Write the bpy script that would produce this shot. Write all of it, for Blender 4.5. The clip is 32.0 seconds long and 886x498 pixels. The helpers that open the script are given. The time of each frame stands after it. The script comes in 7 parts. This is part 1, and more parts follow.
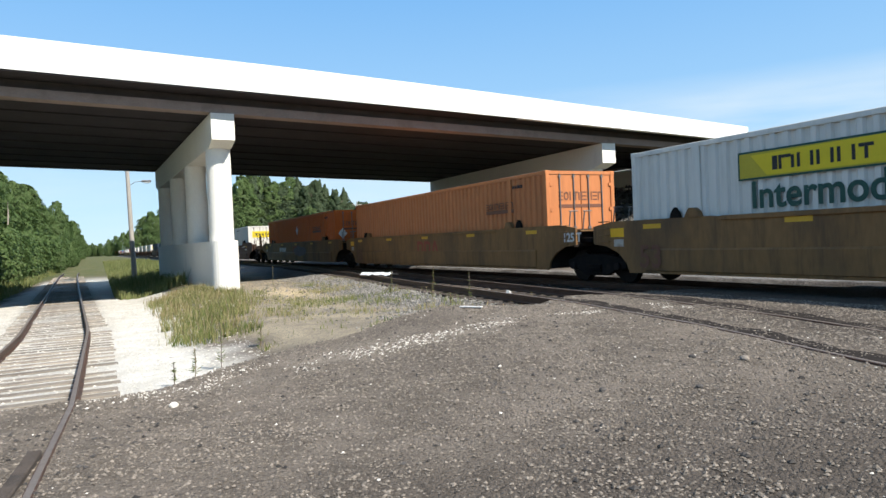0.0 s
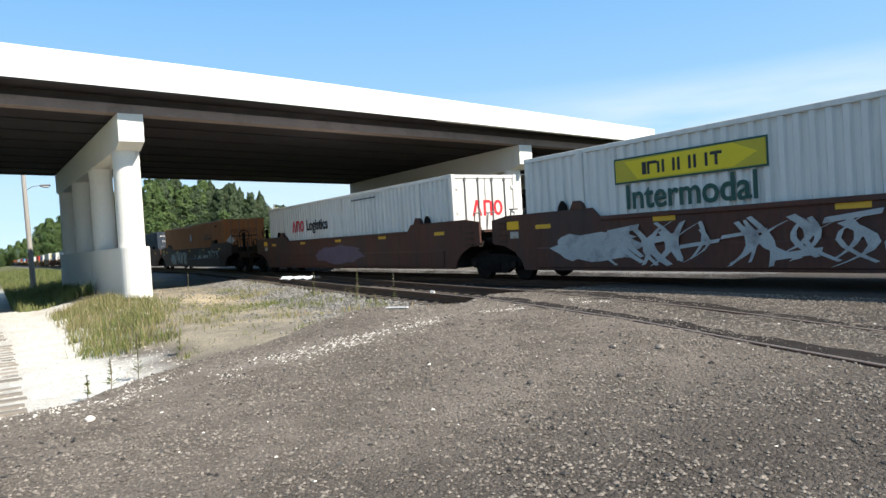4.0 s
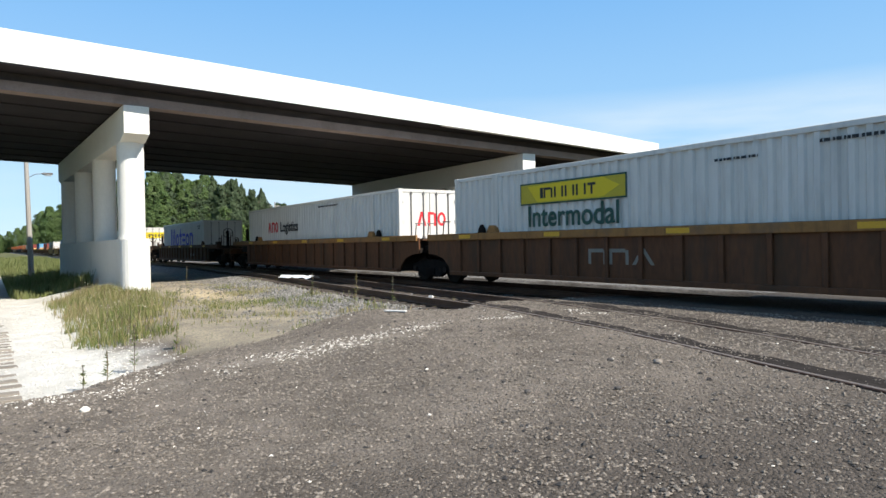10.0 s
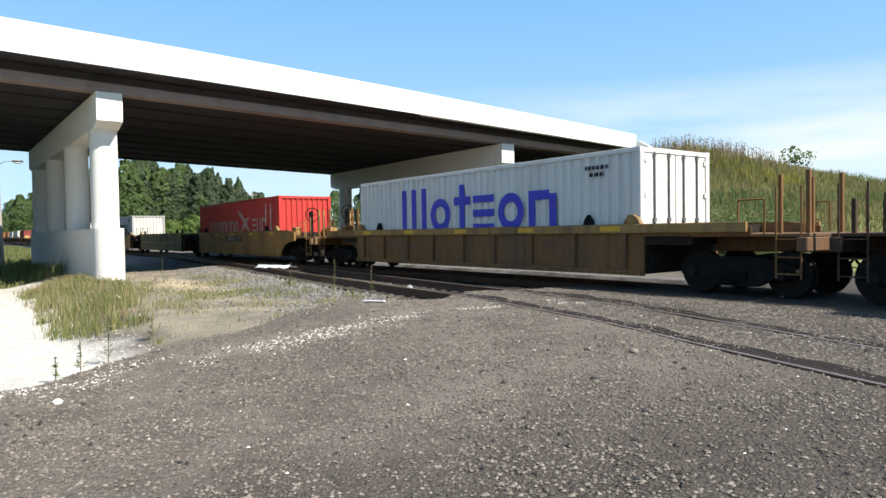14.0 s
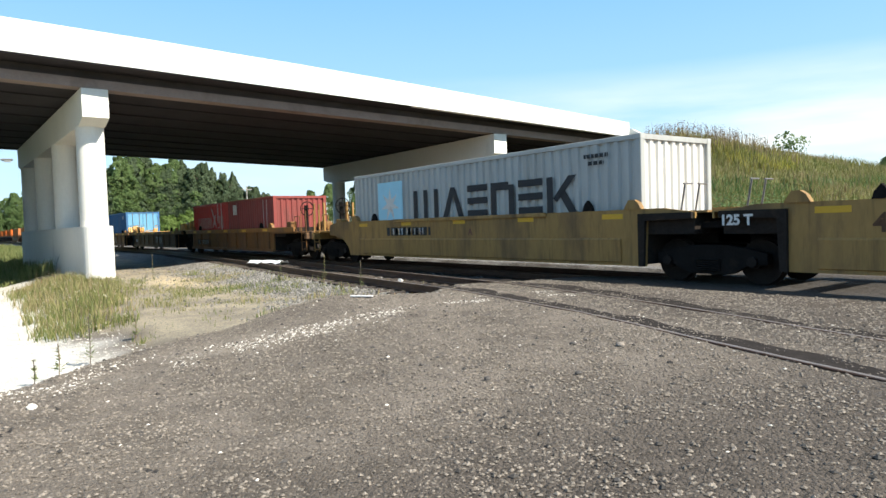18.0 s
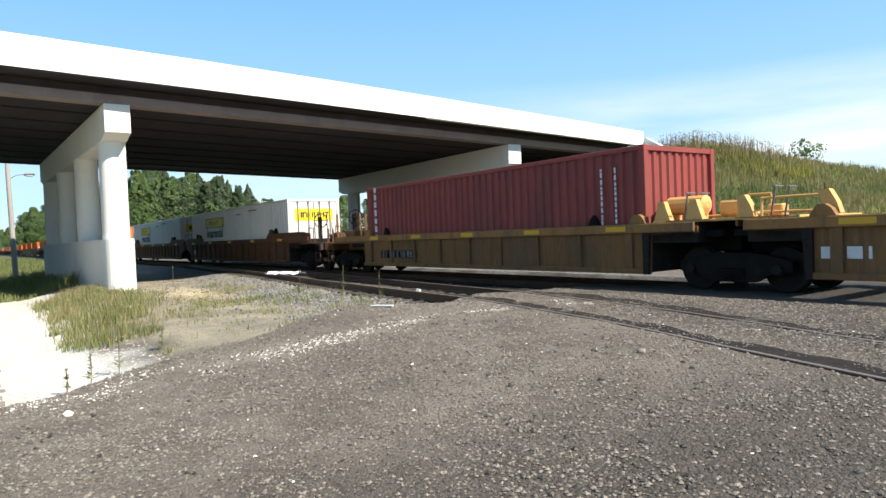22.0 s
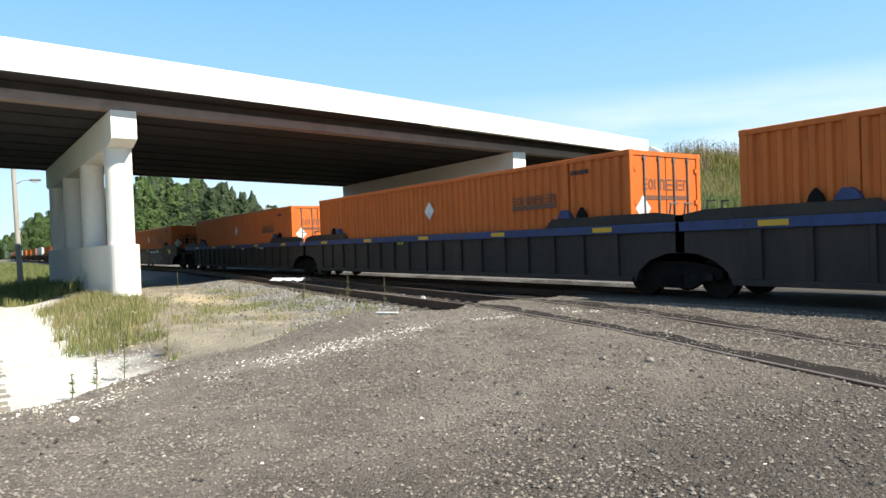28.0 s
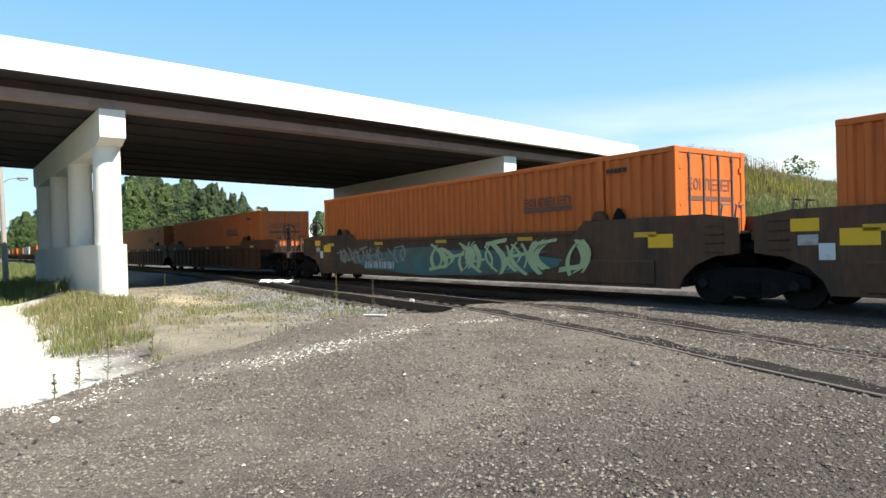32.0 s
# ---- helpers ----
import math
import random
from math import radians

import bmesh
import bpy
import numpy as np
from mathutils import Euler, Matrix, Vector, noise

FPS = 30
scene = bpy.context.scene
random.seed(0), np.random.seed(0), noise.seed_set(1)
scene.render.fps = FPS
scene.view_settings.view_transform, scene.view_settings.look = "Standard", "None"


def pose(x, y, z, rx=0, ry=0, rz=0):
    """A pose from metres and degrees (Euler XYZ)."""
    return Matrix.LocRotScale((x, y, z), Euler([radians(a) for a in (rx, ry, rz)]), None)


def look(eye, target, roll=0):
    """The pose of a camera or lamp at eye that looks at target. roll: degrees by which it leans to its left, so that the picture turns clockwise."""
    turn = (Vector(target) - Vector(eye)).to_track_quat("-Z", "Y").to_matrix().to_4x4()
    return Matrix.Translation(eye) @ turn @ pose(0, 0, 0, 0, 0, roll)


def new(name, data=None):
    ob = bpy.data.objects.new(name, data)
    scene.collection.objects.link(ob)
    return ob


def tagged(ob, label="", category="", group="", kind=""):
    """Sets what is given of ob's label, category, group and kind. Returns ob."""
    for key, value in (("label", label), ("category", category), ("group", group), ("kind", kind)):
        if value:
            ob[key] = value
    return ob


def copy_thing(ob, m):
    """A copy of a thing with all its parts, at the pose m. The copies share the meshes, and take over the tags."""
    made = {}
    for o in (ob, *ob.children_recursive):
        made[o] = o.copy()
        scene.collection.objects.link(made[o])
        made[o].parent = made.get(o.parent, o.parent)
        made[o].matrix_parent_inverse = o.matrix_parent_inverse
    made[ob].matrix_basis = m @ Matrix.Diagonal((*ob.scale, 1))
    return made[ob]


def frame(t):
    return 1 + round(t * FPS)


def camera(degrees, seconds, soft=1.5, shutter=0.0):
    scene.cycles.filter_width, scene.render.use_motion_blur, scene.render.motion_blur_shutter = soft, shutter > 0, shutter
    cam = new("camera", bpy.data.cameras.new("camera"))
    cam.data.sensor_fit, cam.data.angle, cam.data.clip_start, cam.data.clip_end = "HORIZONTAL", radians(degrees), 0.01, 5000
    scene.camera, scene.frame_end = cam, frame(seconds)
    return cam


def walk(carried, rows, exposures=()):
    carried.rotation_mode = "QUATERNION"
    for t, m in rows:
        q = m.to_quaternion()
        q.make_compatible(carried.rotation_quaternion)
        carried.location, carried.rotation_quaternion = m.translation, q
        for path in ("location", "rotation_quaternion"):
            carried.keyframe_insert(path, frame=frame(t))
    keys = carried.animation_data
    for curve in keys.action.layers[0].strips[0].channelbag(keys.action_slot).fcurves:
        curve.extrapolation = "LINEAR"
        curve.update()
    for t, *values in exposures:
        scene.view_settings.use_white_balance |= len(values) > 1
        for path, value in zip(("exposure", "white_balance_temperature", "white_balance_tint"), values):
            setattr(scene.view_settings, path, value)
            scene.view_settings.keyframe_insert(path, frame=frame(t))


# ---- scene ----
# World: x runs along the main track in the train's direction, y away from the camera, z up.
cam = camera(67.75, 32.0, soft=1.5)
walk(cam, [
    (0.0, pose(0.002, 0.078, 1.747, 89.199, 2.420, 62.499)),
    (0.5, pose(-0.007, 0.084, 1.743, 89.143, 2.194, 63.022)),
    (1.0, pose(-0.014, 0.090, 1.740, 88.958, 2.141, 63.169)),
    (1.5, pose(0.002, 0.099, 1.750, 88.717, 2.288, 62.704)),
    (2.0, pose(0.009, 0.093, 1.748, 88.560, 2.257, 62.398)),
    (2.5, pose(0.008, 0.094, 1.741, 88.428, 2.440, 62.234)),
    (3.0, pose(0.002, 0.051, 1.750, 88.397, 2.390, 61.686)),
    (3.5, pose(0.011, -0.015, 1.730, 88.859, 3.075, 59.072)),
    (5.5, pose(0.048, -0.044, 1.750, 88.297, 2.644, 48.789)),
    (6.0, pose(0.023, -0.055, 1.746, 88.415, 2.732, 51.163)),
    (6.5, pose(-0.004, -0.119, 1.745, 88.731, 2.360, 58.311)),
    (7.0, pose(-0.009, -0.134, 1.745, 88.902, 3.280, 61.663)),
    (7.5, pose(-0.005, -0.136, 1.744, 89.214, 3.367, 63.240)),
    (8.0, pose(-0.009, -0.142, 1.751, 89.332, 2.487, 64.693)),
    (8.5, pose(-0.000, -0.134, 1.747, 89.211, 1.549, 64.869)),
    (9.0, pose(0.002, -0.118, 1.753, 89.050, 0.800, 62.987)),
    (9.5, pose(-0.007, -0.109, 1.750, 89.181, 0.511, 61.145)),
    (10.0, pose(0.007, -0.068, 1.739, 89.437, 1.017, 55.511)),
    (10.5, pose(0.001, -0.087, 1.750, 89.643, 1.187, 53.086)),
    (11.0, pose(-0.006, -0.091, 1.752, 89.933, 1.093, 57.051)),
    (11.5, pose(0.002, -0.095, 1.745, 89.848, 0.761, 58.349)),
    (12.0, pose(0.007, -0.091, 1.744, 89.587, 0.698, 58.605)),
    (12.5, pose(0.024, -0.105, 1.746, 89.422, 0.625, 58.753)),
    (13.0, pose(0.033, -0.102, 1.745, 89.381, 0.560, 58.383)),
    (13.5, pose(0.036, -0.078, 1.738, 89.216, 0.579, 56.755)),
    (14.0, pose(0.007, -0.059, 1.747, 88.508, 0.912, 53.689)),
    (14.5, pose(-0.030, 0.053, 1.758, 88.096, 1.400, 53.136)),
    (15.0, pose(-0.049, 0.169, 1.783, 87.917, 2.318, 52.416)),
    (15.5, pose(-0.060, 0.180, 1.783, 87.997, 3.242, 51.027)),
    (17.5, pose(-0.019, 0.159, 1.789, 87.685, 2.608, 52.711)),
    (18.0, pose(-0.022, 0.177, 1.774, 87.749, 1.881, 53.387)),
    (18.5, pose(-0.002, 0.169, 1.786, 87.701, 1.353, 53.984)),
    (19.0, pose(-0.013, 0.171, 1.784, 87.773, 1.115, 54.599)),
    (19.5, pose(-0.006, 0.177, 1.783, 87.989, 1.405, 55.333)),
    (20.0, pose(0.011, 0.157, 1.786, 88.223, 1.316, 56.421)),
    (20.5, pose(0.031, 0.167, 1.799, 88.402, 1.218, 57.565)),
    (21.0, pose(0.049, 0.142, 1.801, 88.536, 1.200, 58.233)),
    (21.5, pose(0.040, 0.056, 1.768, 88.778, 1.717, 58.392)),
    (22.0, pose(0.043, 0.001, 1.767, 88.710, 2.303, 54.548)),
    (22.5, pose(0.016, 0.021, 1.763, 88.660, 2.268, 52.279)),
    (23.0, pose(0.023, 0.031, 1.767, 88.609, 2.277, 51.267)),
    (23.5, pose(0.035, 0.017, 1.767, 88.387, 2.259, 47.867)),
    (24.0, pose(0.018, -0.000, 1.769, 88.324, 1.826, 46.011)),
    (24.5, pose(0.015, -0.007, 1.761, 88.368, 1.382, 46.632)),
    (25.0, pose(0.021, -0.014, 1.758, 88.493, 1.372, 47.344)),
    (25.5, pose(0.004, -0.005, 1.766, 88.644, 1.465, 48.162)),
    (26.0, pose(-0.016, -0.009, 1.755, 88.917, 1.092, 51.373)),
    (26.5, pose(-0.018, -0.017, 1.765, 88.873, 0.953, 52.558)),
    (28.5, pose(0.004, -0.026, 1.765, 89.464, 2.194, 55.141)),
    (29.0, pose(0.003, -0.016, 1.755, 89.465, 1.881, 54.304)),
    (29.5, pose(0.005, 0.017, 1.750, 89.525, 1.885, 53.683)),
    (30.0, pose(0.019, 0.027, 1.759, 89.428, 2.312, 51.778)),
    (30.5, pose(0.019, 0.034, 1.759, 89.483, 2.315, 50.876)),
    (31.0, pose(0.006, 0.029, 1.749, 89.588, 1.979, 50.718)),
    (31.5, pose(0.001, 0.009, 1.755, 89.566, 1.637, 52.651)),
    (32.0, pose(0.005, 0.019, 1.748, 89.649, 1.420, 54.041)),
], exposures=((0.0, 0.68, 6700, 9), (3.0, 0.70, 6700, 9), (6.0, 0.94, 6900, 7), (9.0, 0.68, 6700, 9), (13.0, 0.72, 6700, 9), (15.0, 0.86, 6850, 8), (18.0, 0.96, 6950, 7), (20.0, 0.94, 6950, 7), (22.0, 0.88, 6850, 7), (25.0, 0.94, 6950, 7), (26.0, 1.06, 6950, 7), (28.0, 0.94, 6950, 7), (32.0, 0.92, 6900, 7)))

# ---- light ----
SUN = Vector((0.95, 0.41, 1.0)).normalized()
world = bpy.data.worlds.new("sky")
scene.world = world
world.use_nodes = True
wn, wl = world.node_tree.nodes, world.node_tree.links
sky = wn.new("ShaderNodeTexSky")
sky.sky_type, sky.sun_disc = "NISHITA", False
sky.sun_elevation = math.asin(SUN.z)
sky.sun_rotation = math.atan2(SUN.x, SUN.y)
sky.air_density, sky.dust_density, sky.ozone_density = 1.0, 0.05, 2.5
# thin clouds low over the horizon
tc = wn.new("ShaderNodeTexCoord")
mp = wn.new("ShaderNodeMapping")
mp.inputs["Scale"].default_value = (1.0, 1.0, 6.5)
mp.inputs["Location"].default_value = (0.3, 0.0, 0.0)
cn = wn.new("ShaderNodeTexNoise")
cn.inputs["Scale"].default_value, cn.inputs["Detail"].default_value = 2.2, 8.0
cr = wn.new("ShaderNodeValToRGB")
cr.color_ramp.elements[0].position, cr.color_ramp.elements[1].position = 0.34, 0.60
sep = wn.new("ShaderNodeSeparateXYZ")
band = wn.new("ShaderNodeMapRange")
band.inputs["From Min"].default_value, band.inputs["From Max"].default_value = 0.215, 0.135
mul = wn.new("ShaderNodeMath")
mul.operation = "MULTIPLY"
mixc = wn.new("ShaderNodeMix")
mixc.data_type = "RGBA"
mixc.inputs["B"].default_value = (5.5, 6.1, 6.5, 1)
wl.new(tc.outputs["Generated"], mp.inputs["Vector"])
wl.new(mp.outputs["Vector"], cn.inputs["Vector"])
wl.new(cn.outputs["Fac"], cr.inputs["Fac"])
wl.new(tc.outputs["Generated"], sep.inputs["Vector"])
wl.new(sep.outputs["Z"], band.inputs["Value"])
wl.new(cr.outputs["Color"], mul.inputs[0])
wl.new(band.outputs["Result"], mul.inputs[1])
spread = wn.new("ShaderNodeMapRange")
spread.inputs["From Min"].default_value, spread.inputs["From Max"].default_value = 0.15, 0.85
spread.inputs["To Min"].default_value, spread.inputs["To Max"].default_value = 0.25, 0.95
thin = wn.new("ShaderNodeMath")
thin.operation = "MULTIPLY"
wl.new(sep.outputs["Y"], spread.inputs["Value"])
wl.new(mul.outputs["Value"], thin.inputs[0])
wl.new(spread.outputs["Result"], thin.inputs[1])
wl.new(thin.outputs["Value"], mixc.inputs["Factor"])
# summer haze: a pale blue veil that thickens towards the horizon
veil = wn.new("ShaderNodeValToRGB")
veil.color_ramp.elements[0].position, veil.color_ramp.elements[0].color = 0.0, (3.2, 5.1, 6.8, 1)
veil.color_ramp.elements[1].position, veil.color_ramp.elements[1].color = 0.55, (0.30, 2.35, 6.0, 1)
# paler again overhead, out of view, added to whiten the light in shade
high = veil.color_ramp.elements.new(0.92)
high.color = (2.4, 2.8, 3.3, 1)
hazy = wn.new("ShaderNodeMix")
hazy.data_type = "RGBA"
hazy.inputs["Factor"].default_value = 0.85
wl.new(sep.outputs["Z"], veil.inputs["Fac"])
wl.new(sky.outputs["Color"], hazy.inputs["A"])
wl.new(veil.outputs["Color"], hazy.inputs["B"])
wl.new(hazy.outputs["Result"], mixc.inputs["A"])
wl.new(mixc.outputs["Result"], wn["Background"].inputs["Color"])
wn["Background"].inputs["Strength"].default_value = 0.10
sun = new("sun", bpy.data.lights.new("sun", "SUN"))
sun.data.energy, sun.data.angle, sun.data.color = 5.0, radians(0.55), (1.0, 0.965, 0.91)
sun.matrix_world = look(SUN * 100, (0, 0, 0))


# ---- materials ----
def mat(name, col, rough=0.75, metal=0.0, var=0.18, scale=2.5, fine=30.0, bump=0.15, dirt=None, dirt_at=0.58, streak=1.0, island=False, rand=0.0, runs=0.0, run_col=(0.03, 0.022, 0.017)):
    """A painted, rusty, stony or leafy surface: base colour, two scales of variation, a second colour in patches, fine relief."""
    m = bpy.data.materials.new(name)
    m.use_nodes = True
    n, l = m.node_tree.nodes, m.node_tree.links
    bsdf = n["Principled BSDF"]
    bsdf.inputs["Roughness"].default_value, bsdf.inputs["Metallic"].default_value = rough, metal
    bsdf.inputs["Specular IOR Level"].default_value = 0.3
    tc = n.new("ShaderNodeTexCoord")
    mp = n.new("ShaderNodeMapping")
    mp.inputs["Scale"].default_value = (1, 1, 1 / streak)
    l.new(tc.outputs["Object"], mp.inputs["Vector"])
    big, small = n.new("ShaderNodeTexNoise"), n.new("ShaderNodeTexNoise")
    for tex, s in ((big, scale), (small, fine)):
        tex.inputs["Scale"].default_value, tex.inputs["Detail"].default_value = s, 5
        l.new(mp.outputs["Vector"], tex.inputs["Vector"])
    add = n.new("ShaderNodeMath")
    add.operation = "ADD"
    l.new(big.outputs["Fac"], add.inputs[0])
    l.new(small.outputs["Fac"], add.inputs[1])
    rng = n.new("ShaderNodeMapRange")
    rng.inputs["From Min"].default_value, rng.inputs["From Max"].default_value = 0.6, 1.4
    rng.inputs["To Min"].default_value, rng.inputs["To Max"].default_value = 1 - var, 1 + var
    l.new(add.outputs[0], rng.inputs["Value"])
    tone = rng.outputs["Result"]
    if island or rand:
        src = n.new("ShaderNodeNewGeometry").outputs["Random Per Island"] if island else n.new("ShaderNodeObjectInfo").outputs["Random"]
        r2 = n.new("ShaderNodeMapRange")
        k = rand or 0.5
        r2.inputs["To Min"].default_value, r2.inputs["To Max"].default_value = 1 - k, 1 + k
        l.new(src, r2.inputs["Value"])
        mm = n.new("ShaderNodeMath")
        mm.operation = "MULTIPLY"
        l.new(tone, mm.inputs[0])
        l.new(r2.outputs["Result"], mm.inputs[1])
        tone = mm.outputs[0]
    mul = n.new("ShaderNodeVectorMath")
    mul.operation = "SCALE"
    mul.inputs[0].default_value = col
    l.new(tone, mul.inputs["Scale"])
    out = mul.outputs["Vector"]
    if dirt:
        mix = n.new("ShaderNodeMix")
        mix.data_type = "RGBA"
        mix.inputs["B"].default_value = (*dirt, 1)
        ramp = n.new("ShaderNodeMapRange")
        ramp.inputs["From Min"].default_value, ramp.inputs["From Max"].default_value = dirt_at - 0.06, dirt_at + 0.12
        dn = n.new("ShaderNodeTexNoise")
        dn.inputs["Scale"].default_value, dn.inputs["Detail"].default_value, dn.inputs["Roughness"].default_value = scale * 0.7, 8, 0.65
        l.new(mp.outputs["Vector"], dn.inputs["Vector"])
        l.new(dn.outputs["Fac"], ramp.inputs["Value"])
        l.new(ramp.outputs["Result"], mix.inputs["Factor"])
        l.new(out, mix.inputs["A"])
        out = mix.outputs["Result"]
    if runs:
        shift = n.new("ShaderNodeVectorMath")
        shift.operation = "SCALE"
        shift.inputs[0].default_value = (37.0, 11.0, 5.0)
        l.new(n.new("ShaderNodeObjectInfo").outputs["Random"], shift.inputs["Scale"])
        moved = n.new("ShaderNodeVectorMath")
        l.new(tc.outputs["Object"], moved.inputs[0])
        l.new(shift.outputs["Vector"], moved.inputs[1])
        stretch = n.new("ShaderNodeMapping")
        stretch.inputs["Scale"].default_value = (4.5, 4.5, 0.35)
        l.new(moved.outputs["Vector"], stretch.inputs["Vector"])
        rn = n.new("ShaderNodeTexNoise")
        rn.inputs["Scale"].default_value, rn.inputs["Detail"].default_value, rn.inputs["Roughness"].default_value = 1.0, 7, 0.7
        l.new(stretch.outputs["Vector"], rn.inputs["Vector"])
        amount = n.new("ShaderNodeMapRange")
        for key, v in (("From Min", 0.50), ("From Max", 0.72), ("To Min", 0.0), ("To Max", runs)):
            amount.inputs[key].default_value = v
        l.new(rn.outputs["Fac"], amount.inputs["Value"])
        stain = n.new("ShaderNodeMix")
        stain.data_type = "RGBA"
        stain.inputs["B"].default_value = (*run_col, 1)
        l.new(amount.outputs["Result"], stain.inputs["Factor"])
        l.new(out, stain.inputs["A"])
        out = stain.outputs["Result"]
    l.new(out, bsdf.inputs["Base Color"])
    if bump:
        b = n.new("ShaderNodeBump")
        b.inputs["Strength"].default_value, b.inputs["Distance"].default_value = bump, 0.02
        l.new(small.outputs["Fac"], b.inputs["Height"])
        l.new(b.outputs["Normal"], bsdf.inputs["Normal"])
    return m


CONCRETE = mat("pale_concrete", (0.76, 0.735, 0.67), 0.85, var=0.06, scale=0.6, fine=14, bump=0.10, dirt=(0.50, 0.48, 0.43), dirt_at=0.70, streak=2.5)
PARAPET = mat("white_concrete", (0.78, 0.77, 0.74), 0.8, var=0.06, scale=0.5, fine=10, bump=0.08, dirt=(0.62, 0.6, 0.56), dirt_at=0.68, streak=3)
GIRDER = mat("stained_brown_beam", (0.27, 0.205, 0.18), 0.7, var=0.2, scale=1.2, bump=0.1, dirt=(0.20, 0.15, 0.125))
# shade under the deck painted into the web, soffit and inner beam colours
WEB = mat("shaded_brown_web", (0.085, 0.068, 0.064), 0.8, var=0.2, scale=1.2, bump=0.1, dirt=(0.06, 0.05, 0.047))
SOFFIT = mat("shaded_deck_soffit", (0.036, 0.031, 0.034), 0.95, var=0.25, scale=0.7)
INNER = mat("shaded_inner_beam", (0.033, 0.029, 0.032), 0.95, var=0.25, scale=0.7)
RAIL = mat("rusty_rail", (0.092, 0.052, 0.036), 0.55, 0.35, var=0.3, scale=4, dirt=(0.05, 0.035, 0.03))
RAILTOP = mat("worn_rail_head", (0.20, 0.165, 0.14), 0.5, 0.4, var=0.25, scale=5)
TIE = mat("weathered_tie", (0.25, 0.215, 0.175), 0.9, var=0.35, scale=3, fine=50, bump=0.5, dirt=(0.09, 0.07, 0.06), rand=0.3)
TIE_DARK = mat("creosoted_tie", (0.060, 0.047, 0.038), 0.9, var=0.35, scale=3, fine=50, bump=0.5, dirt=(0.03, 0.025, 0.022), rand=0.3)
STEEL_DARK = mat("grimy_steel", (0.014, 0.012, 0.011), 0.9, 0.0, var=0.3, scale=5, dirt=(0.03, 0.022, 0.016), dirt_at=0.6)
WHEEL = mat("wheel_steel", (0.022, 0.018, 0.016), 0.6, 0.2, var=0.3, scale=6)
GALV = mat("galvanised_steel", (0.17, 0.16, 0.15), 0.5, 0.4, var=0.2, scale=5)
YELLOW = mat("reflector_yellow", (0.62, 0.34, 0.03), 0.5, var=0.1, dirt=(0.35, 0.22, 0.05), dirt_at=0.68)
WHITE = mat("stencil_white", (0.62, 0.60, 0.57), 0.7, var=0.12, dirt=(0.3, 0.26, 0.22), dirt_at=0.6)
BLACK = mat("stencil_black", (0.03, 0.03, 0.032), 0.7, var=0.2)
POLE = mat("weathered_pole_wood", (0.34, 0.315, 0.28), 0.9, var=0.25, scale=3, fine=40, bump=0.4, streak=8)
GLASS_GREY = mat("lamp_lens", (0.6, 0.62, 0.62), 0.3, var=0.05)


def leafy(name, cols, rough=0.6, trans=0.0, spread=1.0):
    """Leaves and blades: each one takes its own colour from a ramp."""
    m = bpy.data.materials.new(name)
    m.use_nodes = True
    n, l = m.node_tree.nodes, m.node_tree.links
    bsdf = n["Principled BSDF"]
    bsdf.inputs["Roughness"].default_value = rough
    bsdf.inputs["Specular IOR Level"].default_value = 0.25
    geo = n.new("ShaderNodeNewGeometry")
    tc = n.new("ShaderNodeTexCoord")
    big = n.new("ShaderNodeTexNoise")
    big.inputs["Scale"].default_value, big.inputs["Detail"].default_value = 0.22, 3
    l.new(tc.outputs["Object"], big.inputs["Vector"])
    mixv = n.new("ShaderNodeMath")
    mixv.operation = "MULTIPLY_ADD"
    mixv.inputs[1].default_value = 0.55 * spread
    sub = n.new("ShaderNodeMapRange")
    sub.inputs["From Min"].default_value, sub.inputs["From Max"].default_value = 0.3, 0.7
    sub.inputs["To Min"].default_value, sub.inputs["To Max"].default_value = 0.0, 0.45
    l.new(big.outputs["Fac"], sub.inputs["Value"])
    l.new(geo.outputs["Random Per Island"], mixv.inputs[0])
    l.new(sub.outputs["Result"], mixv.inputs[2])
    ramp = n.new("ShaderNodeValToRGB")
    els = ramp.color_ramp.elements
    for i, c in enumerate(cols):
        e = els[i] if i < 2 else els.new(0.5)
        e.color = (*c, 1)
    for i in range(len(cols)):
        els[i].position = i / (len(cols) - 1)
    for i, c in enumerate(cols):
        els[i].color = (*c, 1)
    l.new(mixv.outputs[0], ramp.inputs["Fac"])
    l.new(ramp.outputs["Color"], bsdf.inputs["Base Color"])
    if trans:
        tr = n.new("ShaderNodeBsdfTranslucent")
        l.new(ramp.outputs["Color"], tr.inputs["Color"])
        mx = n.new("ShaderNodeMixShader")
        mx.inputs["Fac"].default_value = trans
        l.new(bsdf.outputs["BSDF"], mx.inputs[1])
        l.new(tr.outputs["BSDF"], mx.inputs[2])
        l.new(mx.outputs["Shader"], n["Material Output"].inputs["Surface"])
    return m


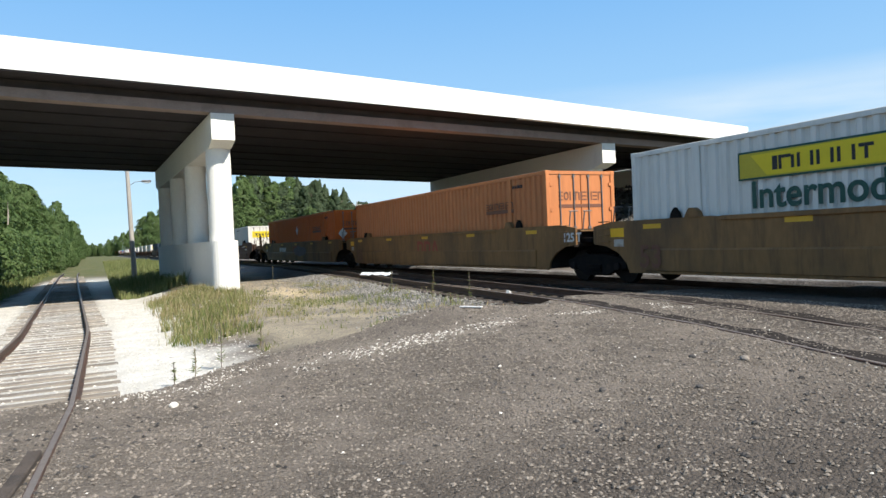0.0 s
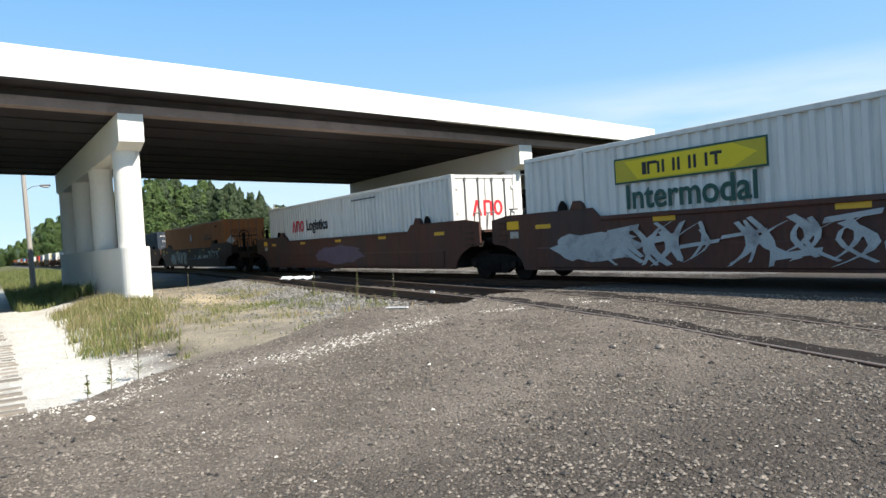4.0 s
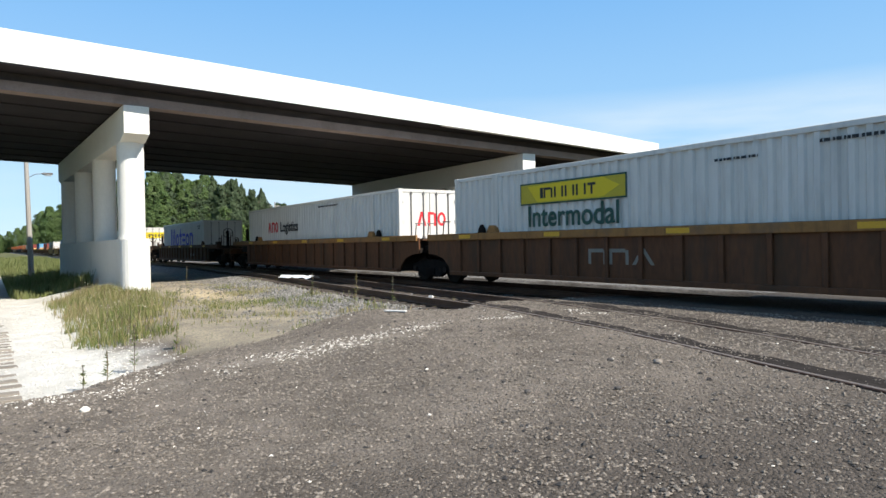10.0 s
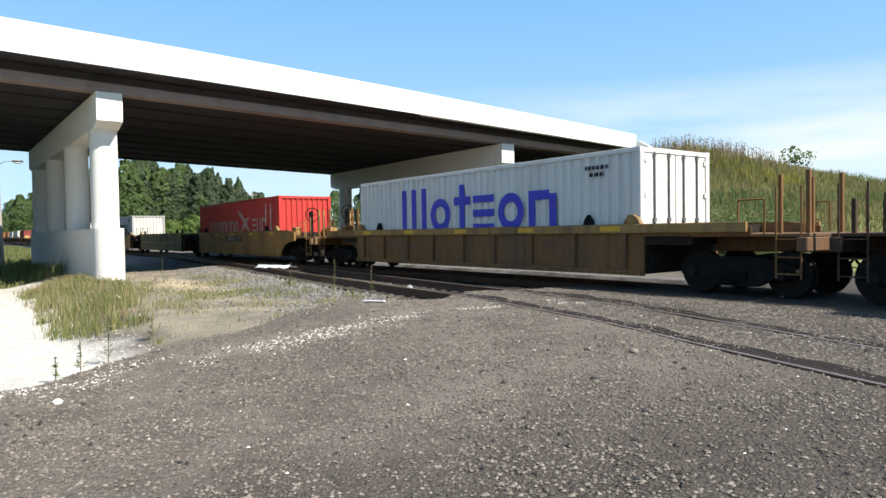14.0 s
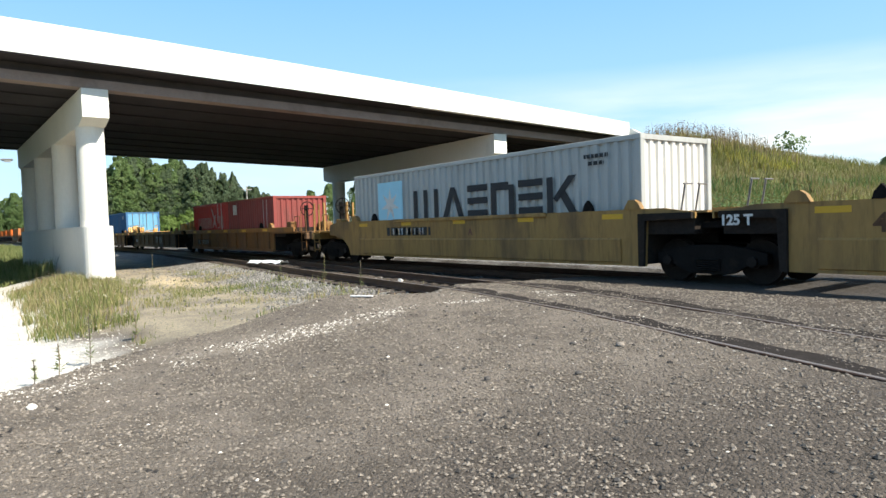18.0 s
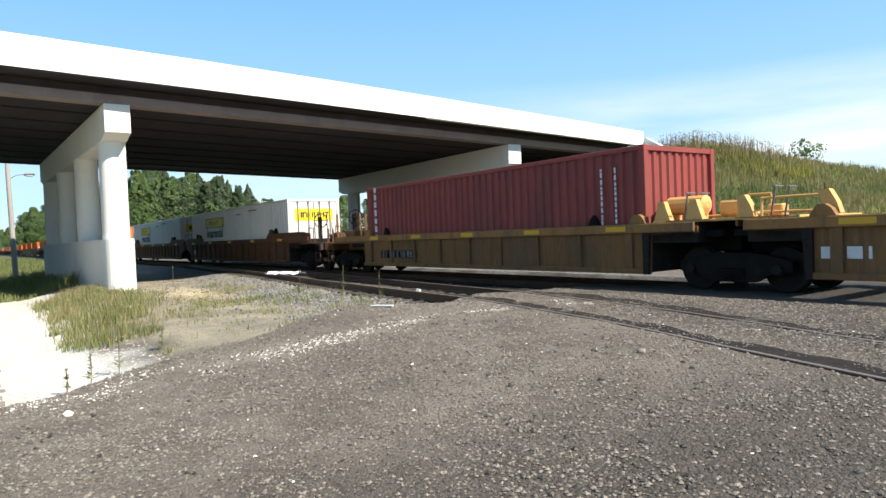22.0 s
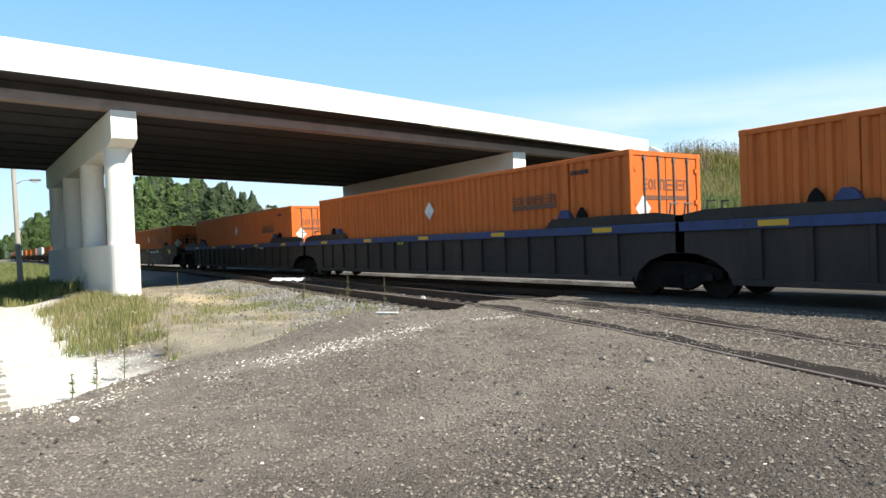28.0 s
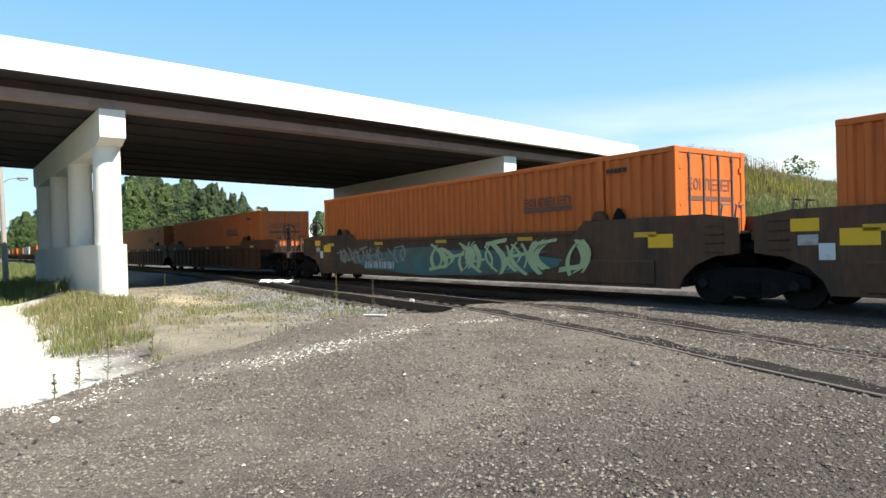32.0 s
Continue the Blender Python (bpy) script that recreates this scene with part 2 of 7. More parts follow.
# ---- mesh tools ----
class Geo:
    """Collects vertices and faces of one mesh."""

    def __init__(self):
        self.v, self.f = [], []

    def add(self, verts, faces):
        k = len(self.v)
        self.v += [tuple(p) for p in verts]
        self.f += [tuple(i + k for i in f) for f in faces]
        return self

    def box(self, x0, x1, y0, y1, z0, z1, c=0.0):
        if not c:
            p = [(x, y, z) for x in (x0, x1) for y in (y0, y1) for z in (z0, z1)]
            return self.add(p, [(0, 1, 3, 2), (4, 6, 7, 5), (0, 4, 5, 1), (2, 3, 7, 6), (0, 2, 6, 4), (1, 5, 7, 3)])
        bm = bmesh.new()
        bmesh.ops.create_cube(bm, size=1.0)
        for v in bm.verts:
            v.co = ((x0 + x1) / 2 + v.co.x * (x1 - x0), (y0 + y1) / 2 + v.co.y * (y1 - y0), (z0 + z1) / 2 + v.co.z * (z1 - z0))
        bmesh.ops.bevel(bm, geom=bm.edges[:], offset=c, segments=1, affect="EDGES")
        bm.verts.index_update()
        self.add([v.co for v in bm.verts], [[v.index for v in f.verts] for f in bm.faces])
        bm.free()
        return self

    def tube(self, p0, p1, r0, r1=None, n=8, caps=True):
        p0, p1 = Vector(p0), Vector(p1)
        r1 = r0 if r1 is None else r1
        d = (p1 - p0).normalized()
        a = d.orthogonal().normalized()
        b = d.cross(a)
        ring = [(math.cos(2 * math.pi * i / n), math.sin(2 * math.pi * i / n)) for i in range(n)]
        pts = [p0 + (a * c + b * s) * r0 for c, s in ring] + [p1 + (a * c + b * s) * r1 for c, s in ring]
        faces = [(i, (i + 1) % n, n + (i + 1) % n, n + i) for i in range(n)]
        if caps:
            faces += [tuple(range(n))[::-1], tuple(range(n, 2 * n))]
        return self.add(pts, faces)

    def path(self, pts, r, n=6):
        for a, b in zip(pts, pts[1:]):
            self.tube(a, b, r, n=n)
        return self

    def sweep(self, prof, frames, closed=True):
        """prof: (u, v) points; frames: (origin, axis u, axis v)."""
        k = len(prof)
        pts = [Vector(o) + Vector(a) * u + Vector(b) * v for o, a, b in frames for u, v in prof]
        faces = []
        for j in range(len(frames) - 1):
            for i in range(k if closed else k - 1):
                faces.append((j * k + i, j * k + (i + 1) % k, (j + 1) * k + (i + 1) % k, (j + 1) * k + i))
        if closed:
            faces += [tuple(range(k))[::-1], tuple(range((len(frames) - 1) * k, len(frames) * k))]
        return self.add(pts, faces)

    def prism_y(self, prof, y0, y1):
        """prof: (x, z) points."""
        return self.sweep(prof, [((0, y0, 0), (1, 0, 0), (0, 0, 1)), ((0, y1, 0), (1, 0, 0), (0, 0, 1))])

    def prism_x(self, prof, x0, x1):
        """prof: (y, z) points."""
        return self.sweep(prof, [((x0, 0, 0), (0, 1, 0), (0, 0, 1)), ((x1, 0, 0), (0, 1, 0), (0, 0, 1))])

    def mesh(self, name, material, smooth=False):
        me = bpy.data.meshes.new(name)
        me.from_pydata(self.v, [], self.f)
        bm = bmesh.new()
        bm.from_mesh(me)
        bmesh.ops.recalc_face_normals(bm, faces=bm.faces[:])
        bm.to_mesh(me)
        bm.free()
        me.materials.append(material)
        if smooth:
            me.polygons.foreach_set("use_smooth", [True] * len(me.polygons))
        return me


def part(name, geo, material, parent, label="", m=None, smooth=False):
    """One mesh object under a thing or a part. geo: a Geo, or a mesh made before."""
    me = geo.mesh(name, material, smooth) if isinstance(geo, Geo) else geo
    ob = new(name, me)
    ob.parent = parent
    if m is not None:
        ob.matrix_basis = m
    if label:
        tagged(ob, label)
    if name in ("small_print", "number_marking", "graffiti", "door_print"):
        tagged(ob, kind="stuff")
    return ob


def thing(name, label, category, m=None, group="", kind="", data=None):
    ob = new(name, data)
    if data is None:
        ob.empty_display_size = 0.2
    if m is not None:
        ob.matrix_basis = m
    return tagged(ob, label, category, group, kind)


CACHE = {}


def cached(key, make):
    if key not in CACHE:
        CACHE[key] = make()
    return CACHE[key]


def smooth(a, b, x):
    t = min(1.0, max(0.0, (x - a) / (b - a)))
    return t * t * (3 - 2 * t)


def fbm(x, y, s=1.0, o=3):
    return noise.fractal(Vector((x * s, y * s, 3.7)), 1.0, 2.0, o)


def words(text, size, material, parent, m, name="lettering", label="", bold=0.0, squash=1.0):
    """Lettering in the built-in font, lying in the plane of m, turned into a mesh."""
    cu = bpy.data.curves.new(name, "FONT")
    cu.body, cu.size, cu.extrude, cu.align_x, cu.align_y, cu.offset = text, size, 0.002, "CENTER", "CENTER", bold
    tmp = bpy.data.objects.new(name, cu)
    scene.collection.objects.link(tmp)
    me = bpy.data.meshes.new_from_object(tmp.evaluated_get(bpy.context.evaluated_depsgraph_get()))
    bpy.data.objects.remove(tmp)
    me.materials.clear()
    me.materials.append(material)
    for v in me.vertices:
        v.co.x *= squash
    return part(name, me, material, parent, label, m)

# ---- ground ----
def siding_z(x):
    return float(np.interp(x, [-200, -60, -34, -20, -13, -5, 5], [-0.1, -0.22, -0.2, -0.17, -0.10, 0.05, 0.06]))


def siding_y(x):
    """The middle of the siding."""
    return float(np.interp(x, [-400, -75, -52, -35, -19, -9, -5, 5, 40], [-4.5, -2.75, -2.1, -1.55, -1.02, -1.05, -1.24, -1.75, -4.0]))


def branch_y(x):
    """The middle of the branch that leaves the main track towards the crossing."""
    return float(np.interp(x, [-60, -46, -36, -26, -20, -14.6, -10.6, -6, -3.7, 2, 8, 20, 60], [13.05, 12.6, 11.75, 10.75, 9.98, 9.45, 9.08, 8.08, 7.3, 5.6, 3.6, -0.6, -16.0]))


def lot(x, y):
    """1 on the gravel crossing, 0 beyond its ragged edge."""
    edge = np.interp(y, [-6, 0, 1.8, 3.6, 6.3, 7.9, 9.2, 11.2, 12.2, 14, 20], [-9.6, -9.5, -10.7, -11.0, -12.0, -11.0, -11.6, -11.4, -10.6, -8.5, -8.0]) + 0.35 * fbm(x, y, 0.8)
    return smooth(edge - 0.35, edge + 0.35, x)


def gz(x, y):
    """Height of the ground."""
    k = lot(x, y)
    sid = siding_z(x) - 0.015
    crossing = sid + (0.412 - sid) * smooth(0.6, 6.5, y)
    by = branch_y(x)
    mound = 0.44 - 0.25 * smooth(-32, -42, x)
    low = siding_z(x) - 0.172
    verge = low + (mound - 0.34 - low) * smooth(1.2, 3.6, y) + (0.54 - mound) * smooth(by - 3.2, by - 1.3, y)
    if y < -3.4:
        verge = siding_z(x) - 0.172 - 0.15 * smooth(-3.4, -5, y) + 0.4 * smooth(-7, -14, y)
        crossing = min(crossing, sid)
    if y > 15.2:
        verge = 0.36 - 0.5 * smooth(19, 24, y)
        crossing = 0.412 - 0.2 * smooth(19, 24, y)
    z = verge + (crossing - verge) * k
    z += 0.025 * fbm(x, y, 0.6) * (0.4 + 0.6 * (1 - k)) + 0.010 * fbm(x + 9, y, 2.5)
    return z


def axis_steps(lo, hi, step, far):
    a = list(np.arange(lo, hi + 1e-6, step))
    out, d, p = [], step, hi
    while p < far:
        d *= 1.35
        p += d
        out.append(p)
    left, d, p = [], step, lo
    while p > -far:
        d *= 1.35
        p -= d
        left.append(p)
    return left[::-1] + a + out


def ground_material():
    m = bpy.data.materials.new("gravel_sand_and_soil")
    m.use_nodes = True
    n, l = m.node_tree.nodes, m.node_tree.links
    bsdf = n["Principled BSDF"]
    bsdf.inputs["Roughness"].default_value = 0.95
    bsdf.inputs["Specular IOR Level"].default_value = 0.2
    tc = n.new("ShaderNodeTexCoord")

    def nz(scale, detail=6, rough=0.6):
        t = n.new("ShaderNodeTexNoise")
        t.inputs["Scale"].default_value, t.inputs["Detail"].default_value, t.inputs["Roughness"].default_value = scale, detail, rough
        l.new(tc.outputs["Object"], t.inputs["Vector"])
        return t.outputs["Fac"]

    def ramp(src, lo, hi, a=0.0, b=1.0):
        r = n.new("ShaderNodeMapRange")
        for key, v in (("From Min", lo), ("From Max", hi), ("To Min", a), ("To Max", b)):
            r.inputs[key].default_value = v
        l.new(src, r.inputs["Value"])
        return r.outputs["Result"]

    def mix(fac, a, b):
        x = n.new("ShaderNodeMix")
        x.data_type = "RGBA"
        for key, v in (("Factor", fac), ("A", a), ("B", b)):
            if isinstance(v, tuple):
                x.inputs[key].default_value = (*v, 1)
            else:
                l.new(v, x.inputs[key])
        return x.outputs["Result"]

    vor = n.new("ShaderNodeTexVoronoi")
    vor.inputs["Scale"].default_value = 38
    l.new(tc.outputs["Object"], vor.inputs["Vector"])
    vor2 = n.new("ShaderNodeTexVoronoi")
    vor2.inputs["Scale"].default_value = 95
    l.new(tc.outputs["Object"], vor2.inputs["Vector"])
    sepv = n.new("ShaderNodeSeparateColor")
    l.new(vor.outputs["Color"], sepv.inputs["Color"])
    sepw = n.new("ShaderNodeSeparateColor")
    l.new(vor2.outputs["Color"], sepw.inputs["Color"])
    zone = n.new("ShaderNodeAttribute")
    zone.attribute_name = "zone"
    zs = n.new("ShaderNodeSeparateColor")
    l.new(zone.outputs["Color"], zs.inputs["Color"])
    zone2 = n.new("ShaderNodeAttribute")
    zone2.attribute_name = "zone_b"
    z2 = n.new("ShaderNodeSeparateColor")
    l.new(zone2.outputs["Color"], z2.inputs["Color"])
    base = mix(ramp(nz(0.9, 9, 0.7), 0.38, 0.62), (0.106, 0.087, 0.069), (0.180, 0.149, 0.121))
    base = mix(ramp(sepv.outputs["Red"], 0.72, 1.0, 0, 0.7), base, (0.058, 0.047, 0.038))
    base = mix(ramp(sepw.outputs["Green"], 0.86, 0.97, 0, 0.55), base, (0.280, 0.250, 0.212))
    base = mix(z2.outputs["Green"], base, mix(ramp(sepv.outputs["Blue"], 0.45, 0.6), (0.255, 0.212, 0.170), (0.442, 0.399, 0.340)))
    base = mix(ramp(z2.outputs["Blue"], 0, 1, 0, 0.85), base, mix(ramp(sepv.outputs["Red"], 0.3, 0.9), (0.079, 0.065, 0.054), (0.041, 0.034, 0.028)))
    white = mix(ramp(nz(1.7), 0.35, 0.7), (0.69, 0.66, 0.60), (0.52, 0.485, 0.42))
    white = mix(ramp(sepw.outputs["Red"], 0.7, 1.0, 0, 0.4), white, (0.36, 0.335, 0.29))
    sand = mix(ramp(nz(0.8, 8, 0.7), 0.40, 0.60), (0.367, 0.308, 0.216), (0.220, 0.187, 0.141))
    sand = mix(ramp(sepv.outputs["Red"], 0.45, 1.0, 0, 0.75), sand, (0.15, 0.135, 0.115))
    bal = mix(ramp(sepv.outputs["Green"], 0.2, 0.9), (0.07, 0.066, 0.062), (0.27, 0.26, 0.25))
    oily = mix(ramp(sepv.outputs["Green"], 0.3, 0.95), (0.030, 0.026, 0.023), (0.085, 0.075, 0.066))
    soil = mix(ramp(nz(0.35), 0.4, 0.62), (0.085, 0.10, 0.035), (0.15, 0.135, 0.07))
    soil = mix(ramp(nz(6.0), 0.45, 0.7, 0, 0.7), soil, (0.055, 0.07, 0.025))
    c = mix(zs.outputs["Red"], base, white)
    c = mix(zs.outputs["Green"], c, sand)
    c = mix(zs.outputs["Blue"], c, bal)
    c = mix(z2.outputs["Red"], c, soil)
    zone3 = n.new("ShaderNodeAttribute")
    zone3.attribute_name = "zone_c"
    z3 = n.new("ShaderNodeSeparateColor")
    l.new(zone3.outputs["Color"], z3.inputs["Color"])
    c = mix(z3.outputs["Green"], c, mix(ramp(nz(3.0), 0.35, 0.65), (0.56, 0.45, 0.29), (0.42, 0.33, 0.21)))
    c = mix(z3.outputs["Red"], c, oily)
    l.new(c, bsdf.inputs["Base Color"])
    b = n.new("ShaderNodeBump")
    b.inputs["Strength"].default_value, b.inputs["Distance"].default_value = 0.6, 0.022
    b.invert = True
    l.new(vor.outputs["Distance"], b.inputs["Height"])
    b2 = n.new("ShaderNodeBump")
    b2.inputs["Strength"].default_value, b2.inputs["Distance"].default_value = 0.6, 0.012
    b2.invert = True
    l.new(vor2.outputs["Distance"], b2.inputs["Height"])
    l.new(b.outputs["Normal"], b2.inputs["Normal"])
    l.new(b2.outputs["Normal"], bsdf.inputs["Normal"])
    return m


def build_ground():
    xs = axis_steps(-44, 4, 0.22, 3000)
    ys = axis_steps(-7, 16, 0.22, 3000)
    nx, ny = len(xs), len(ys)
    verts, za, zb, zc = [], [], [], []
    for x in xs:
        for y in ys:
            k = lot(x, y)
            verts.append((x, y, gz(x, y) if abs(x) < 600 and abs(y) < 600 else -0.2))
            w = 0.45 * fbm(x, y, 0.9)
            off = 1 - k
            by = branch_y(x)
            white = off * smooth(-4.6, -3.6, y + w) * (1 - smooth(1.6, 2.4, y + 0.8 * w - 0.06 * max(0, -14 - x))) * (1 - smooth(-58, -72, x))
            # the grey ballast between the siding's rails
            bal = off * smooth(by - 3.6, by - 1.9, y + 1.2 * w) * (1 - smooth(15.6, 16.4, y))
            bal = max(bal, (0.28 + 0.5 * smooth(-16, -32, x)) * off * (1 - smooth(-64, -78, x)) * (1 - smooth(1.0, 1.6, abs(y - siding_y(x)))))
            sand = off * smooth(2.2, 3.0, y + w) * (1 - smooth(by - 3.0, by - 1.9, y + w))
            grass = off * (smooth(-62, -78, x) * (1 - smooth(9, 11, y)) + smooth(-4.2, -5.2, y + w) + smooth(16.5, 18, y) + smooth(-40, -46, x) * smooth(1.5, 2.5, y) * (1 - smooth(6.5, 8, y)))
            if y > 16.5 and x > -60:
                grass = smooth(24.5, 26, y + w)
            if y < -4 and x > -14:
                grass = smooth(-9, -11, y + w)
            streak = k * math.exp(-((x + 9.0 - 0.10 * (y - 4) + 0.5 * w) / 0.55) ** 2) * 0.4 * smooth(0.15, -0.25, -fbm(x, y, 0.7)) * smooth(0.5, 1.2, y) * (1 - smooth(6.2, 7.2, y))
            za.append((white, sand, bal))
            dull = k * smooth(-5.2, -2.6, x - 0.35 * (y - 3) + 1.2 * w)
            dull = max(dull, k * smooth(by - 0.9, by + 0.6, y + 0.5 * w))
            zb.append((min(1, grass), min(1, streak), dull))
            # oily soil between the branch's rails and along the main line
            oil = off * smooth(by - 1.25, by - 0.95, y + 0.3 * w) * (1 - smooth(14.9, 15.6, y + w)) * smooth(-300, -200, x)
            oil = max(oil, smooth(11.3, 11.8, y + 0.2 * w) * (1 - smooth(14.6, 15.2, y)) * smooth(-300, -200, x))
            zc.append((min(1, oil), off * math.exp(-((x + 23.5) / 3.2) ** 2 - ((y - 6.0 + 0.5 * w) / 0.8) ** 2), 0))
    faces = [(i * ny + j, (i + 1) * ny + j, (i + 1) * ny + j + 1, i * ny + j + 1) for i in range(nx - 1) for j in range(ny - 1)]
    me = bpy.data.meshes.new("ground")
    me.from_pydata(verts, [], faces)
    me.polygons.foreach_set("use_smooth", [True] * len(faces))
    for name, data in (("zone", [(*a, 1) for a in za]), ("zone_b", [(*a, 1) for a in zb]), ("zone_c", [(*a, 1) for a in zc])):
        at = me.color_attributes.new(name, "FLOAT_COLOR", "POINT")
        at.data.foreach_set("color", np.array(data, float).ravel())
    me.materials.append(ground_material())
    thing("ground", "gravel crossing, white limestone verge, sand and weeds", "ground", kind="structure", data=me)


build_ground()


# ---- tracks ----
RAIL_PROF = [(-0.065, -0.17), (0.065, -0.17), (0.065, -0.155), (0.012, -0.135), (0.012, -0.045), (0.036, -0.032), (0.036, -0.004), (0.028, 0.0), (-0.028, 0.0), (-0.036, -0.004), (-0.036, -0.032), (-0.012, -0.045), (-0.012, -0.135), (-0.065, -0.155)]


def build_rail(track, pts, label=""):
    """One rail along points of its head."""
    frames = []
    for i, p in enumerate(pts):
        d = (Vector(pts[min(i + 1, len(pts) - 1)]) - Vector(pts[max(i - 1, 0)])).normalized()
        frames.append((p, Vector((-d.y, d.x, 0)).normalized(), (0, 0, 1)))
    r = part("rail", Geo().sweep(RAIL_PROF, frames), RAIL, track, label)
    part("rail_head", Geo().sweep([(-0.026, 0.0), (0.026, 0.0), (0.026, 0.0025), (-0.026, 0.0025)], frames), RAILTOP, r)


def build_track(label, mid, top, x0, x1, step, tie_x, tie_len=2.6, tie_drop=0.165, wood=TIE):
    t = thing("railway_track", label, "track", kind="structure")
    xs = list(np.arange(x0, x1 + 0.01, step))
    for side in (-0.75, 0.75):
        pts = []
        for x in xs:
            a = math.atan((mid(x + 0.5) - mid(x - 0.5)))
            pts.append((x - side * math.sin(a), mid(x) + side * math.cos(a), top(x)))
        build_rail(t, pts)
    me = [Geo().box(-0.115, 0.115, -tie_len / 2 + random.uniform(-0.05, 0.05), tie_len / 2 + random.uniform(-0.05, 0.05), -0.16, 0, 0.012).mesh("tie", wood) for _ in range(4)]
    for i, x in enumerate(np.arange(tie_x[0], tie_x[1], 0.53)):
        a = math.degrees(math.atan(mid(x + 0.5) - mid(x - 0.5)))
        part("tie", me[i % 4], wood, t, m=pose(x + random.uniform(-0.03, 0.03), mid(x), top(x) - tie_drop + random.uniform(-0.02, 0.0), 0, 0, a + random.uniform(-2, 2)))
    return t


build_track("rusty siding rails on half-buried weathered ties", siding_y, siding_z, -84, 20, 1.5, (-75, -9.8), tie_drop=0.150)
build_track("rusty branch rails sunk into the gravel crossing", branch_y, lambda x: 0.425, -58, 30, 1.2, (-46, -12.2), wood=TIE_DARK)
build_track("main line rails on dark ballast under the train", lambda x: 13.05, lambda x: 0.40, -720, 60, 6.0, (-60, -8.2), wood=TIE_DARK)
# worn timber beside the siding's rail in the crossing, and the flangeway planks
for (xa, ya, xb, yb) in ((-6.75, -0.50, -4.6, -0.73),):
    p = thing("crossing_plank", "grey worn timber plank beside the siding rail", "plank", kind="")
    d = Vector((xb - xa, yb - ya, 0))
    a = math.degrees(math.atan2(d.y, d.x))
    part("plank", Geo().box(0, d.length, -0.055, 0.055, -0.05, 0.02, 0.012), TIE_DARK, p, m=pose(xa, ya, siding_z(-5) - 0.005, 0, 0.6, a))

# ---- bridge ----
SLOPE = -0.030


def cap_z(y):
    return 7.74 + SLOPE * (y - 5.15)


Y0, Y1 = -60.0, 38.3
bridge = thing("road_bridge", "white concrete and brown steel girder road overpass", "bridge", kind="structure")


def slanted(x0, x1, za, zb, y0=Y0, y1=Y1, g=None):
    """A long box along y that follows the deck's grade; za, zb above the caps' tops."""
    g = g or Geo()
    return g.add([(x, y, cap_z(y) + z) for y in (y0, y1) for x, z in ((x0, za), (x1, za), (x1, zb), (x0, zb))],
                 [(3, 2, 1, 0), (4, 5, 6, 7), (0, 1, 5, 4), (1, 2, 6, 5), (2, 3, 7, 6), (3, 0, 4, 7)])


def sinking(x0, x1, za, zb, ka=1.0, kb=1.0):
    """As slanted, but along a road that falls away towards the abutment; ka, kb: how much of that fall the lower and upper edges take."""
    ys = [Y0, 8.0, 11.0, 14.0, 20.0, 29.0, Y1]
    fall = np.interp(ys, [8, 14, 20, 29, 38.3], [0, 0.05, 0.13, 0.29, 0.48])
    g = Geo()
    for y, d in zip(ys, fall):
        z = cap_z(y)
        g.v += [(x0, y, z + za - ka * d), (x1, y, z + za - ka * d), (x1, y, z + zb - kb * d), (x0, y, z + zb - kb * d)]
    for i in range(len(ys) - 1):
        k = 4 * i
        g.f += [(k + j, k + (j + 1) % 4, k + 4 + (j + 1) % 4, k + 4 + j) for j in range(4)]
    k = 4 * (len(ys) - 1)
    g.f += [(3, 2, 1, 0), (k, k + 1, k + 2, k + 3)]
    return g


NEAR, FAR = -29.25, -55.3  # before the whole bridge is set to its true size below
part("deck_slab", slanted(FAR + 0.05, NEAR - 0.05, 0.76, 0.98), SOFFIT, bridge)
# filler added to even out the soffit, its shade in the colour
part("deck_forms", slanted(FAR + 1.6, NEAR - 1.75, 0.09, 0.755), SOFFIT, bridge, "filler between the beams, coloured for the shade")
part("road_surface", slanted(FAR + 0.5, NEAR - 0.5, 0.984, 1.04), mat("asphalt", (0.06, 0.06, 0.06), 0.9), bridge)
for x0, s in ((NEAR, -1), (FAR, 1)):
    b = part("parapet", sinking(min(x0, x0 + s * 0.34), max(x0, x0 + s * 0.34), 0.82, 1.98, 0.45), PARAPET, bridge)
    part("coping", sinking(min(x0 - s * 0.014, x0 + s * 0.4), max(x0 - s * 0.014, x0 + s * 0.4), 1.982, 2.06), PARAPET, b)
    part("upper_face", sinking(min(x0 - s * 0.014, x0), max(x0 - s * 0.014, x0), 1.135, 1.98, 0.7), PARAPET, b)
for i in range(9):
    x = -30.75 - i * 2.92
    flange = [(-0.36, 0.02), (0.36, 0.02), (0.36, 0.40), (0.10, 0.44), (-0.10, 0.44), (-0.36, 0.40)]
    web = [(-0.10, 0.442), (0.10, 0.442), (0.10, 0.758), (-0.10, 0.758)]
    # only the outer flange keeps the lighter brown; the rest carries painted shade
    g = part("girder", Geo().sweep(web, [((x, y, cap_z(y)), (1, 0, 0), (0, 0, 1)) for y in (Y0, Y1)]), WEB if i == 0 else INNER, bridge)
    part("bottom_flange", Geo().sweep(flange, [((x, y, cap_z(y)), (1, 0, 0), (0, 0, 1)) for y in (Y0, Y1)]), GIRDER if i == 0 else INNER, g)


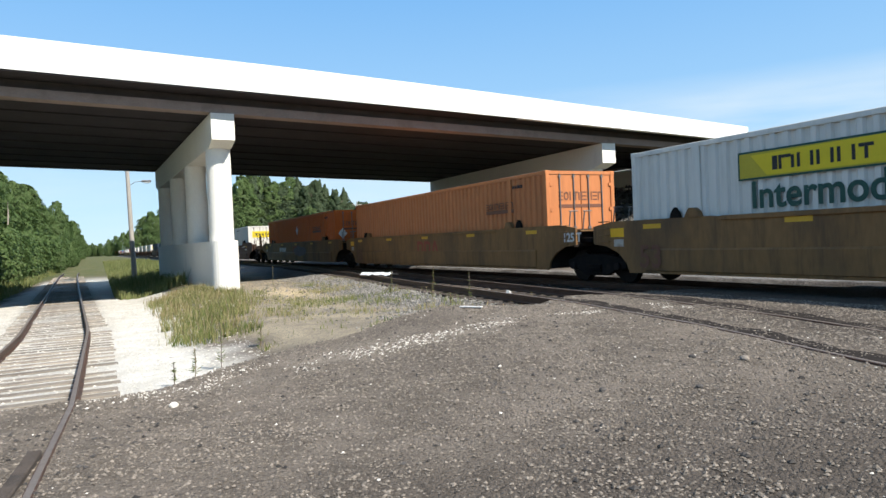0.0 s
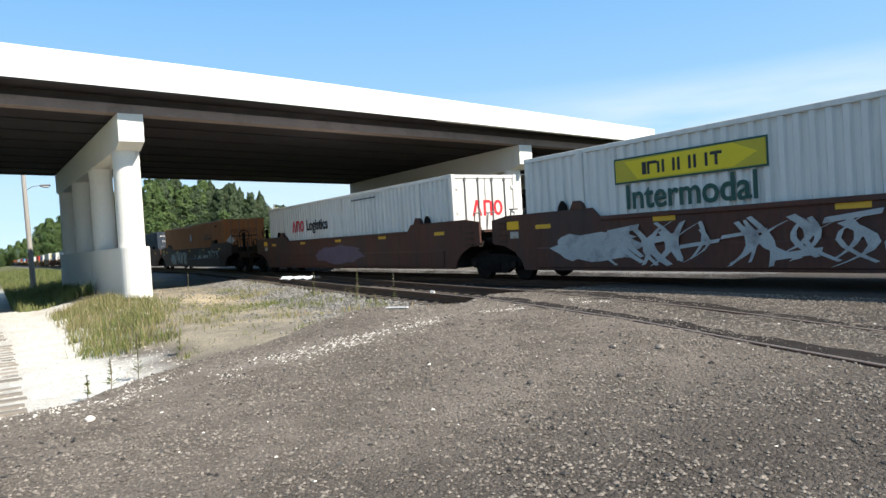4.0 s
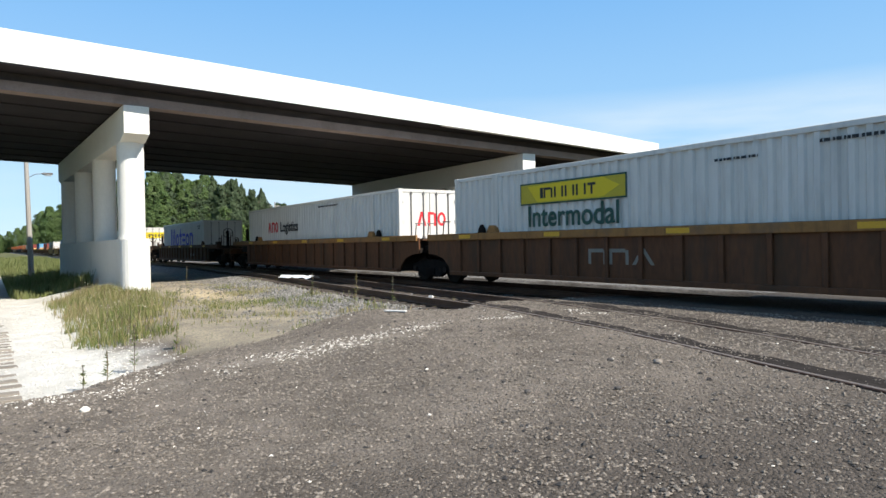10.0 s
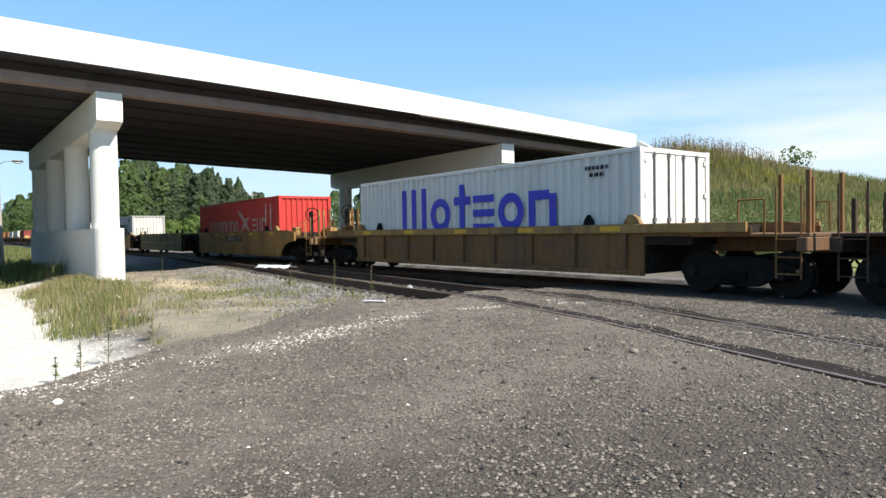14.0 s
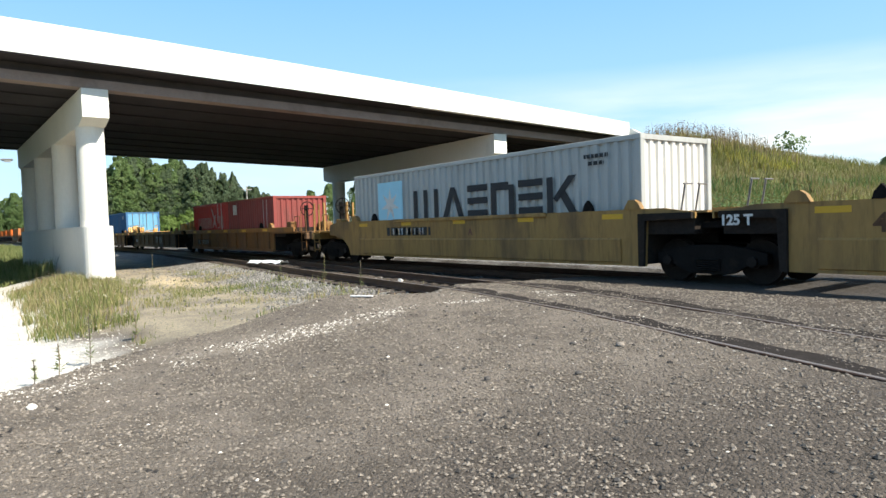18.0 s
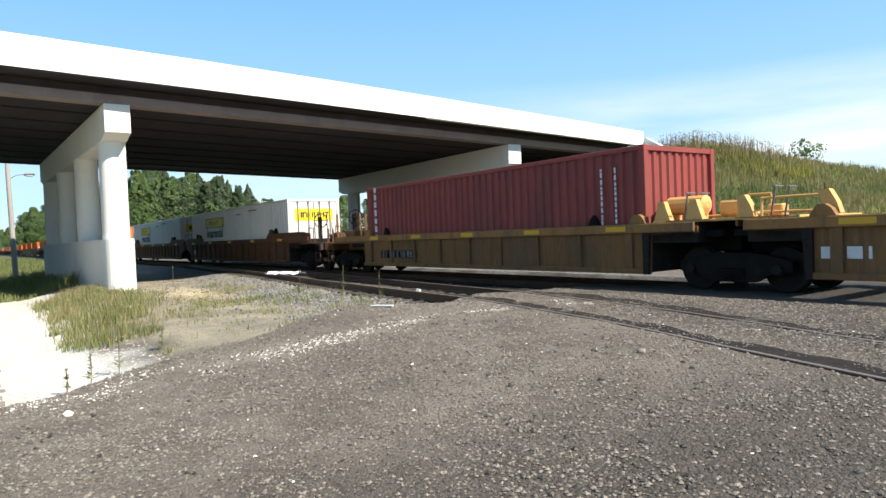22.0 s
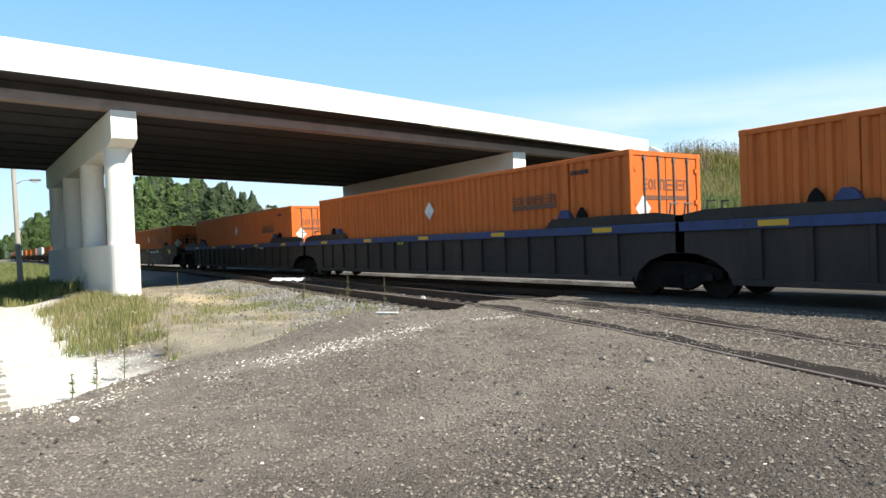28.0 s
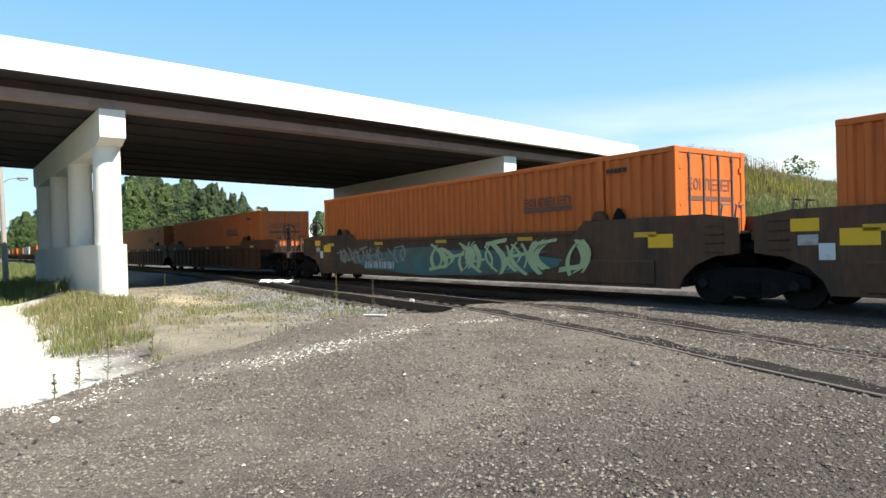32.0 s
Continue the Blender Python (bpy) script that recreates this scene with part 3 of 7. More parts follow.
def capsule(xa, xb, yc, r, z0, z1, n=10):
    """A wall with half-round ends, along x."""
    prof = [(xb + r * math.cos(a), yc + r * math.sin(a)) for a in np.linspace(-math.pi / 2, math.pi / 2, n)] + [(xa + r * math.cos(a), yc + r * math.sin(a)) for a in np.linspace(math.pi / 2, 3 * math.pi / 2, n)]
    return Geo().sweep(prof, [((0, 0, z0), (1, 0, 0), (0, 1, 0)), ((0, 0, z1), (1, 0, 0), (0, 1, 0))])


def pier(yc, label, wall, base, skew):
    p = thing("bridge_pier", label, "pier", kind="structure")
    zt = cap_z(yc)
    # cap with sloping undersides at both ends
    prof = [(-30.3, zt), (-30.3, zt - 1.17), (-31.15, zt - 1.42), (-52.9, zt - 1.42), (-53.9, zt - 1.17), (-53.9, zt)]
    part("cap", Geo().prism_y(prof, yc - 0.5, yc + 0.5), CONCRETE, p)
    for x in (-31.75, -38.5, -45.2, -52.0):
        part("column", Geo().tube((x, yc, base), (x, yc, zt - 1.41), 0.55, n=32, caps=False), CONCRETE, p, smooth=True)
    for i in range(9):
        x = -30.75 - i * 2.92
        part("bearing", Geo().box(x - 0.2, x + 0.2, yc - 0.18, yc + 0.18, zt, zt + 0.03), STEEL_DARK, p)
    if wall:
        part("crash_wall", capsule(-53.0, -31.3, yc, 0.62, base - 0.4, 2.12, 14), CONCRETE, p, "smooth concrete crash wall round the column feet")
    turn = Matrix.Translation((-30.3, yc, 0)) @ Matrix.Rotation(radians(skew), 4, "Z") @ Matrix.Translation((30.3, -yc, 0))
    for o in p.children:
        o.data.transform(turn)
    return p


pier(5.15, "pale concrete pier with crash wall in tall grass", True, -0.4, 1.5)
pier(27.25, "pale concrete pier on four round columns", False, -0.6, -0.8)
ABUT = thing("bridge_abutment", "pale concrete abutment and sloping wing wall", "abutment", kind="structure")
za = cap_z(38.6)
part("seat_wall", Geo().box(-55.0, -29.6, 38.3, 39.3, za - 2.2, za + 0.0), CONCRETE, ABUT)
part("back_wall", Geo().box(-55.0, -29.6, 39.25, 39.7, za - 1.0, za + 0.95), CONCRETE, ABUT)
wing = [(0, za + 1.16), (0.22, za + 1.14), (2.15, za - 0.02), (2.15, za - 1.9), (0, za - 2.4)]
flare = Vector((2.9, 0.45, 0)).normalized()
side = Vector((-flare.y, flare.x, 0))
part("wing_wall", Geo().sweep(wing, [(Vector((-29.3, 38.32, 0)) + side * d, flare, (0, 0, 1)) for d in (0.0, 0.4)]), CONCRETE, ABUT)


# the whole bridge at its true size: nine tenths of the plan above, seen from the eye's height
TRUE = Matrix.Translation((0, 0, 0.175)) @ Matrix.Scale(0.9, 4)
for root in (o for o in scene.objects if o.name.startswith(("road_bridge", "bridge_pier", "bridge_abutment"))):
    for o in root.children_recursive:
        o.data.transform(TRUE)


def hill_z(x, y):
    """Height of the road embankment behind the abutment."""
    top = np.interp(y, [38, 41, 47, 55.5, 64.4, 72, 100, 200, 500], [7.3, 7.36, 7.15, 6.4, 5.3, 4.4, 3.8, 3.0, 2.0])
    near = 0.1 + (-12.3 - x) * 0.45 - 0.8 * smooth(44, 41.5, y) * smooth(-30.5, -29.6, x)
    far = 0.1 + (x + 66) * 0.8
    end = 0.1 + (y - 25.6) * (0.5 - 0.09 * smooth(-28.5, -30.5, x))
    end -= 2.0 * smooth(-42, -56, x)
    z = min(top, near, far, end)
    return z + (0.10 * fbm(x, y, 0.5) if z > 0.4 else 0)


def build_hill():
    xs = list(np.arange(-80, -8, 0.8))
    ys = list(np.arange(24, 60, 0.8)) + list(np.arange(60, 140, 4)) + list(np.arange(140, 520, 20))
    ny = len(ys)
    verts = [(x, y, max(-0.6, hill_z(x, y))) for x in xs for y in ys]
    faces = [(i * ny + j, (i + 1) * ny + j, (i + 1) * ny + j + 1, i * ny + j + 1) for i in range(len(xs) - 1) for j in range(ny - 1)]
    me = bpy.data.meshes.new("embankment")
    me.from_pydata(verts, [], faces)
    me.transform(TRUE)
    me.polygons.foreach_set("use_smooth", [True] * len(faces))
    me.materials.append(mat("embankment_soil", (0.14, 0.15, 0.05), 0.95, var=0.35, scale=0.5, fine=9, bump=0.6, dirt=(0.14, 0.115, 0.06), dirt_at=0.6))
    thing("embankment", "grassy road embankment behind the abutment", "embankment", kind="structure", data=me)


build_hill()


def slope_z(x, y):
    return 0.175 + 0.9 * hill_z(x / 0.9, y / 0.9)

# ---- train ----
SPEED, TRACK_Y, RAIL_Z = 20.493, 13.05, 0.40
MOVERS = []
PAINT = {
    "umber": mat("dark_umber_car_paint", (0.098, 0.046, 0.022), 0.7, var=0.3, scale=1.0, fine=12, bump=0.06, dirt=(0.045, 0.028, 0.02), dirt_at=0.56, streak=3, runs=0.6),
    "ochre": mat("rusty_ochre_car_paint", (0.185, 0.086, 0.027), 0.7, var=0.25, scale=0.9, fine=12, bump=0.06, dirt=(0.12, 0.07, 0.04), dirt_at=0.55, streak=3, runs=0.6),
    "mustard": mat("mustard_car_paint", (0.215, 0.111, 0.041), 0.65, var=0.2, scale=0.9, fine=12, bump=0.06, dirt=(0.111, 0.065, 0.033), dirt_at=0.56, streak=3, runs=0.6),
    "yellow": mat("faded_yellow_car_paint", (0.310, 0.176, 0.056), 0.65, var=0.16, scale=0.9, fine=12, bump=0.06, dirt=(0.144, 0.084, 0.040), dirt_at=0.56, streak=3, runs=0.6),
    "redbrown": mat("oxide_red_car_paint", (0.080, 0.030, 0.019), 0.65, var=0.25, scale=1.0, fine=12, bump=0.06, dirt=(0.055, 0.035, 0.03), dirt_at=0.56, streak=3, runs=0.6),
    "brown": mat("brown_car_paint", (0.106, 0.043, 0.018), 0.75, var=0.3, scale=1.0, fine=12, bump=0.06, dirt=(0.060, 0.034, 0.018), dirt_at=0.58, streak=3, runs=0.6),
    "rust": mat("orange_brown_car_paint", (0.215, 0.090, 0.030), 0.7, var=0.25, scale=0.8, fine=12, bump=0.06, dirt=(0.085, 0.048, 0.028), dirt_at=0.54, streak=2, runs=0.6),
    "dark": mat("sooty_car_paint", (0.036, 0.026, 0.021), 0.7, var=0.25, scale=1.0, fine=12, bump=0.06, dirt=(0.06, 0.04, 0.028), dirt_at=0.6, streak=3, runs=0.6),
    "tan": mat("tan_chord_paint", (0.27, 0.128, 0.038), 0.65, var=0.2, scale=1.2, fine=12, bump=0.05, dirt=(0.15, 0.095, 0.06), dirt_at=0.58, runs=0.6),
    "blue": mat("navy_chord_paint", (0.035, 0.05, 0.125), 0.6, var=0.2, scale=1.2, fine=12, bump=0.05, dirt=(0.05, 0.045, 0.05), dirt_at=0.6, runs=0.6),
    "fitting": mat("tan_fitting_paint", (0.62, 0.34, 0.11), 0.6, var=0.15, scale=2, dirt=(0.35, 0.18, 0.07), dirt_at=0.6),
    "end_brown": mat("dark_brown_paint", (0.062, 0.036, 0.022), 0.85, var=0.35, scale=3, fine=20, dirt=(0.03, 0.021, 0.016), dirt_at=0.56),
    "near_black": mat("near_black_paint", (0.026, 0.021, 0.018), 0.9, var=0.35, scale=3, fine=20, dirt=(0.05, 0.035, 0.025), dirt_at=0.6),
    "slate": mat("grey_panel_paint", (0.23, 0.23, 0.22), 0.7, var=0.2, scale=1.2, dirt=(0.12, 0.10, 0.09)),
}
for m in (PAINT["near_black"], STEEL_DARK, WHEEL):
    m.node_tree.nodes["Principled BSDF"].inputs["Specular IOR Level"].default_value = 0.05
BOXES = {
    "orange": mat("orange_container_paint", (0.486, 0.176, 0.063), 0.55, var=0.10, scale=0.7, fine=9, bump=0.03, dirt=(0.42, 0.19, 0.08), dirt_at=0.66, streak=3, runs=0.35, run_col=(0.16, 0.065, 0.03)),
    "red_orange": mat("bright_orange_container_paint", (0.554, 0.122, 0.018), 0.55, var=0.10, scale=0.7, fine=9, bump=0.03, dirt=(0.42, 0.10, 0.03), dirt_at=0.68, streak=3, runs=0.35, run_col=(0.20, 0.05, 0.02)),
    "white": mat("white_container_paint", (0.615, 0.590, 0.540), 0.5, var=0.05, scale=0.7, fine=9, bump=0.03, dirt=(0.46, 0.45, 0.42), dirt_at=0.66, streak=4, runs=0.35, run_col=(0.30, 0.27, 0.22)),
    "grey": mat("pale_grey_container_paint", (0.385, 0.385, 0.365), 0.5, var=0.07, scale=0.7, fine=9, bump=0.03, dirt=(0.33, 0.32, 0.29), dirt_at=0.62, streak=4, runs=0.35, run_col=(0.20, 0.18, 0.15)),
    "navy": mat("slate_blue_container_paint", (0.030, 0.042, 0.060), 0.55, var=0.15, scale=0.7, fine=9, bump=0.03, dirt=(0.055, 0.058, 0.065), dirt_at=0.66, streak=3),
    "red": mat("red_container_paint", (0.493, 0.040, 0.031), 0.55, var=0.12, scale=0.7, fine=9, bump=0.03, dirt=(0.32, 0.05, 0.04), dirt_at=0.66, streak=3, runs=0.35, run_col=(0.17, 0.03, 0.025)),
    "maroon": mat("maroon_container_paint", (0.25, 0.050, 0.042), 0.6, var=0.15, scale=0.7, fine=9, bump=0.03, dirt=(0.15, 0.05, 0.04), dirt_at=0.62, streak=3, runs=0.35, run_col=(0.08, 0.03, 0.025)),
    "sea": mat("light_blue_door_paint", (0.13, 0.34, 0.52), 0.55, var=0.14, scale=0.7, fine=9, bump=0.03, dirt=(0.2, 0.3, 0.4), dirt_at=0.64, streak=3),
    "blue": mat("blue_container_paint", (0.045, 0.14, 0.29), 0.55, var=0.14, scale=0.7, fine=9, bump=0.03, dirt=(0.12, 0.16, 0.22), dirt_at=0.64, streak=3, runs=0.35, run_col=(0.03, 0.05, 0.08)),
}
INK = {
    "green": mat("dark_green_print", (0.02, 0.07, 0.055), 0.6), "black": BLACK, "white": WHITE,
    "yellow": mat("yellow_print", (0.66, 0.50, 0.02), 0.5, var=0.06), "gold": mat("muted_yellow_print", (0.44, 0.35, 0.03), 0.5, var=0.1),
    "blue": mat("royal_blue_print", (0.045, 0.05, 0.42), 0.55, var=0.08), "red": mat("red_print", (0.62, 0.03, 0.04), 0.55, var=0.08),
    "sky": mat("light_blue_print", (0.32, 0.60, 0.72), 0.55, var=0.08), "brown": mat("brown_print", (0.15, 0.065, 0.04), 0.6, var=0.1),
    "silver": mat("silver_spray_paint", (0.36, 0.37, 0.36), 0.5, var=0.25, scale=2, dirt=(0.16, 0.15, 0.15), dirt_at=0.58),
    "teal": mat("teal_spray_paint", (0.06, 0.13, 0.12), 0.55, var=0.3, scale=2, dirt=(0.10, 0.09, 0.07), dirt_at=0.55),
    "lime": mat("pale_green_spray_paint", (0.40, 0.44, 0.22), 0.55, var=0.2, scale=2),
    "rose": mat("worn_white_print", (0.50, 0.30, 0.28), 0.6, var=0.15),
    "chalk": mat("worn_stencil_paint", (0.42, 0.38, 0.33), 0.7, var=0.25, scale=3, dirt=(0.2, 0.13, 0.08), dirt_at=0.55),
    "smoke": mat("grey_spray_paint", (0.14, 0.13, 0.12), 0.6, var=0.35, scale=2, dirt=(0.06, 0.05, 0.045), dirt_at=0.52),
    "mud": mat("faded_grey_spray_paint", (0.15, 0.128, 0.10), 0.65, var=0.3, scale=2, dirt=(0.08, 0.055, 0.04), dirt_at=0.52),
    "drab": mat("dull_grey_spray_paint", (0.22, 0.205, 0.17), 0.6, var=0.25, scale=1.5, dirt=(0.11, 0.09, 0.07), dirt_at=0.58),
    "signal": mat("clean_yellow_label", (0.78, 0.42, 0.02), 0.5, var=0.06),
    "umber": PAINT["umber"], "rust": mat("dull_red_print", (0.24, 0.05, 0.03), 0.6, var=0.2),
    "plum": mat("dull_purple_spray_paint", (0.10, 0.07, 0.10), 0.55, var=0.3, scale=2),
}
TARP = mat("grey_roof_sheet", (0.20, 0.19, 0.175), 0.6, var=0.2)


def near(x, z, y=-1.306):
    """A plane on the side that faces the crossing."""
    return pose(x, y, z, 90, 0, 0)


def glyphs(shapes, w, h):
    """A brand's word as a row of plain shapes, (middle, shape). M three bars, O ring, I bar, H two bars, N arch, Z three stacked bars, T pin, V wedge, X crossed bars, K fan; small letters are lower."""
    wide = {"M": 1.35, "O": 1.0, "I": 0.34, "H": 0.95, "N": 0.95, "Z": 0.9, "T": 0.75, "V": 1.05, "X": 1.0, "K": 1.0}
    unit = w / (sum(wide[s.upper()] for s in shapes) * 1.17)
    out, x = [], -w / 2
    for s in shapes:
        k = s.upper()
        b, z0 = wide[k] * unit / 2, -h / 2
        z1 = h / 2 if s.isupper() else h * 0.24
        st = min(unit * 0.25, (z1 - z0) * 0.24)
        at = x + b

        def quad(*p):
            out.append((at, Geo().add([(u, v, 0.002) for u, v in p], [tuple(range(len(p)))])))

        def bar(u0, u1, v0, v1):
            quad((u0, v0), (u1, v0), (u1, v1), (u0, v1))

        if k in "MH":
            for u in ((-b, -st / 2, b - st) if k == "M" else (-b, b - st)):
                bar(u, u + st, z0, z1)
        elif k == "I":
            bar(-b, b, z0, z1)
        elif k == "N":
            bar(-b, -b + st, z0, z1), bar(b - st, b, z0, z1 - st * 0.4), bar(-b + st, b - st, z1 - st, z1)
        elif k == "Z":
            m = (z0 + z1) / 2
            for v in (z0, m - st * 0.42, z1 - st * 0.85):
                bar(-b, b, v, v + st * 0.85)
        elif k == "T":
            bar(-st / 2, st / 2, z0, h / 2), bar(-b, -st / 2, z1 - st, z1), bar(st / 2, b, z1 - st, z1)
        elif k == "V":
            quad((-b, z0), (-b + st * 1.2, z0), (st * 0.5, z1), (-st * 0.5, z1)), quad((b - st * 1.2, z0), (b, z0), (st * 0.5, z1), (0, z1 - st))
        elif k == "X":
            quad((-b, z0), (-b + st * 1.3, z0), (b, z1), (b - st * 1.3, z1)), quad((-b, z1), (-b + st * 1.3, z1), (-st * 0.1, st * 0.9), (-st * 0.9, 0)), quad((b - st * 1.3, z0), (b, z0), (st * 0.9, 0), (st * 0.1, -st * 0.9))
        elif k == "K":
            bar(-b, -b + st, z0, z1), quad((-b + st, -st * 0.4), (b - st * 1.2, z1), (b, z1), (-b + st * 1.6, -st * 0.9)), quad((-st * 0.3, -st * 0.1), (b - st * 1.2, z0), (b, z0), (st * 0.5, st * 0.6))
        else:
            n, zc, r = 18, (z1 + z0) / 2, (z1 - z0) / 2
            ring = [(math.cos(6.2832 * i / n), math.sin(6.2832 * i / n)) for i in range(n)]
            out.append((at, Geo().add([(b * cx, zc + r * cy, 0.002) for cx, cy in ring] + [((b - st) * cx, zc + (r - st) * cy, 0.002) for cx, cy in ring], [(i, (i + 1) % n, n + (i + 1) % n, n + i) for i in range(n)])))
        x += 2 * b * 1.17
    return out


def mark(name, shapes, w, h, ink, parent, m):
    """A brand's word as plain shapes, each a part."""
    for i, (x, g) in enumerate(glyphs(shapes, w, h)):
        part(name, cached(("glyph", shapes, w, h, ink.name, i), lambda: g.mesh(name, ink)), None, parent, m=m @ pose(x, 0, 0))


SHAPES = {61: "Motzon", 41: "MVZNZK", 81: "zoooo", 51: "NNV", 3: "II"}


def bars(n, w, h, seed):
    """Small writing that cannot be read: a line of plain bars."""
    rng = random.Random(seed)
    g, x = Geo(), -w / 2
    while x < w / 2 - 0.02:
        d = min(rng.uniform(0.5, 1.6) * w / n, w / 2 - x)
        g.box(x, x + d * 0.72, -h / 2, h / 2, 0, 0.003)
        x += d
    return g


def scrawl(w, h, seed, n):
    """Sprayed marks that cannot be read: a row of overlapping curved and slanted plain strokes."""
    rng = random.Random(seed)
    g, cell = Geo(), w / n
    for i in range(n):
        x = -w / 2 + (i + 0.5) * cell
        for k in range(4):
            bend, turn = rng.choice((-1, 1)) * rng.uniform(0.15, 0.6) * cell, rng.uniform(-0.22, 0.22) * cell
            dx, t = rng.uniform(-0.45, 0.45) * cell, h * rng.uniform(0.035, 0.10)
            a, b = -h / 2 * rng.uniform(0.55, 1), h / 2 * rng.uniform(0.55, 1)
            z = 0.0008 * k + 0.0004 * (i % 2)
            base = len(g.v)
            for j in range(7):
                u = j / 6
                px = x + dx + turn * (2 * u - 1) + bend * math.sin(math.pi * u)
                pz = a + (b - a) * u
                q = t * (0.95 + 0.25 * math.sin(math.pi * u))
                g.v += [(px - q, pz - 0.3 * q, z), (px + q, pz + 0.3 * q, z)]
            g.f += [(base + 2 * j, base + 2 * j + 1, base + 2 * j + 3, base + 2 * j + 2) for j in range(6)]
        t, y = h * rng.uniform(0.04, 0.09), rng.uniform(-0.4, 0.4) * h
        g.add([(x - cell * 0.5, y - t, 0.0035), (x + cell * 0.46, y - t * 0.6 + 0.1 * h, 0.0035), (x + cell * 0.5, y + t + 0.1 * h, 0.0035), (x - cell * 0.45, y + t * 0.8, 0.0035)], [(0, 1, 2, 3)])
    return g


def blob(w, h, seed, n=26):
    rng = random.Random(seed)
    pts = [(math.cos(a) * w / 2 * rng.uniform(0.75, 1.05), math.sin(a) * h / 2 * rng.uniform(0.72, 1.05), 0.0) for a in np.linspace(0, 2 * math.pi, n, endpoint=False)]
    return Geo().add(pts, [tuple(range(n))])


# ---- containers ----
CZ0, CZ1 = 0.36, 3.26


def corrugated(L, y, s, z0, z1, pitch=0.278, depth=0.055):
    """A trapezoid-corrugated sheet along x; s is -1 where it faces -y."""
    n = int(L / pitch)
    p = L / n
    xs, ys = [], []
    for i in range(n):
        a = -L / 2 + i * p
        for u, d in ((0.0, 0), (0.36, 0), (0.50, 1), (0.86, 1)):
            xs.append(a + u * p)
            ys.append(y - s * d * depth)
    xs.append(L / 2)
    ys.append(y)
    verts = [(x, yy, z) for z in (z0, z1) for x, yy in zip(xs, ys)]
    k = len(xs)
    return Geo().add(verts, [(i, i + 1, k + i + 1, k + i) for i in range(k - 1)])


def corrugated_end(x, s, z0, z1, pitch=0.25, depth=0.045):
    n = 9
    p = 2.36 / n
    ys, xs = [], []
    for i in range(n):
        a = -1.18 + i * p
        for u, d in ((0.0, 0), (0.36, 0), (0.50, 1), (0.86, 1)):
            ys.append(a + u * p)
            xs.append(x - s * d * depth)
    ys.append(1.18)
    xs.append(x)
    verts = [(xx, yy, z) for z in (z0, z1) for xx, yy in zip(xs, ys)]
    k = len(xs)
    return Geo().add(verts, [(i, i + 1, k + i + 1, k + i) for i in range(k - 1)])


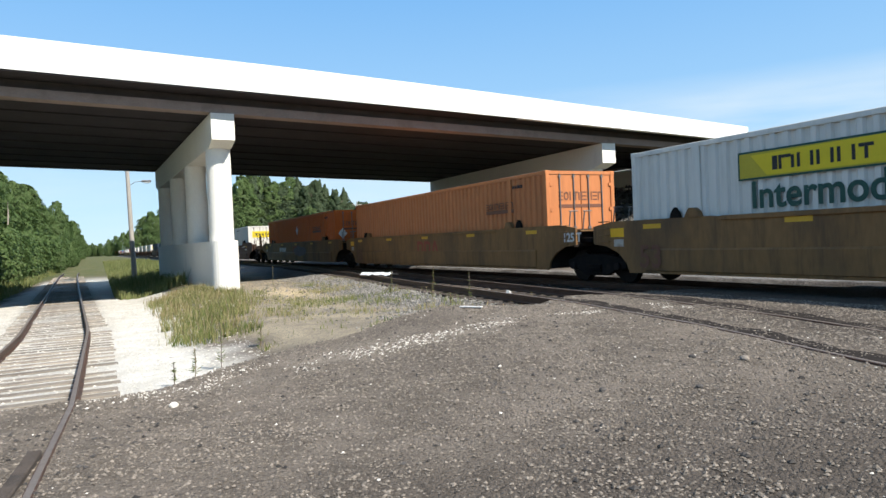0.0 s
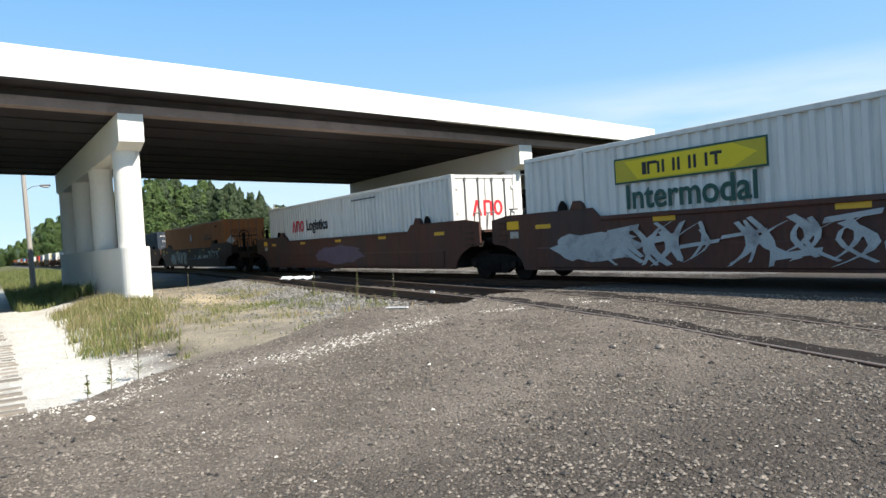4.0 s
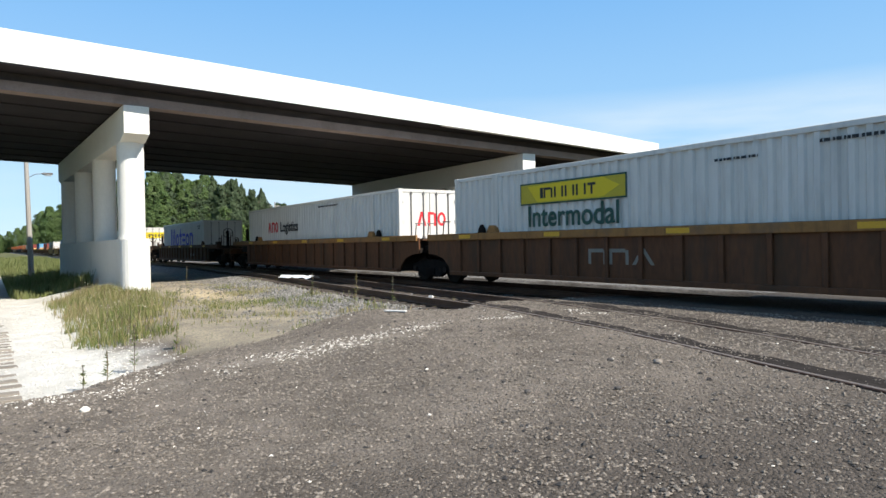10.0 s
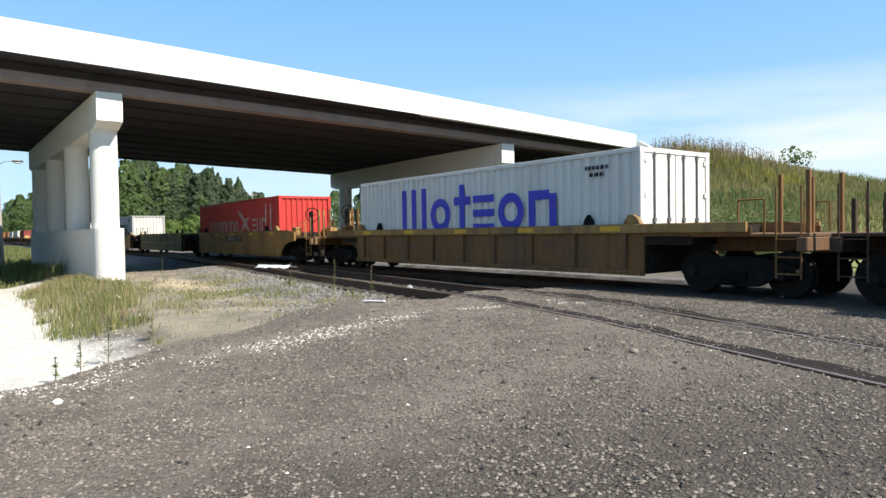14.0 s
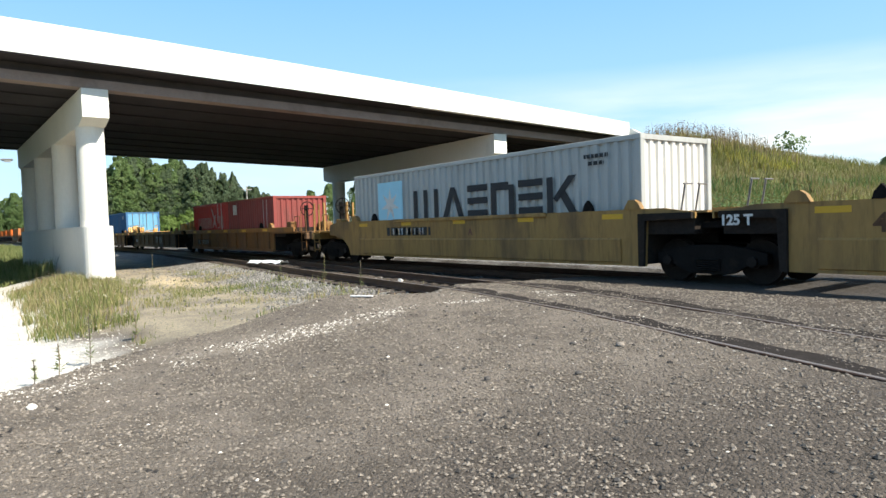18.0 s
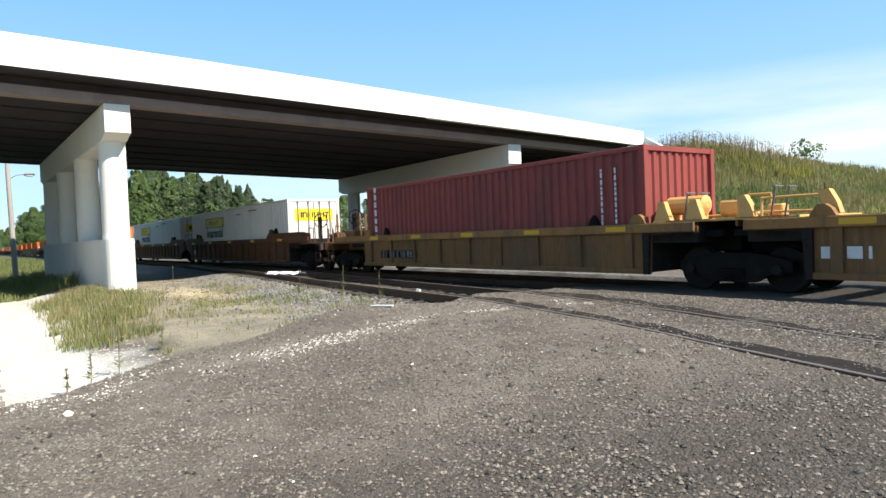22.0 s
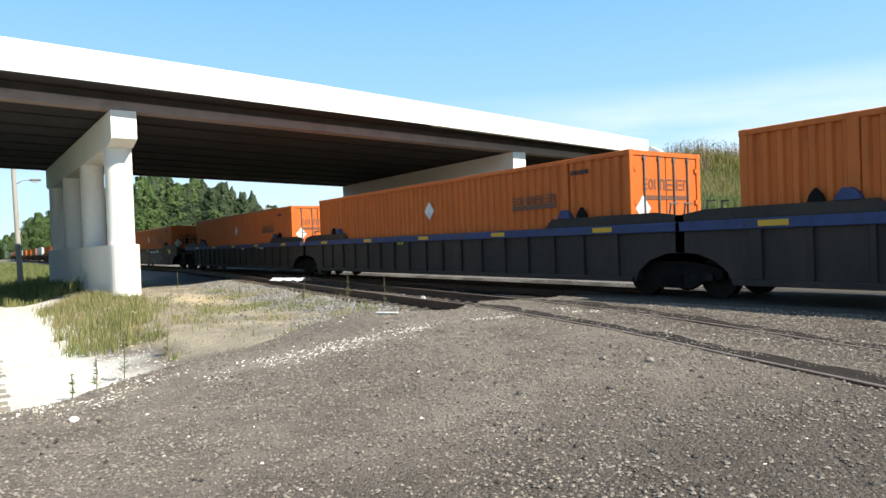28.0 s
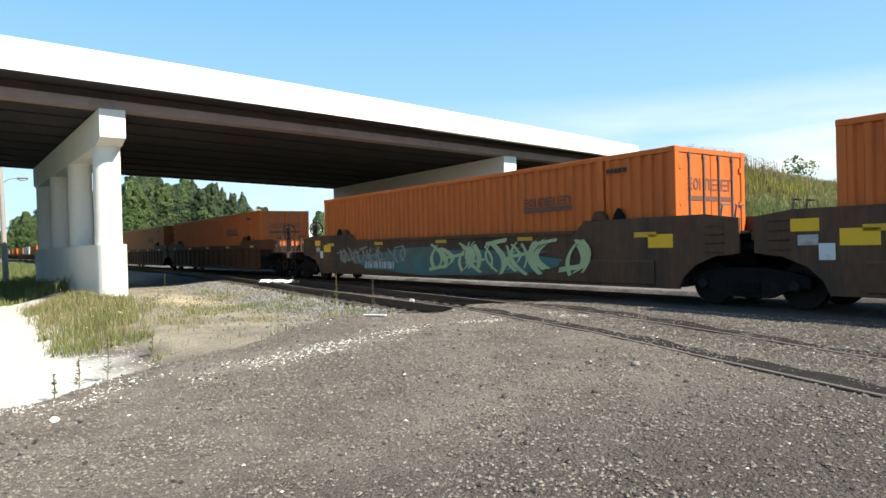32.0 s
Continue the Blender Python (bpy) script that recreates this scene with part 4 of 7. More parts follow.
def container(label, paint, L, style="corrugated", end="doors", end_paint=None, top=None):
    """A container whose middle is the origin's x; z is over the rail head."""
    ob = thing("shipping_container", label, "container", group="containers on the train")
    col = BOXES[paint]
    h = L / 2
    hi = top or CZ1

    def sh(key, make, m=col, smooth_=False):
        return cached(("box", key, m.name, L, hi), lambda: make().mesh(key[0], m, smooth_))

    if style == "corrugated":
        part("side_wall", sh(("side_wall", 0), lambda: corrugated(L - 0.30, -1.285, -1, CZ0 + 0.15, hi - 0.10)), col, ob)
        part("side_wall", sh(("side_wall", 1), lambda: corrugated(L - 0.30, 1.285, 1, CZ0 + 0.15, hi - 0.10)), col, ob)
    else:
        part("side_wall", sh(("side_wall", 2), lambda: Geo().box(-h + 0.1, h - 0.1, -1.285, -1.24, CZ0 + 0.1, hi - 0.1)), col, ob)
        part("side_wall", sh(("side_wall", 3), lambda: Geo().box(-h + 0.1, h - 0.1, 1.24, 1.285, CZ0 + 0.1, hi - 0.1)), col, ob)
        for i in range(13):
            x = -h + 0.75 + i * (L - 1.5) / 12
            part("seam_post", sh(("seam_post", 0), lambda: Geo().box(-0.03, 0.03, -1.30, -1.286, CZ0 + 0.16, hi - 0.12, 0.004)), BOXES["grey"], ob, m=pose(x, 0, 0))
    part("roof", sh(("roof", 0), lambda: Geo().box(-h + 0.05, h - 0.05, -1.26, 1.26, hi - 0.06, hi - 0.02)), TARP if style == "plate" else col, ob)
    for s in (-1, 1):
        a, b = sorted((s * 1.30, s * 1.22))
        part("top_rail", sh(("top_rail", s), lambda: Geo().box(-h + 0.12, h - 0.12, a, b, hi - 0.115, hi - 0.005, 0.01)), TARP if style == "plate" else col, ob)
        part("bottom_rail", sh(("bottom_rail", s), lambda: Geo().box(-h + 0.12, h - 0.12, a, b, CZ0 + 0.01, CZ0 + 0.16, 0.01)), col, ob)
    for sx in (-1, 1):
        for s in (-1, 1):
            a, b = sorted((s * 1.305, s * 1.16))
            part("corner_post", sh(("corner_post", s), lambda: Geo().box(-0.08, 0.08, a, b, CZ0 + 0.05, hi - 0.05, 0.012)), col, ob, m=pose(sx * (h - 0.08), 0, 0))
            for z in (CZ0, hi - 0.12):
                part("corner_casting", sh(("corner_casting", s), lambda: Geo().box(-0.09, 0.09, s * 1.235 - 0.08, s * 1.235 + 0.08, 0, 0.12, 0.012)), col, ob, m=pose(sx * (h - 0.088), 0, z))
    if L > 15:
        for sx in (-1, 1):
            part("inner_post", sh(("inner_post", 0), lambda: Geo().box(-0.10, 0.10, -1.312, -1.20, CZ0 + 0.02, hi - 0.004, 0.012)), col, ob, m=pose(sx * 6.1, 0, 0))
    # the end that leads
    ecol = BOXES[end_paint] if end_paint else col
    if end == "corrugated":
        part("end_wall", sh(("end_wall", 0), lambda: corrugated_end(h - 0.04, 1, CZ0 + 0.12, hi - 0.10), ecol), ecol, ob)
        part("end_sill", sh(("end_sill", 0), lambda: Geo().box(h - 0.1, h - 0.01, -1.16, 1.16, CZ0 + 0.01, CZ0 + 0.14)), col, ob)
        part("end_header", sh(("end_header", 0), lambda: Geo().box(h - 0.1, h - 0.01, -1.16, 1.16, hi - 0.12, hi - 0.01)), col, ob)
    else:
        for s in (-1, 1):
            a, b = sorted((s * 0.012, s * 1.155))
            d = part("door_leaf", sh(("door_leaf", s), lambda: Geo().box(h - 0.075, h - 0.03, a, b, CZ0 + 0.12, hi - 0.12, 0.01), ecol), ecol, ob)
            for k, y in enumerate((0.28, 0.80)):
                part("lock_rod", sh(("lock_rod", s, k), lambda: Geo().tube((h - 0.005, s * y, CZ0 + 0.1), (h - 0.005, s * y, hi - 0.1), 0.02, n=6).box(h - 0.03, h + 0.012, s * y - 0.05, s * y + 0.05, 1.5, 1.58).box(h - 0.03, h + 0.012, s * y - 0.04, s * y + 0.04, hi - 0.2, hi - 0.14), GALV), GALV, d)
            for z in (0.75, 1.4, 2.1, 2.85):
                part("hinge", sh(("hinge", s), lambda: Geo().box(h - 0.03, h + 0.008, s * 1.13 - 0.05, s * 1.13 + 0.05, -0.05, 0.05), ecol), ecol, d, m=pose(0, 0, z))
        part("door_sill", sh(("door_sill", 0), lambda: Geo().box(h - 0.1, h - 0.01, -1.16, 1.16, CZ0 + 0.01, CZ0 + 0.115)), col, ob)
        part("door_header", sh(("door_header", 0), lambda: Geo().box(h - 0.1, h - 0.01, -1.16, 1.16, hi - 0.115, hi - 0.01)), col, ob)
    part("end_wall", sh(("end_wall", 1), lambda: corrugated_end(-h + 0.04, -1, CZ0 + 0.1, hi - 0.08)), col, ob)
    return ob


def on_doors(L, y, z):
    return pose(L / 2 - 0.024, y, z, 90, 0, 90)


def yellow_white(L=16.15, style="corrugated", word=True, seed=1):
    c = container("white ribbed container with yellow sign panels", "white", L, style)
    x0 = -L / 2
    x = x0 + 4.85 if style == "corrugated" else x0 + 4.45
    f = part("sign_panel", cached(("jbs", 1), lambda: Geo().box(-1.80, 1.80, -0.285, 0.285, 0, 0.006).mesh("sign_panel", INK["green"])), None, c, "yellow sign panel with a dark frame", near(x, 2.57))
    part("panel_face", cached(("jbs", 2), lambda: Geo().box(-1.76, 1.76, -0.245, 0.245, 0.006, 0.009).mesh("panel_face", INK["gold"])), None, f)
    part("emblem", cached(("jbs", 3), lambda: Geo().add([(-1.5, 0.2, 0.011), (-1.15, -0.22, 0.011), (1.1, -0.22, 0.011), (1.6, 0.02, 0.011), (1.1, 0.24, 0.011)], [(0, 1, 2, 3, 4)]).mesh("emblem", INK["yellow"])), None, f)
    mark("brand_mark_block", "INHHHT", 1.95, 0.27, INK["black"], f, pose(-0.05, 0, 0.012))
    if word:
        words("Intermodal", 0.76, INK["green"], c, near(x + 0.03, 1.95), label="dark green lettering", bold=0.014, squash=0.93)
    part("small_print", cached(("jbs", 5), lambda: bars(14, 1.3, 0.06, 8).mesh("small_print", BLACK)), None, c, m=near(3.4, 2.98))
    part("small_print", cached(("jbs", 6), lambda: bars(9, 0.9, 0.05, 9).mesh("small_print", BLACK)), None, c, m=near(1.2, 2.86))
    part("door_panel", cached(("jbs", 7), lambda: Geo().box(-0.95, 0.95, -0.28, 0.28, 0, 0.004).mesh("door_panel", INK["yellow"])), None, c, "yellow sign panel on the doors", on_doors(L, 0, 2.52))
    mark("door_mark_block", "INHHHT", 1.45, 0.25, INK["black"], c, on_doors(L, 0.05, 2.52) @ pose(0, 0, 0.006))
    return c


def orange_box(paint="orange", x=4.2, plate=False, L=16.15, seed=3, bold=False):
    c = container("orange ribbed container with dark brown print", paint, L)
    mark("brand_mark_block", "ZOHNIZHZN", 1.66, 0.21, INK["brown"], c, near(x, 2.36))
    part("brand_line", cached(("org", 2), lambda: Geo().box(-0.83, 0.83, -0.06, 0.06, 0, 0.003).mesh("brand_line", INK["brown"])), None, c, m=near(x, 2.17))
    mark("door_mark_block", "ZOHNIZHZN", 1.7, 0.26, INK["brown"], c, on_doors(L, 0, 2.5))
    part("door_line", cached(("org", 4), lambda: Geo().box(-0.85, 0.85, -0.05, 0.05, 0, 0.003).mesh("door_line", INK["brown"])), None, c, m=on_doors(L, 0, 2.2))
    part("small_print", cached(("org", 5), lambda: bars(6, 0.6, 0.1, 4).mesh("small_print", BLACK)), None, c, m=near(6.6, 2.9))
    if plate:
        part("placard", cached(("org", 6), lambda: Geo().add([(0, -0.30, 0.004), (0.27, 0, 0.004), (0, 0.30, 0.004), (-0.27, 0, 0.004)], [(0, 1, 2, 3)]).mesh("placard", INK["white"])), None, c, "white diamond placard", near(0.15, 2.35))
        part("placard", cached(("org", 6), None), None, c, m=on_doors(L, -0.85, 1.95))
    return c


def name_box(label, paint, ink, n, w, h, x, z, seed, L=12.19, end="corrugated", end_paint=None, top=3.12):
    c = container(label, paint, L, end=end, end_paint=end_paint, top=top)
    mark("brand_mark_block", SHAPES[seed], w, h, INK[ink], c, near(x, z))
    part("small_print", cached(("nb", ink), lambda: bars(6, 0.7, 0.09, 3).mesh("small_print", INK["black" if ink in ("blue", "black") else "white"])), None, c, m=near(L / 2 - 1.2, 2.76))
    part("small_print", cached(("nb2", ink), lambda: bars(4, 0.45, 0.09, 6).mesh("small_print", INK["black" if ink in ("blue", "black") else "white"])), None, c, m=near(L / 2 - 1.2, 2.60))
    return c


def two_tone(L=16.15):
    """White container with red and black print."""
    c = container("white ribbed container with red and black print", "white", L)
    mark("brand_mark_block", "VNO", 1.45, 0.52, INK["red"], c, near(-4.32, 2.24))
    words("Logistics", 0.66, INK["black"], c, near(-2.25, 2.22), bold=0.018, squash=1.0)
    part("small_print", bars(16, 2.0, 0.06, 5).mesh("small_print", BLACK), None, c, m=near(2.2, 2.98))
    mark("door_mark_block", "VNO", 1.3, 0.5, INK["red"], c, on_doors(L, 0.1, 2.2))
    return c


def diamond_box(L=16.15):
    """Slate-blue container with a white word and a woven diamond."""
    c = container("slate blue ribbed container with white diamond mark", "navy", L)
    mark("brand_mark_block", "HMVV", 1.55, 0.33, WHITE, c, near(-4.33, 2.34))
    g = Geo()
    for k in range(3):
        r = 0.5 - k * 0.16
        for i in range(4):
            a, b = math.pi / 2 * i, math.pi / 2 * (i + 1)
            p, q = (r * math.cos(a), r * math.sin(a)), (r * math.cos(b), r * math.sin(b))
            o = 1 - 0.1 / r
            g.add([(p[0], p[1], 0.003), (q[0], q[1], 0.003), (q[0] * o, q[1] * o, 0.003), (p[0] * o, p[1] * o, 0.003)], [(0, 1, 2, 3)])
    part("diamond_mark", g, WHITE, c, m=near(-3.2, 2.42) @ Matrix.Scale(0.72, 4))
    part("small_print", bars(9, 1.2, 0.13, 2).mesh("small_print", WHITE), None, c, m=near(-4.7, 2.72))
    part("small_print", bars(3, 0.3, 0.12, 4).mesh("small_print", WHITE), None, c, m=near(-6.6, 2.9))
    mark("door_mark_block", "HMVV", 0.8, 0.17, WHITE, c, on_doors(L, -0.5, 2.45))
    part("door_print", bars(4, 0.6, 0.12, 7).mesh("door_print", WHITE), None, c, m=on_doors(L, 0.6, 2.65))
    for z in (0.9, 2.9):
        part("door_band", Geo().box(-1.1, 1.1, -0.04, 0.04, 0, 0.003).mesh("door_band", WHITE), None, c, m=on_doors(L, 0, z))
    part("placard", cached(("org", 6), lambda: Geo().add([(0, -0.30, 0.004), (0.27, 0, 0.004), (0, 0.30, 0.004), (-0.27, 0, 0.004)], [(0, 1, 2, 3)]).mesh("placard", INK["white"])), None, c, m=on_doors(L, 0.75, 1.9))
    return c


def star_box():
    c = name_box("pale grey container with black print and star", "grey", "black", 6, 6.85, 0.86, 1.05, 1.96, 41, end="corrugated", end_paint="white")
    part("star_field", Geo().box(-0.75, 0.75, -0.75, 0.75, 0, 0.003), INK["sky"], c, "light blue square", near(-3.75, 2.02))
    g = Geo()
    for i in range(7):
        a = 2 * math.pi * i / 7 + math.pi / 2
        b = 2 * math.pi * (i + 0.5) / 7 + math.pi / 2
        e = 2 * math.pi * (i - 0.5) / 7 + math.pi / 2
        g.add([(0, 0, 0.005), (0.2 * math.cos(e), 0.2 * math.sin(e), 0.005), (0.56 * math.cos(a), 0.56 * math.sin(a), 0.005), (0.2 * math.cos(b), 0.2 * math.sin(b), 0.005)], [(0, 1, 2, 3)])
    part("star_mark", g, WHITE, c, m=near(-3.75, 2.02))
    return c


def bird_box(L, paint="red", top=3.12):
    c = container("red ribbed container with white print and bird mark", paint, L, end="corrugated", top=top)
    mark("brand_mark_block", "HVMNHNO", L * 0.40, 0.62, INK["rose"], c, near(-L * 0.135, 1.78))
    mark("brand_mark_block", "ZHN", L * 0.16, 0.66, INK["rose"], c, near(L * 0.30, 1.82))
    k = L / 12.19
    pts = [(-1.1, 0.55), (-0.45, 0.42), (0.05, 0.08), (0.75, 0.16), (0.35, -0.1), (0.8, -0.62), (0.1, -0.35), (-0.6, -0.6), (-0.15, -0.12)]
    part("bird_mark", Geo().add([(u * k, v, 0.003) for u, v in pts], [(0, 1, 2, 3, 4, 5, 6, 7, 8)]), INK["rose"], c, m=near(0.13 * L, 2.08))
    for i, xx in enumerate((L / 2 - 1.0, L / 2 - 1.6)):
        part("number_marking", cached(("hb", i), lambda: Geo().box(-0.05, 0.05, -0.9 + i * 0.5, 0.3, 0, 0.003).box(-0.05, 0.05, 0.36, 0.5, 0, 0.003).mesh("number_marking", WHITE)), None, c, m=near(xx, 2.3))
    return c


def plain_red(L, paint="maroon", label="weathered maroon ribbed container with corrugated end", top=3.12):
    c = container(label, paint, L, end="corrugated", top=top)
    for i, xx in enumerate((L / 2 - 0.8, L / 2 - 1.2)):
        part("number_marking", cached(("pr", i), lambda: bars(11, 1.3, 0.055, i).mesh("number_marking", WHITE)), None, c, m=near(xx, 2.05) @ pose(0, 0, 0, 0, 0, -90))
    return c


# ---- well cars ----
def truck_mesh():
    g = Geo()
    for s in (-1, 1):
        y = s * 1.02
        prof = [(-1.15, 0.62), (-0.85, 0.70), (-0.35, 0.78), (0.35, 0.78), (0.85, 0.70), (1.15, 0.62), (1.15, 0.42), (0.80, 0.40), (0.42, 0.22), (-0.42, 0.22), (-0.80, 0.40), (-1.15, 0.42)]
        g.prism_y(prof, y - 0.09, y + 0.09)
    g.box(-0.22, 0.22, -1.0, 1.0, 0.45, 0.75)
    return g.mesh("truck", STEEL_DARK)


def wheel_mesh():
    g = Geo()
    for s in (-1, 1):
        y = s * 0.75
        g.tube((0, y - 0.07, 0), (0, y + 0.07, 0), 0.42, n=24)
        g.tube((0, y - s * 0.05, 0), (0, y - s * 0.075, 0), 0.455, n=24)
        g.tube((0, y + s * 0.07, 0), (0, y + s * 0.30, 0), 0.13, 0.11, n=10)
    g.tube((0, -0.7, 0), (0, 0.7, 0), 0.09, n=10)
    return g.mesh("wheelset", WHEEL)


def spring_mesh():
    """Coil springs standing close together, one ridged block."""
    prof = []
    for i in range(6):
        z = 0.27 + i * 0.04
        prof += [(0.08, z), (0.055, z + 0.02)]
    prof = prof + [(-y, z) for y, z in prof[::-1]]
    return Geo().prism_x(prof, -0.25, 0.25).mesh("spring_nest", STEEL_DARK)


def add_truck(car, x):
    t = part("truck", cached("truck", truck_mesh), None, car, "grimy cast steel truck", pose(x, 0, 0))
    for dx in (-0.89, 0.89):
        part("wheelset", cached("wheel", wheel_mesh), None, t, m=pose(dx, 0, 0.455))
    for s in (-1, 1):
        part("spring_nest", cached("spring", spring_mesh), None, t, m=pose(0, s * 1.10, 0.02))
        for dx in (-0.89, 0.89):
            part("bearing_cap", cached("bcap", lambda: Geo().tube((0, -0.05, 0), (0, 0.05, 0), 0.10, n=10).mesh("bearing_cap", WHEEL)), None, t, m=pose(dx, s * 1.14, 0.47))


def joint_fittings(car, x0):
    """Brake gear and container stops that stand on the deck between two short wells."""
    T = PAINT["fitting"]

    def put(name, key, make, x, y=0.0, z=1.46):
        part(name, cached(("fit", key), lambda: make().mesh(name, T)), None, car, m=pose(x, y, z))

    put("deck_plate", 1, lambda: Geo().box(-1.5, 1.5, -1.3, 1.3, -0.05, 0.0, 0.01), x0 + 0.75)
    put("air_reservoir", 2, lambda: Geo().tube((-0.42, 0, 0.3), (0.42, 0, 0.3), 0.2, n=12).tube((-0.47, 0, 0.3), (-0.42, 0, 0.3), 0.08, 0.2, n=12).tube((0.42, 0, 0.3), (0.47, 0, 0.3), 0.2, 0.08, n=12).box(-0.35, -0.28, -0.18, 0.18, 0, 0.2).box(0.28, 0.35, -0.18, 0.18, 0, 0.2), x0 - 0.25, -0.75)
    put("container_stop", 3, lambda: Geo().prism_y([(-0.2, 0), (0.2, 0), (0.12, 0.22), (0.06, 0.4), (-0.08, 0.4), (-0.14, 0.16)], -0.07, 0.07), x0 - 0.55, -1.18)
    put("container_stop", 3, None, x0 + 0.2, -1.18)
    put("container_stop", 4, lambda: Geo().prism_y([(-0.12, 0), (0.2, 0), (0.14, 0.2), (0.02, 0.42), (-0.16, 0.4), (-0.1, 0.2)], -0.08, 0.08), x0 + 1.25, -1.15)
    put("container_stop", 4, None, x0 + 2.75, -1.15)
    put("valve_box", 5, lambda: Geo().box(-0.25, 0.25, -0.18, 0.18, 0.05, 0.36, 0.04).box(-0.1, 0.1, -0.1, 0.1, 0, 0.06), x0 + 0.65, -0.5)
    put("valve_box", 6, lambda: Geo().box(-0.16, 0.16, -0.14, 0.14, 0.0, 0.26, 0.03), x0 + 1.0, 0.5)
    put("grab_rail", 7, lambda: Geo().path([(0, 0, 0), (0, 0, 0.34), (1.1, 0, 0.34), (1.1, 0, 0)], 0.025, 6), x0 + 1.5, -1.05)
    put("grab_rail", 8, lambda: Geo().path([(0, 0, 0), (0, 0, 0.5), (0.5, 0, 0.5), (0.5, 0, 0)], 0.02, 6), x0 + 0.25, 0.7)
    put("brake_pipe", 9, lambda: Geo().path([(-1.2, 0, 0.06), (0.2, 0, 0.06), (0.3, 0.3, 0.1), (1.4, 0.3, 0.08)], 0.03, 6), x0 + 0.6, -0.2)


def well_unit(label, style, paint, chord, half, front, rear, marks=(), top=1.60, raised=1.82, end_box=False, group="well cars of the train"):
    """One well of a car. half: half the well's inner length; front, rear: 'joint' shares a truck with the next well, 'end' has a platform and a coupler."""
    car = thing("well_car", label, "well car", group=group)
    P, C = PAINT[paint], PAINT[chord]
    # end fittings of the darker cars in dark brown, not the sides' paint
    F = PAINT["end_brown"] if paint in ("rust", "umber", "dark", "redbrown") or (paint == "brown" and chord == "brown") else P
    raised = raised if style == "smooth" or paint in ("brown", "dark") else top

    def sh(key, make, m=P):
        return cached(("well", style, half, top, raised, front, rear, key, m.name), lambda: make().mesh(key[0], m))

    e = half + 0.13
    low = 0.34
    short = half < 7 or (style == "smooth" and paint == "yellow")

    def cut(kind):
        """Lower edge of a side beside the truck: (distance past the well's end, height), outermost first."""
        if kind == "end" and style == "ribbed":
            return [(2.35, top - 0.26), (0.02, top - 0.27), (0.0, low)]
        if kind == "end":
            return [(1.72, 1.06), (1.15, 1.01), (0.62, 0.86), (0.30, 0.62), (0.16, low)]
        if short:
            return [(1.15, top - 0.22), (0.05, top - 0.25), (0.0, low)]
        if style == "ribbed":
            return [(1.25, 0.98), (0.80, 0.95), (0.40, 0.82), (0.12, 0.60), (0.0, low)]
        return [(1.25, 1.06), (0.75, 1.00), (0.32, 0.82), (0.06, 0.58), (-0.04, low)]

    f_out, r_out = cut(front)[0][0], cut(rear)[0][0]
    outline = [(-e - d, z) for d, z in cut(rear)] + [(e + d, z) for d, z in cut(front)[::-1]] + [(e + f_out, raised - 0.1), (e + f_out - 0.7, raised), (e - 2.5, raised), (e - 2.75, top), (-e + 2.75, top), (-e + 2.5, raised), (-e - r_out + 0.7, raised), (-e - r_out, raised - 0.1)]
    for s in (-1, 1):
        a, b = sorted((s * 1.40, s * 1.34))
        side = part("well_side", sh(("well_side", s), lambda: Geo().prism_y(outline, a, b)), P, car)
        c0, c1 = sorted((s * 1.475, s * 1.402))
        if style == "ribbed":
            part("top_chord", sh(("top_chord", s), lambda: Geo().box(-e - r_out + 0.05, e + f_out - 0.05, c0, c1, top - 0.20, top - 0.006, 0.012), C), C, side)
            part("bottom_chord", sh(("bottom_chord", s), lambda: Geo().box(-e + 0.02, e - 0.02, c0, c1, low + 0.005, low + 0.12, 0.012)), P, side)
            n = 17 if half > 7 else 9
            for i in range(n):
                x = -e + 0.5 + i * (2 * e - 1.0) / (n - 1)
                wide = 0.10 if (i % 4 == 0) else 0.05
                part("rib", sh(("rib", s, wide), lambda: Geo().box(-wide, wide, c0, c1, low + 0.122, top - 0.205, 0.008)), P, side, m=pose(x, 0, 0))
        else:
            part("top_chord", sh(("top_chord", s), lambda: Geo().box(-e + 2.8, e - 2.8, c0 + (0.03 if s < 0 else 0), c1 - (0 if s < 0 else 0.03), top - 0.09, top + 0.012, 0.012), C), C, side)
            part("fold", sh(("fold", s), lambda: Geo().prism_x([(s * 1.402, 0.40), (s * 1.402, 0.93), (s * 1.44, 0.89), (s * 1.43, 0.42)], -e + 0.6, e - 0.6)), P, side)
    for sx in (-1, 1):
        # bulkhead and bolster near black instead of the car's paint, keeping the gap dark
        part("bulkhead", sh(("bulkhead", sx), lambda: Geo().box(sx * e + (-0.06 if sx > 0 else 0), sx * e + (0 if sx > 0 else 0.06), -1.33, 1.33, 0.38, top - 0.1), PAINT["near_black"]), P, car)
        part("bolster", sh(("bolster", sx), lambda: Geo().box(min(sx * e, sx * (e + 1.1)) + (0.01 if sx > 0 else 0), max(sx * e, sx * (e + 1.1)) - (0 if sx > 0 else 0.01), -1.33, 1.33, 1.0, 1.40), PAINT["near_black"]), P, car)
    for x in np.linspace(-half + 0.6, half - 0.6, 5):
        part("floor_beam", sh(("floor_beam", 0), lambda: Geo().box(-0.2, 0.2, -1.335, 1.335, 0.335, 0.358)), STEEL_DARK, car, m=pose(x, 0, 0))
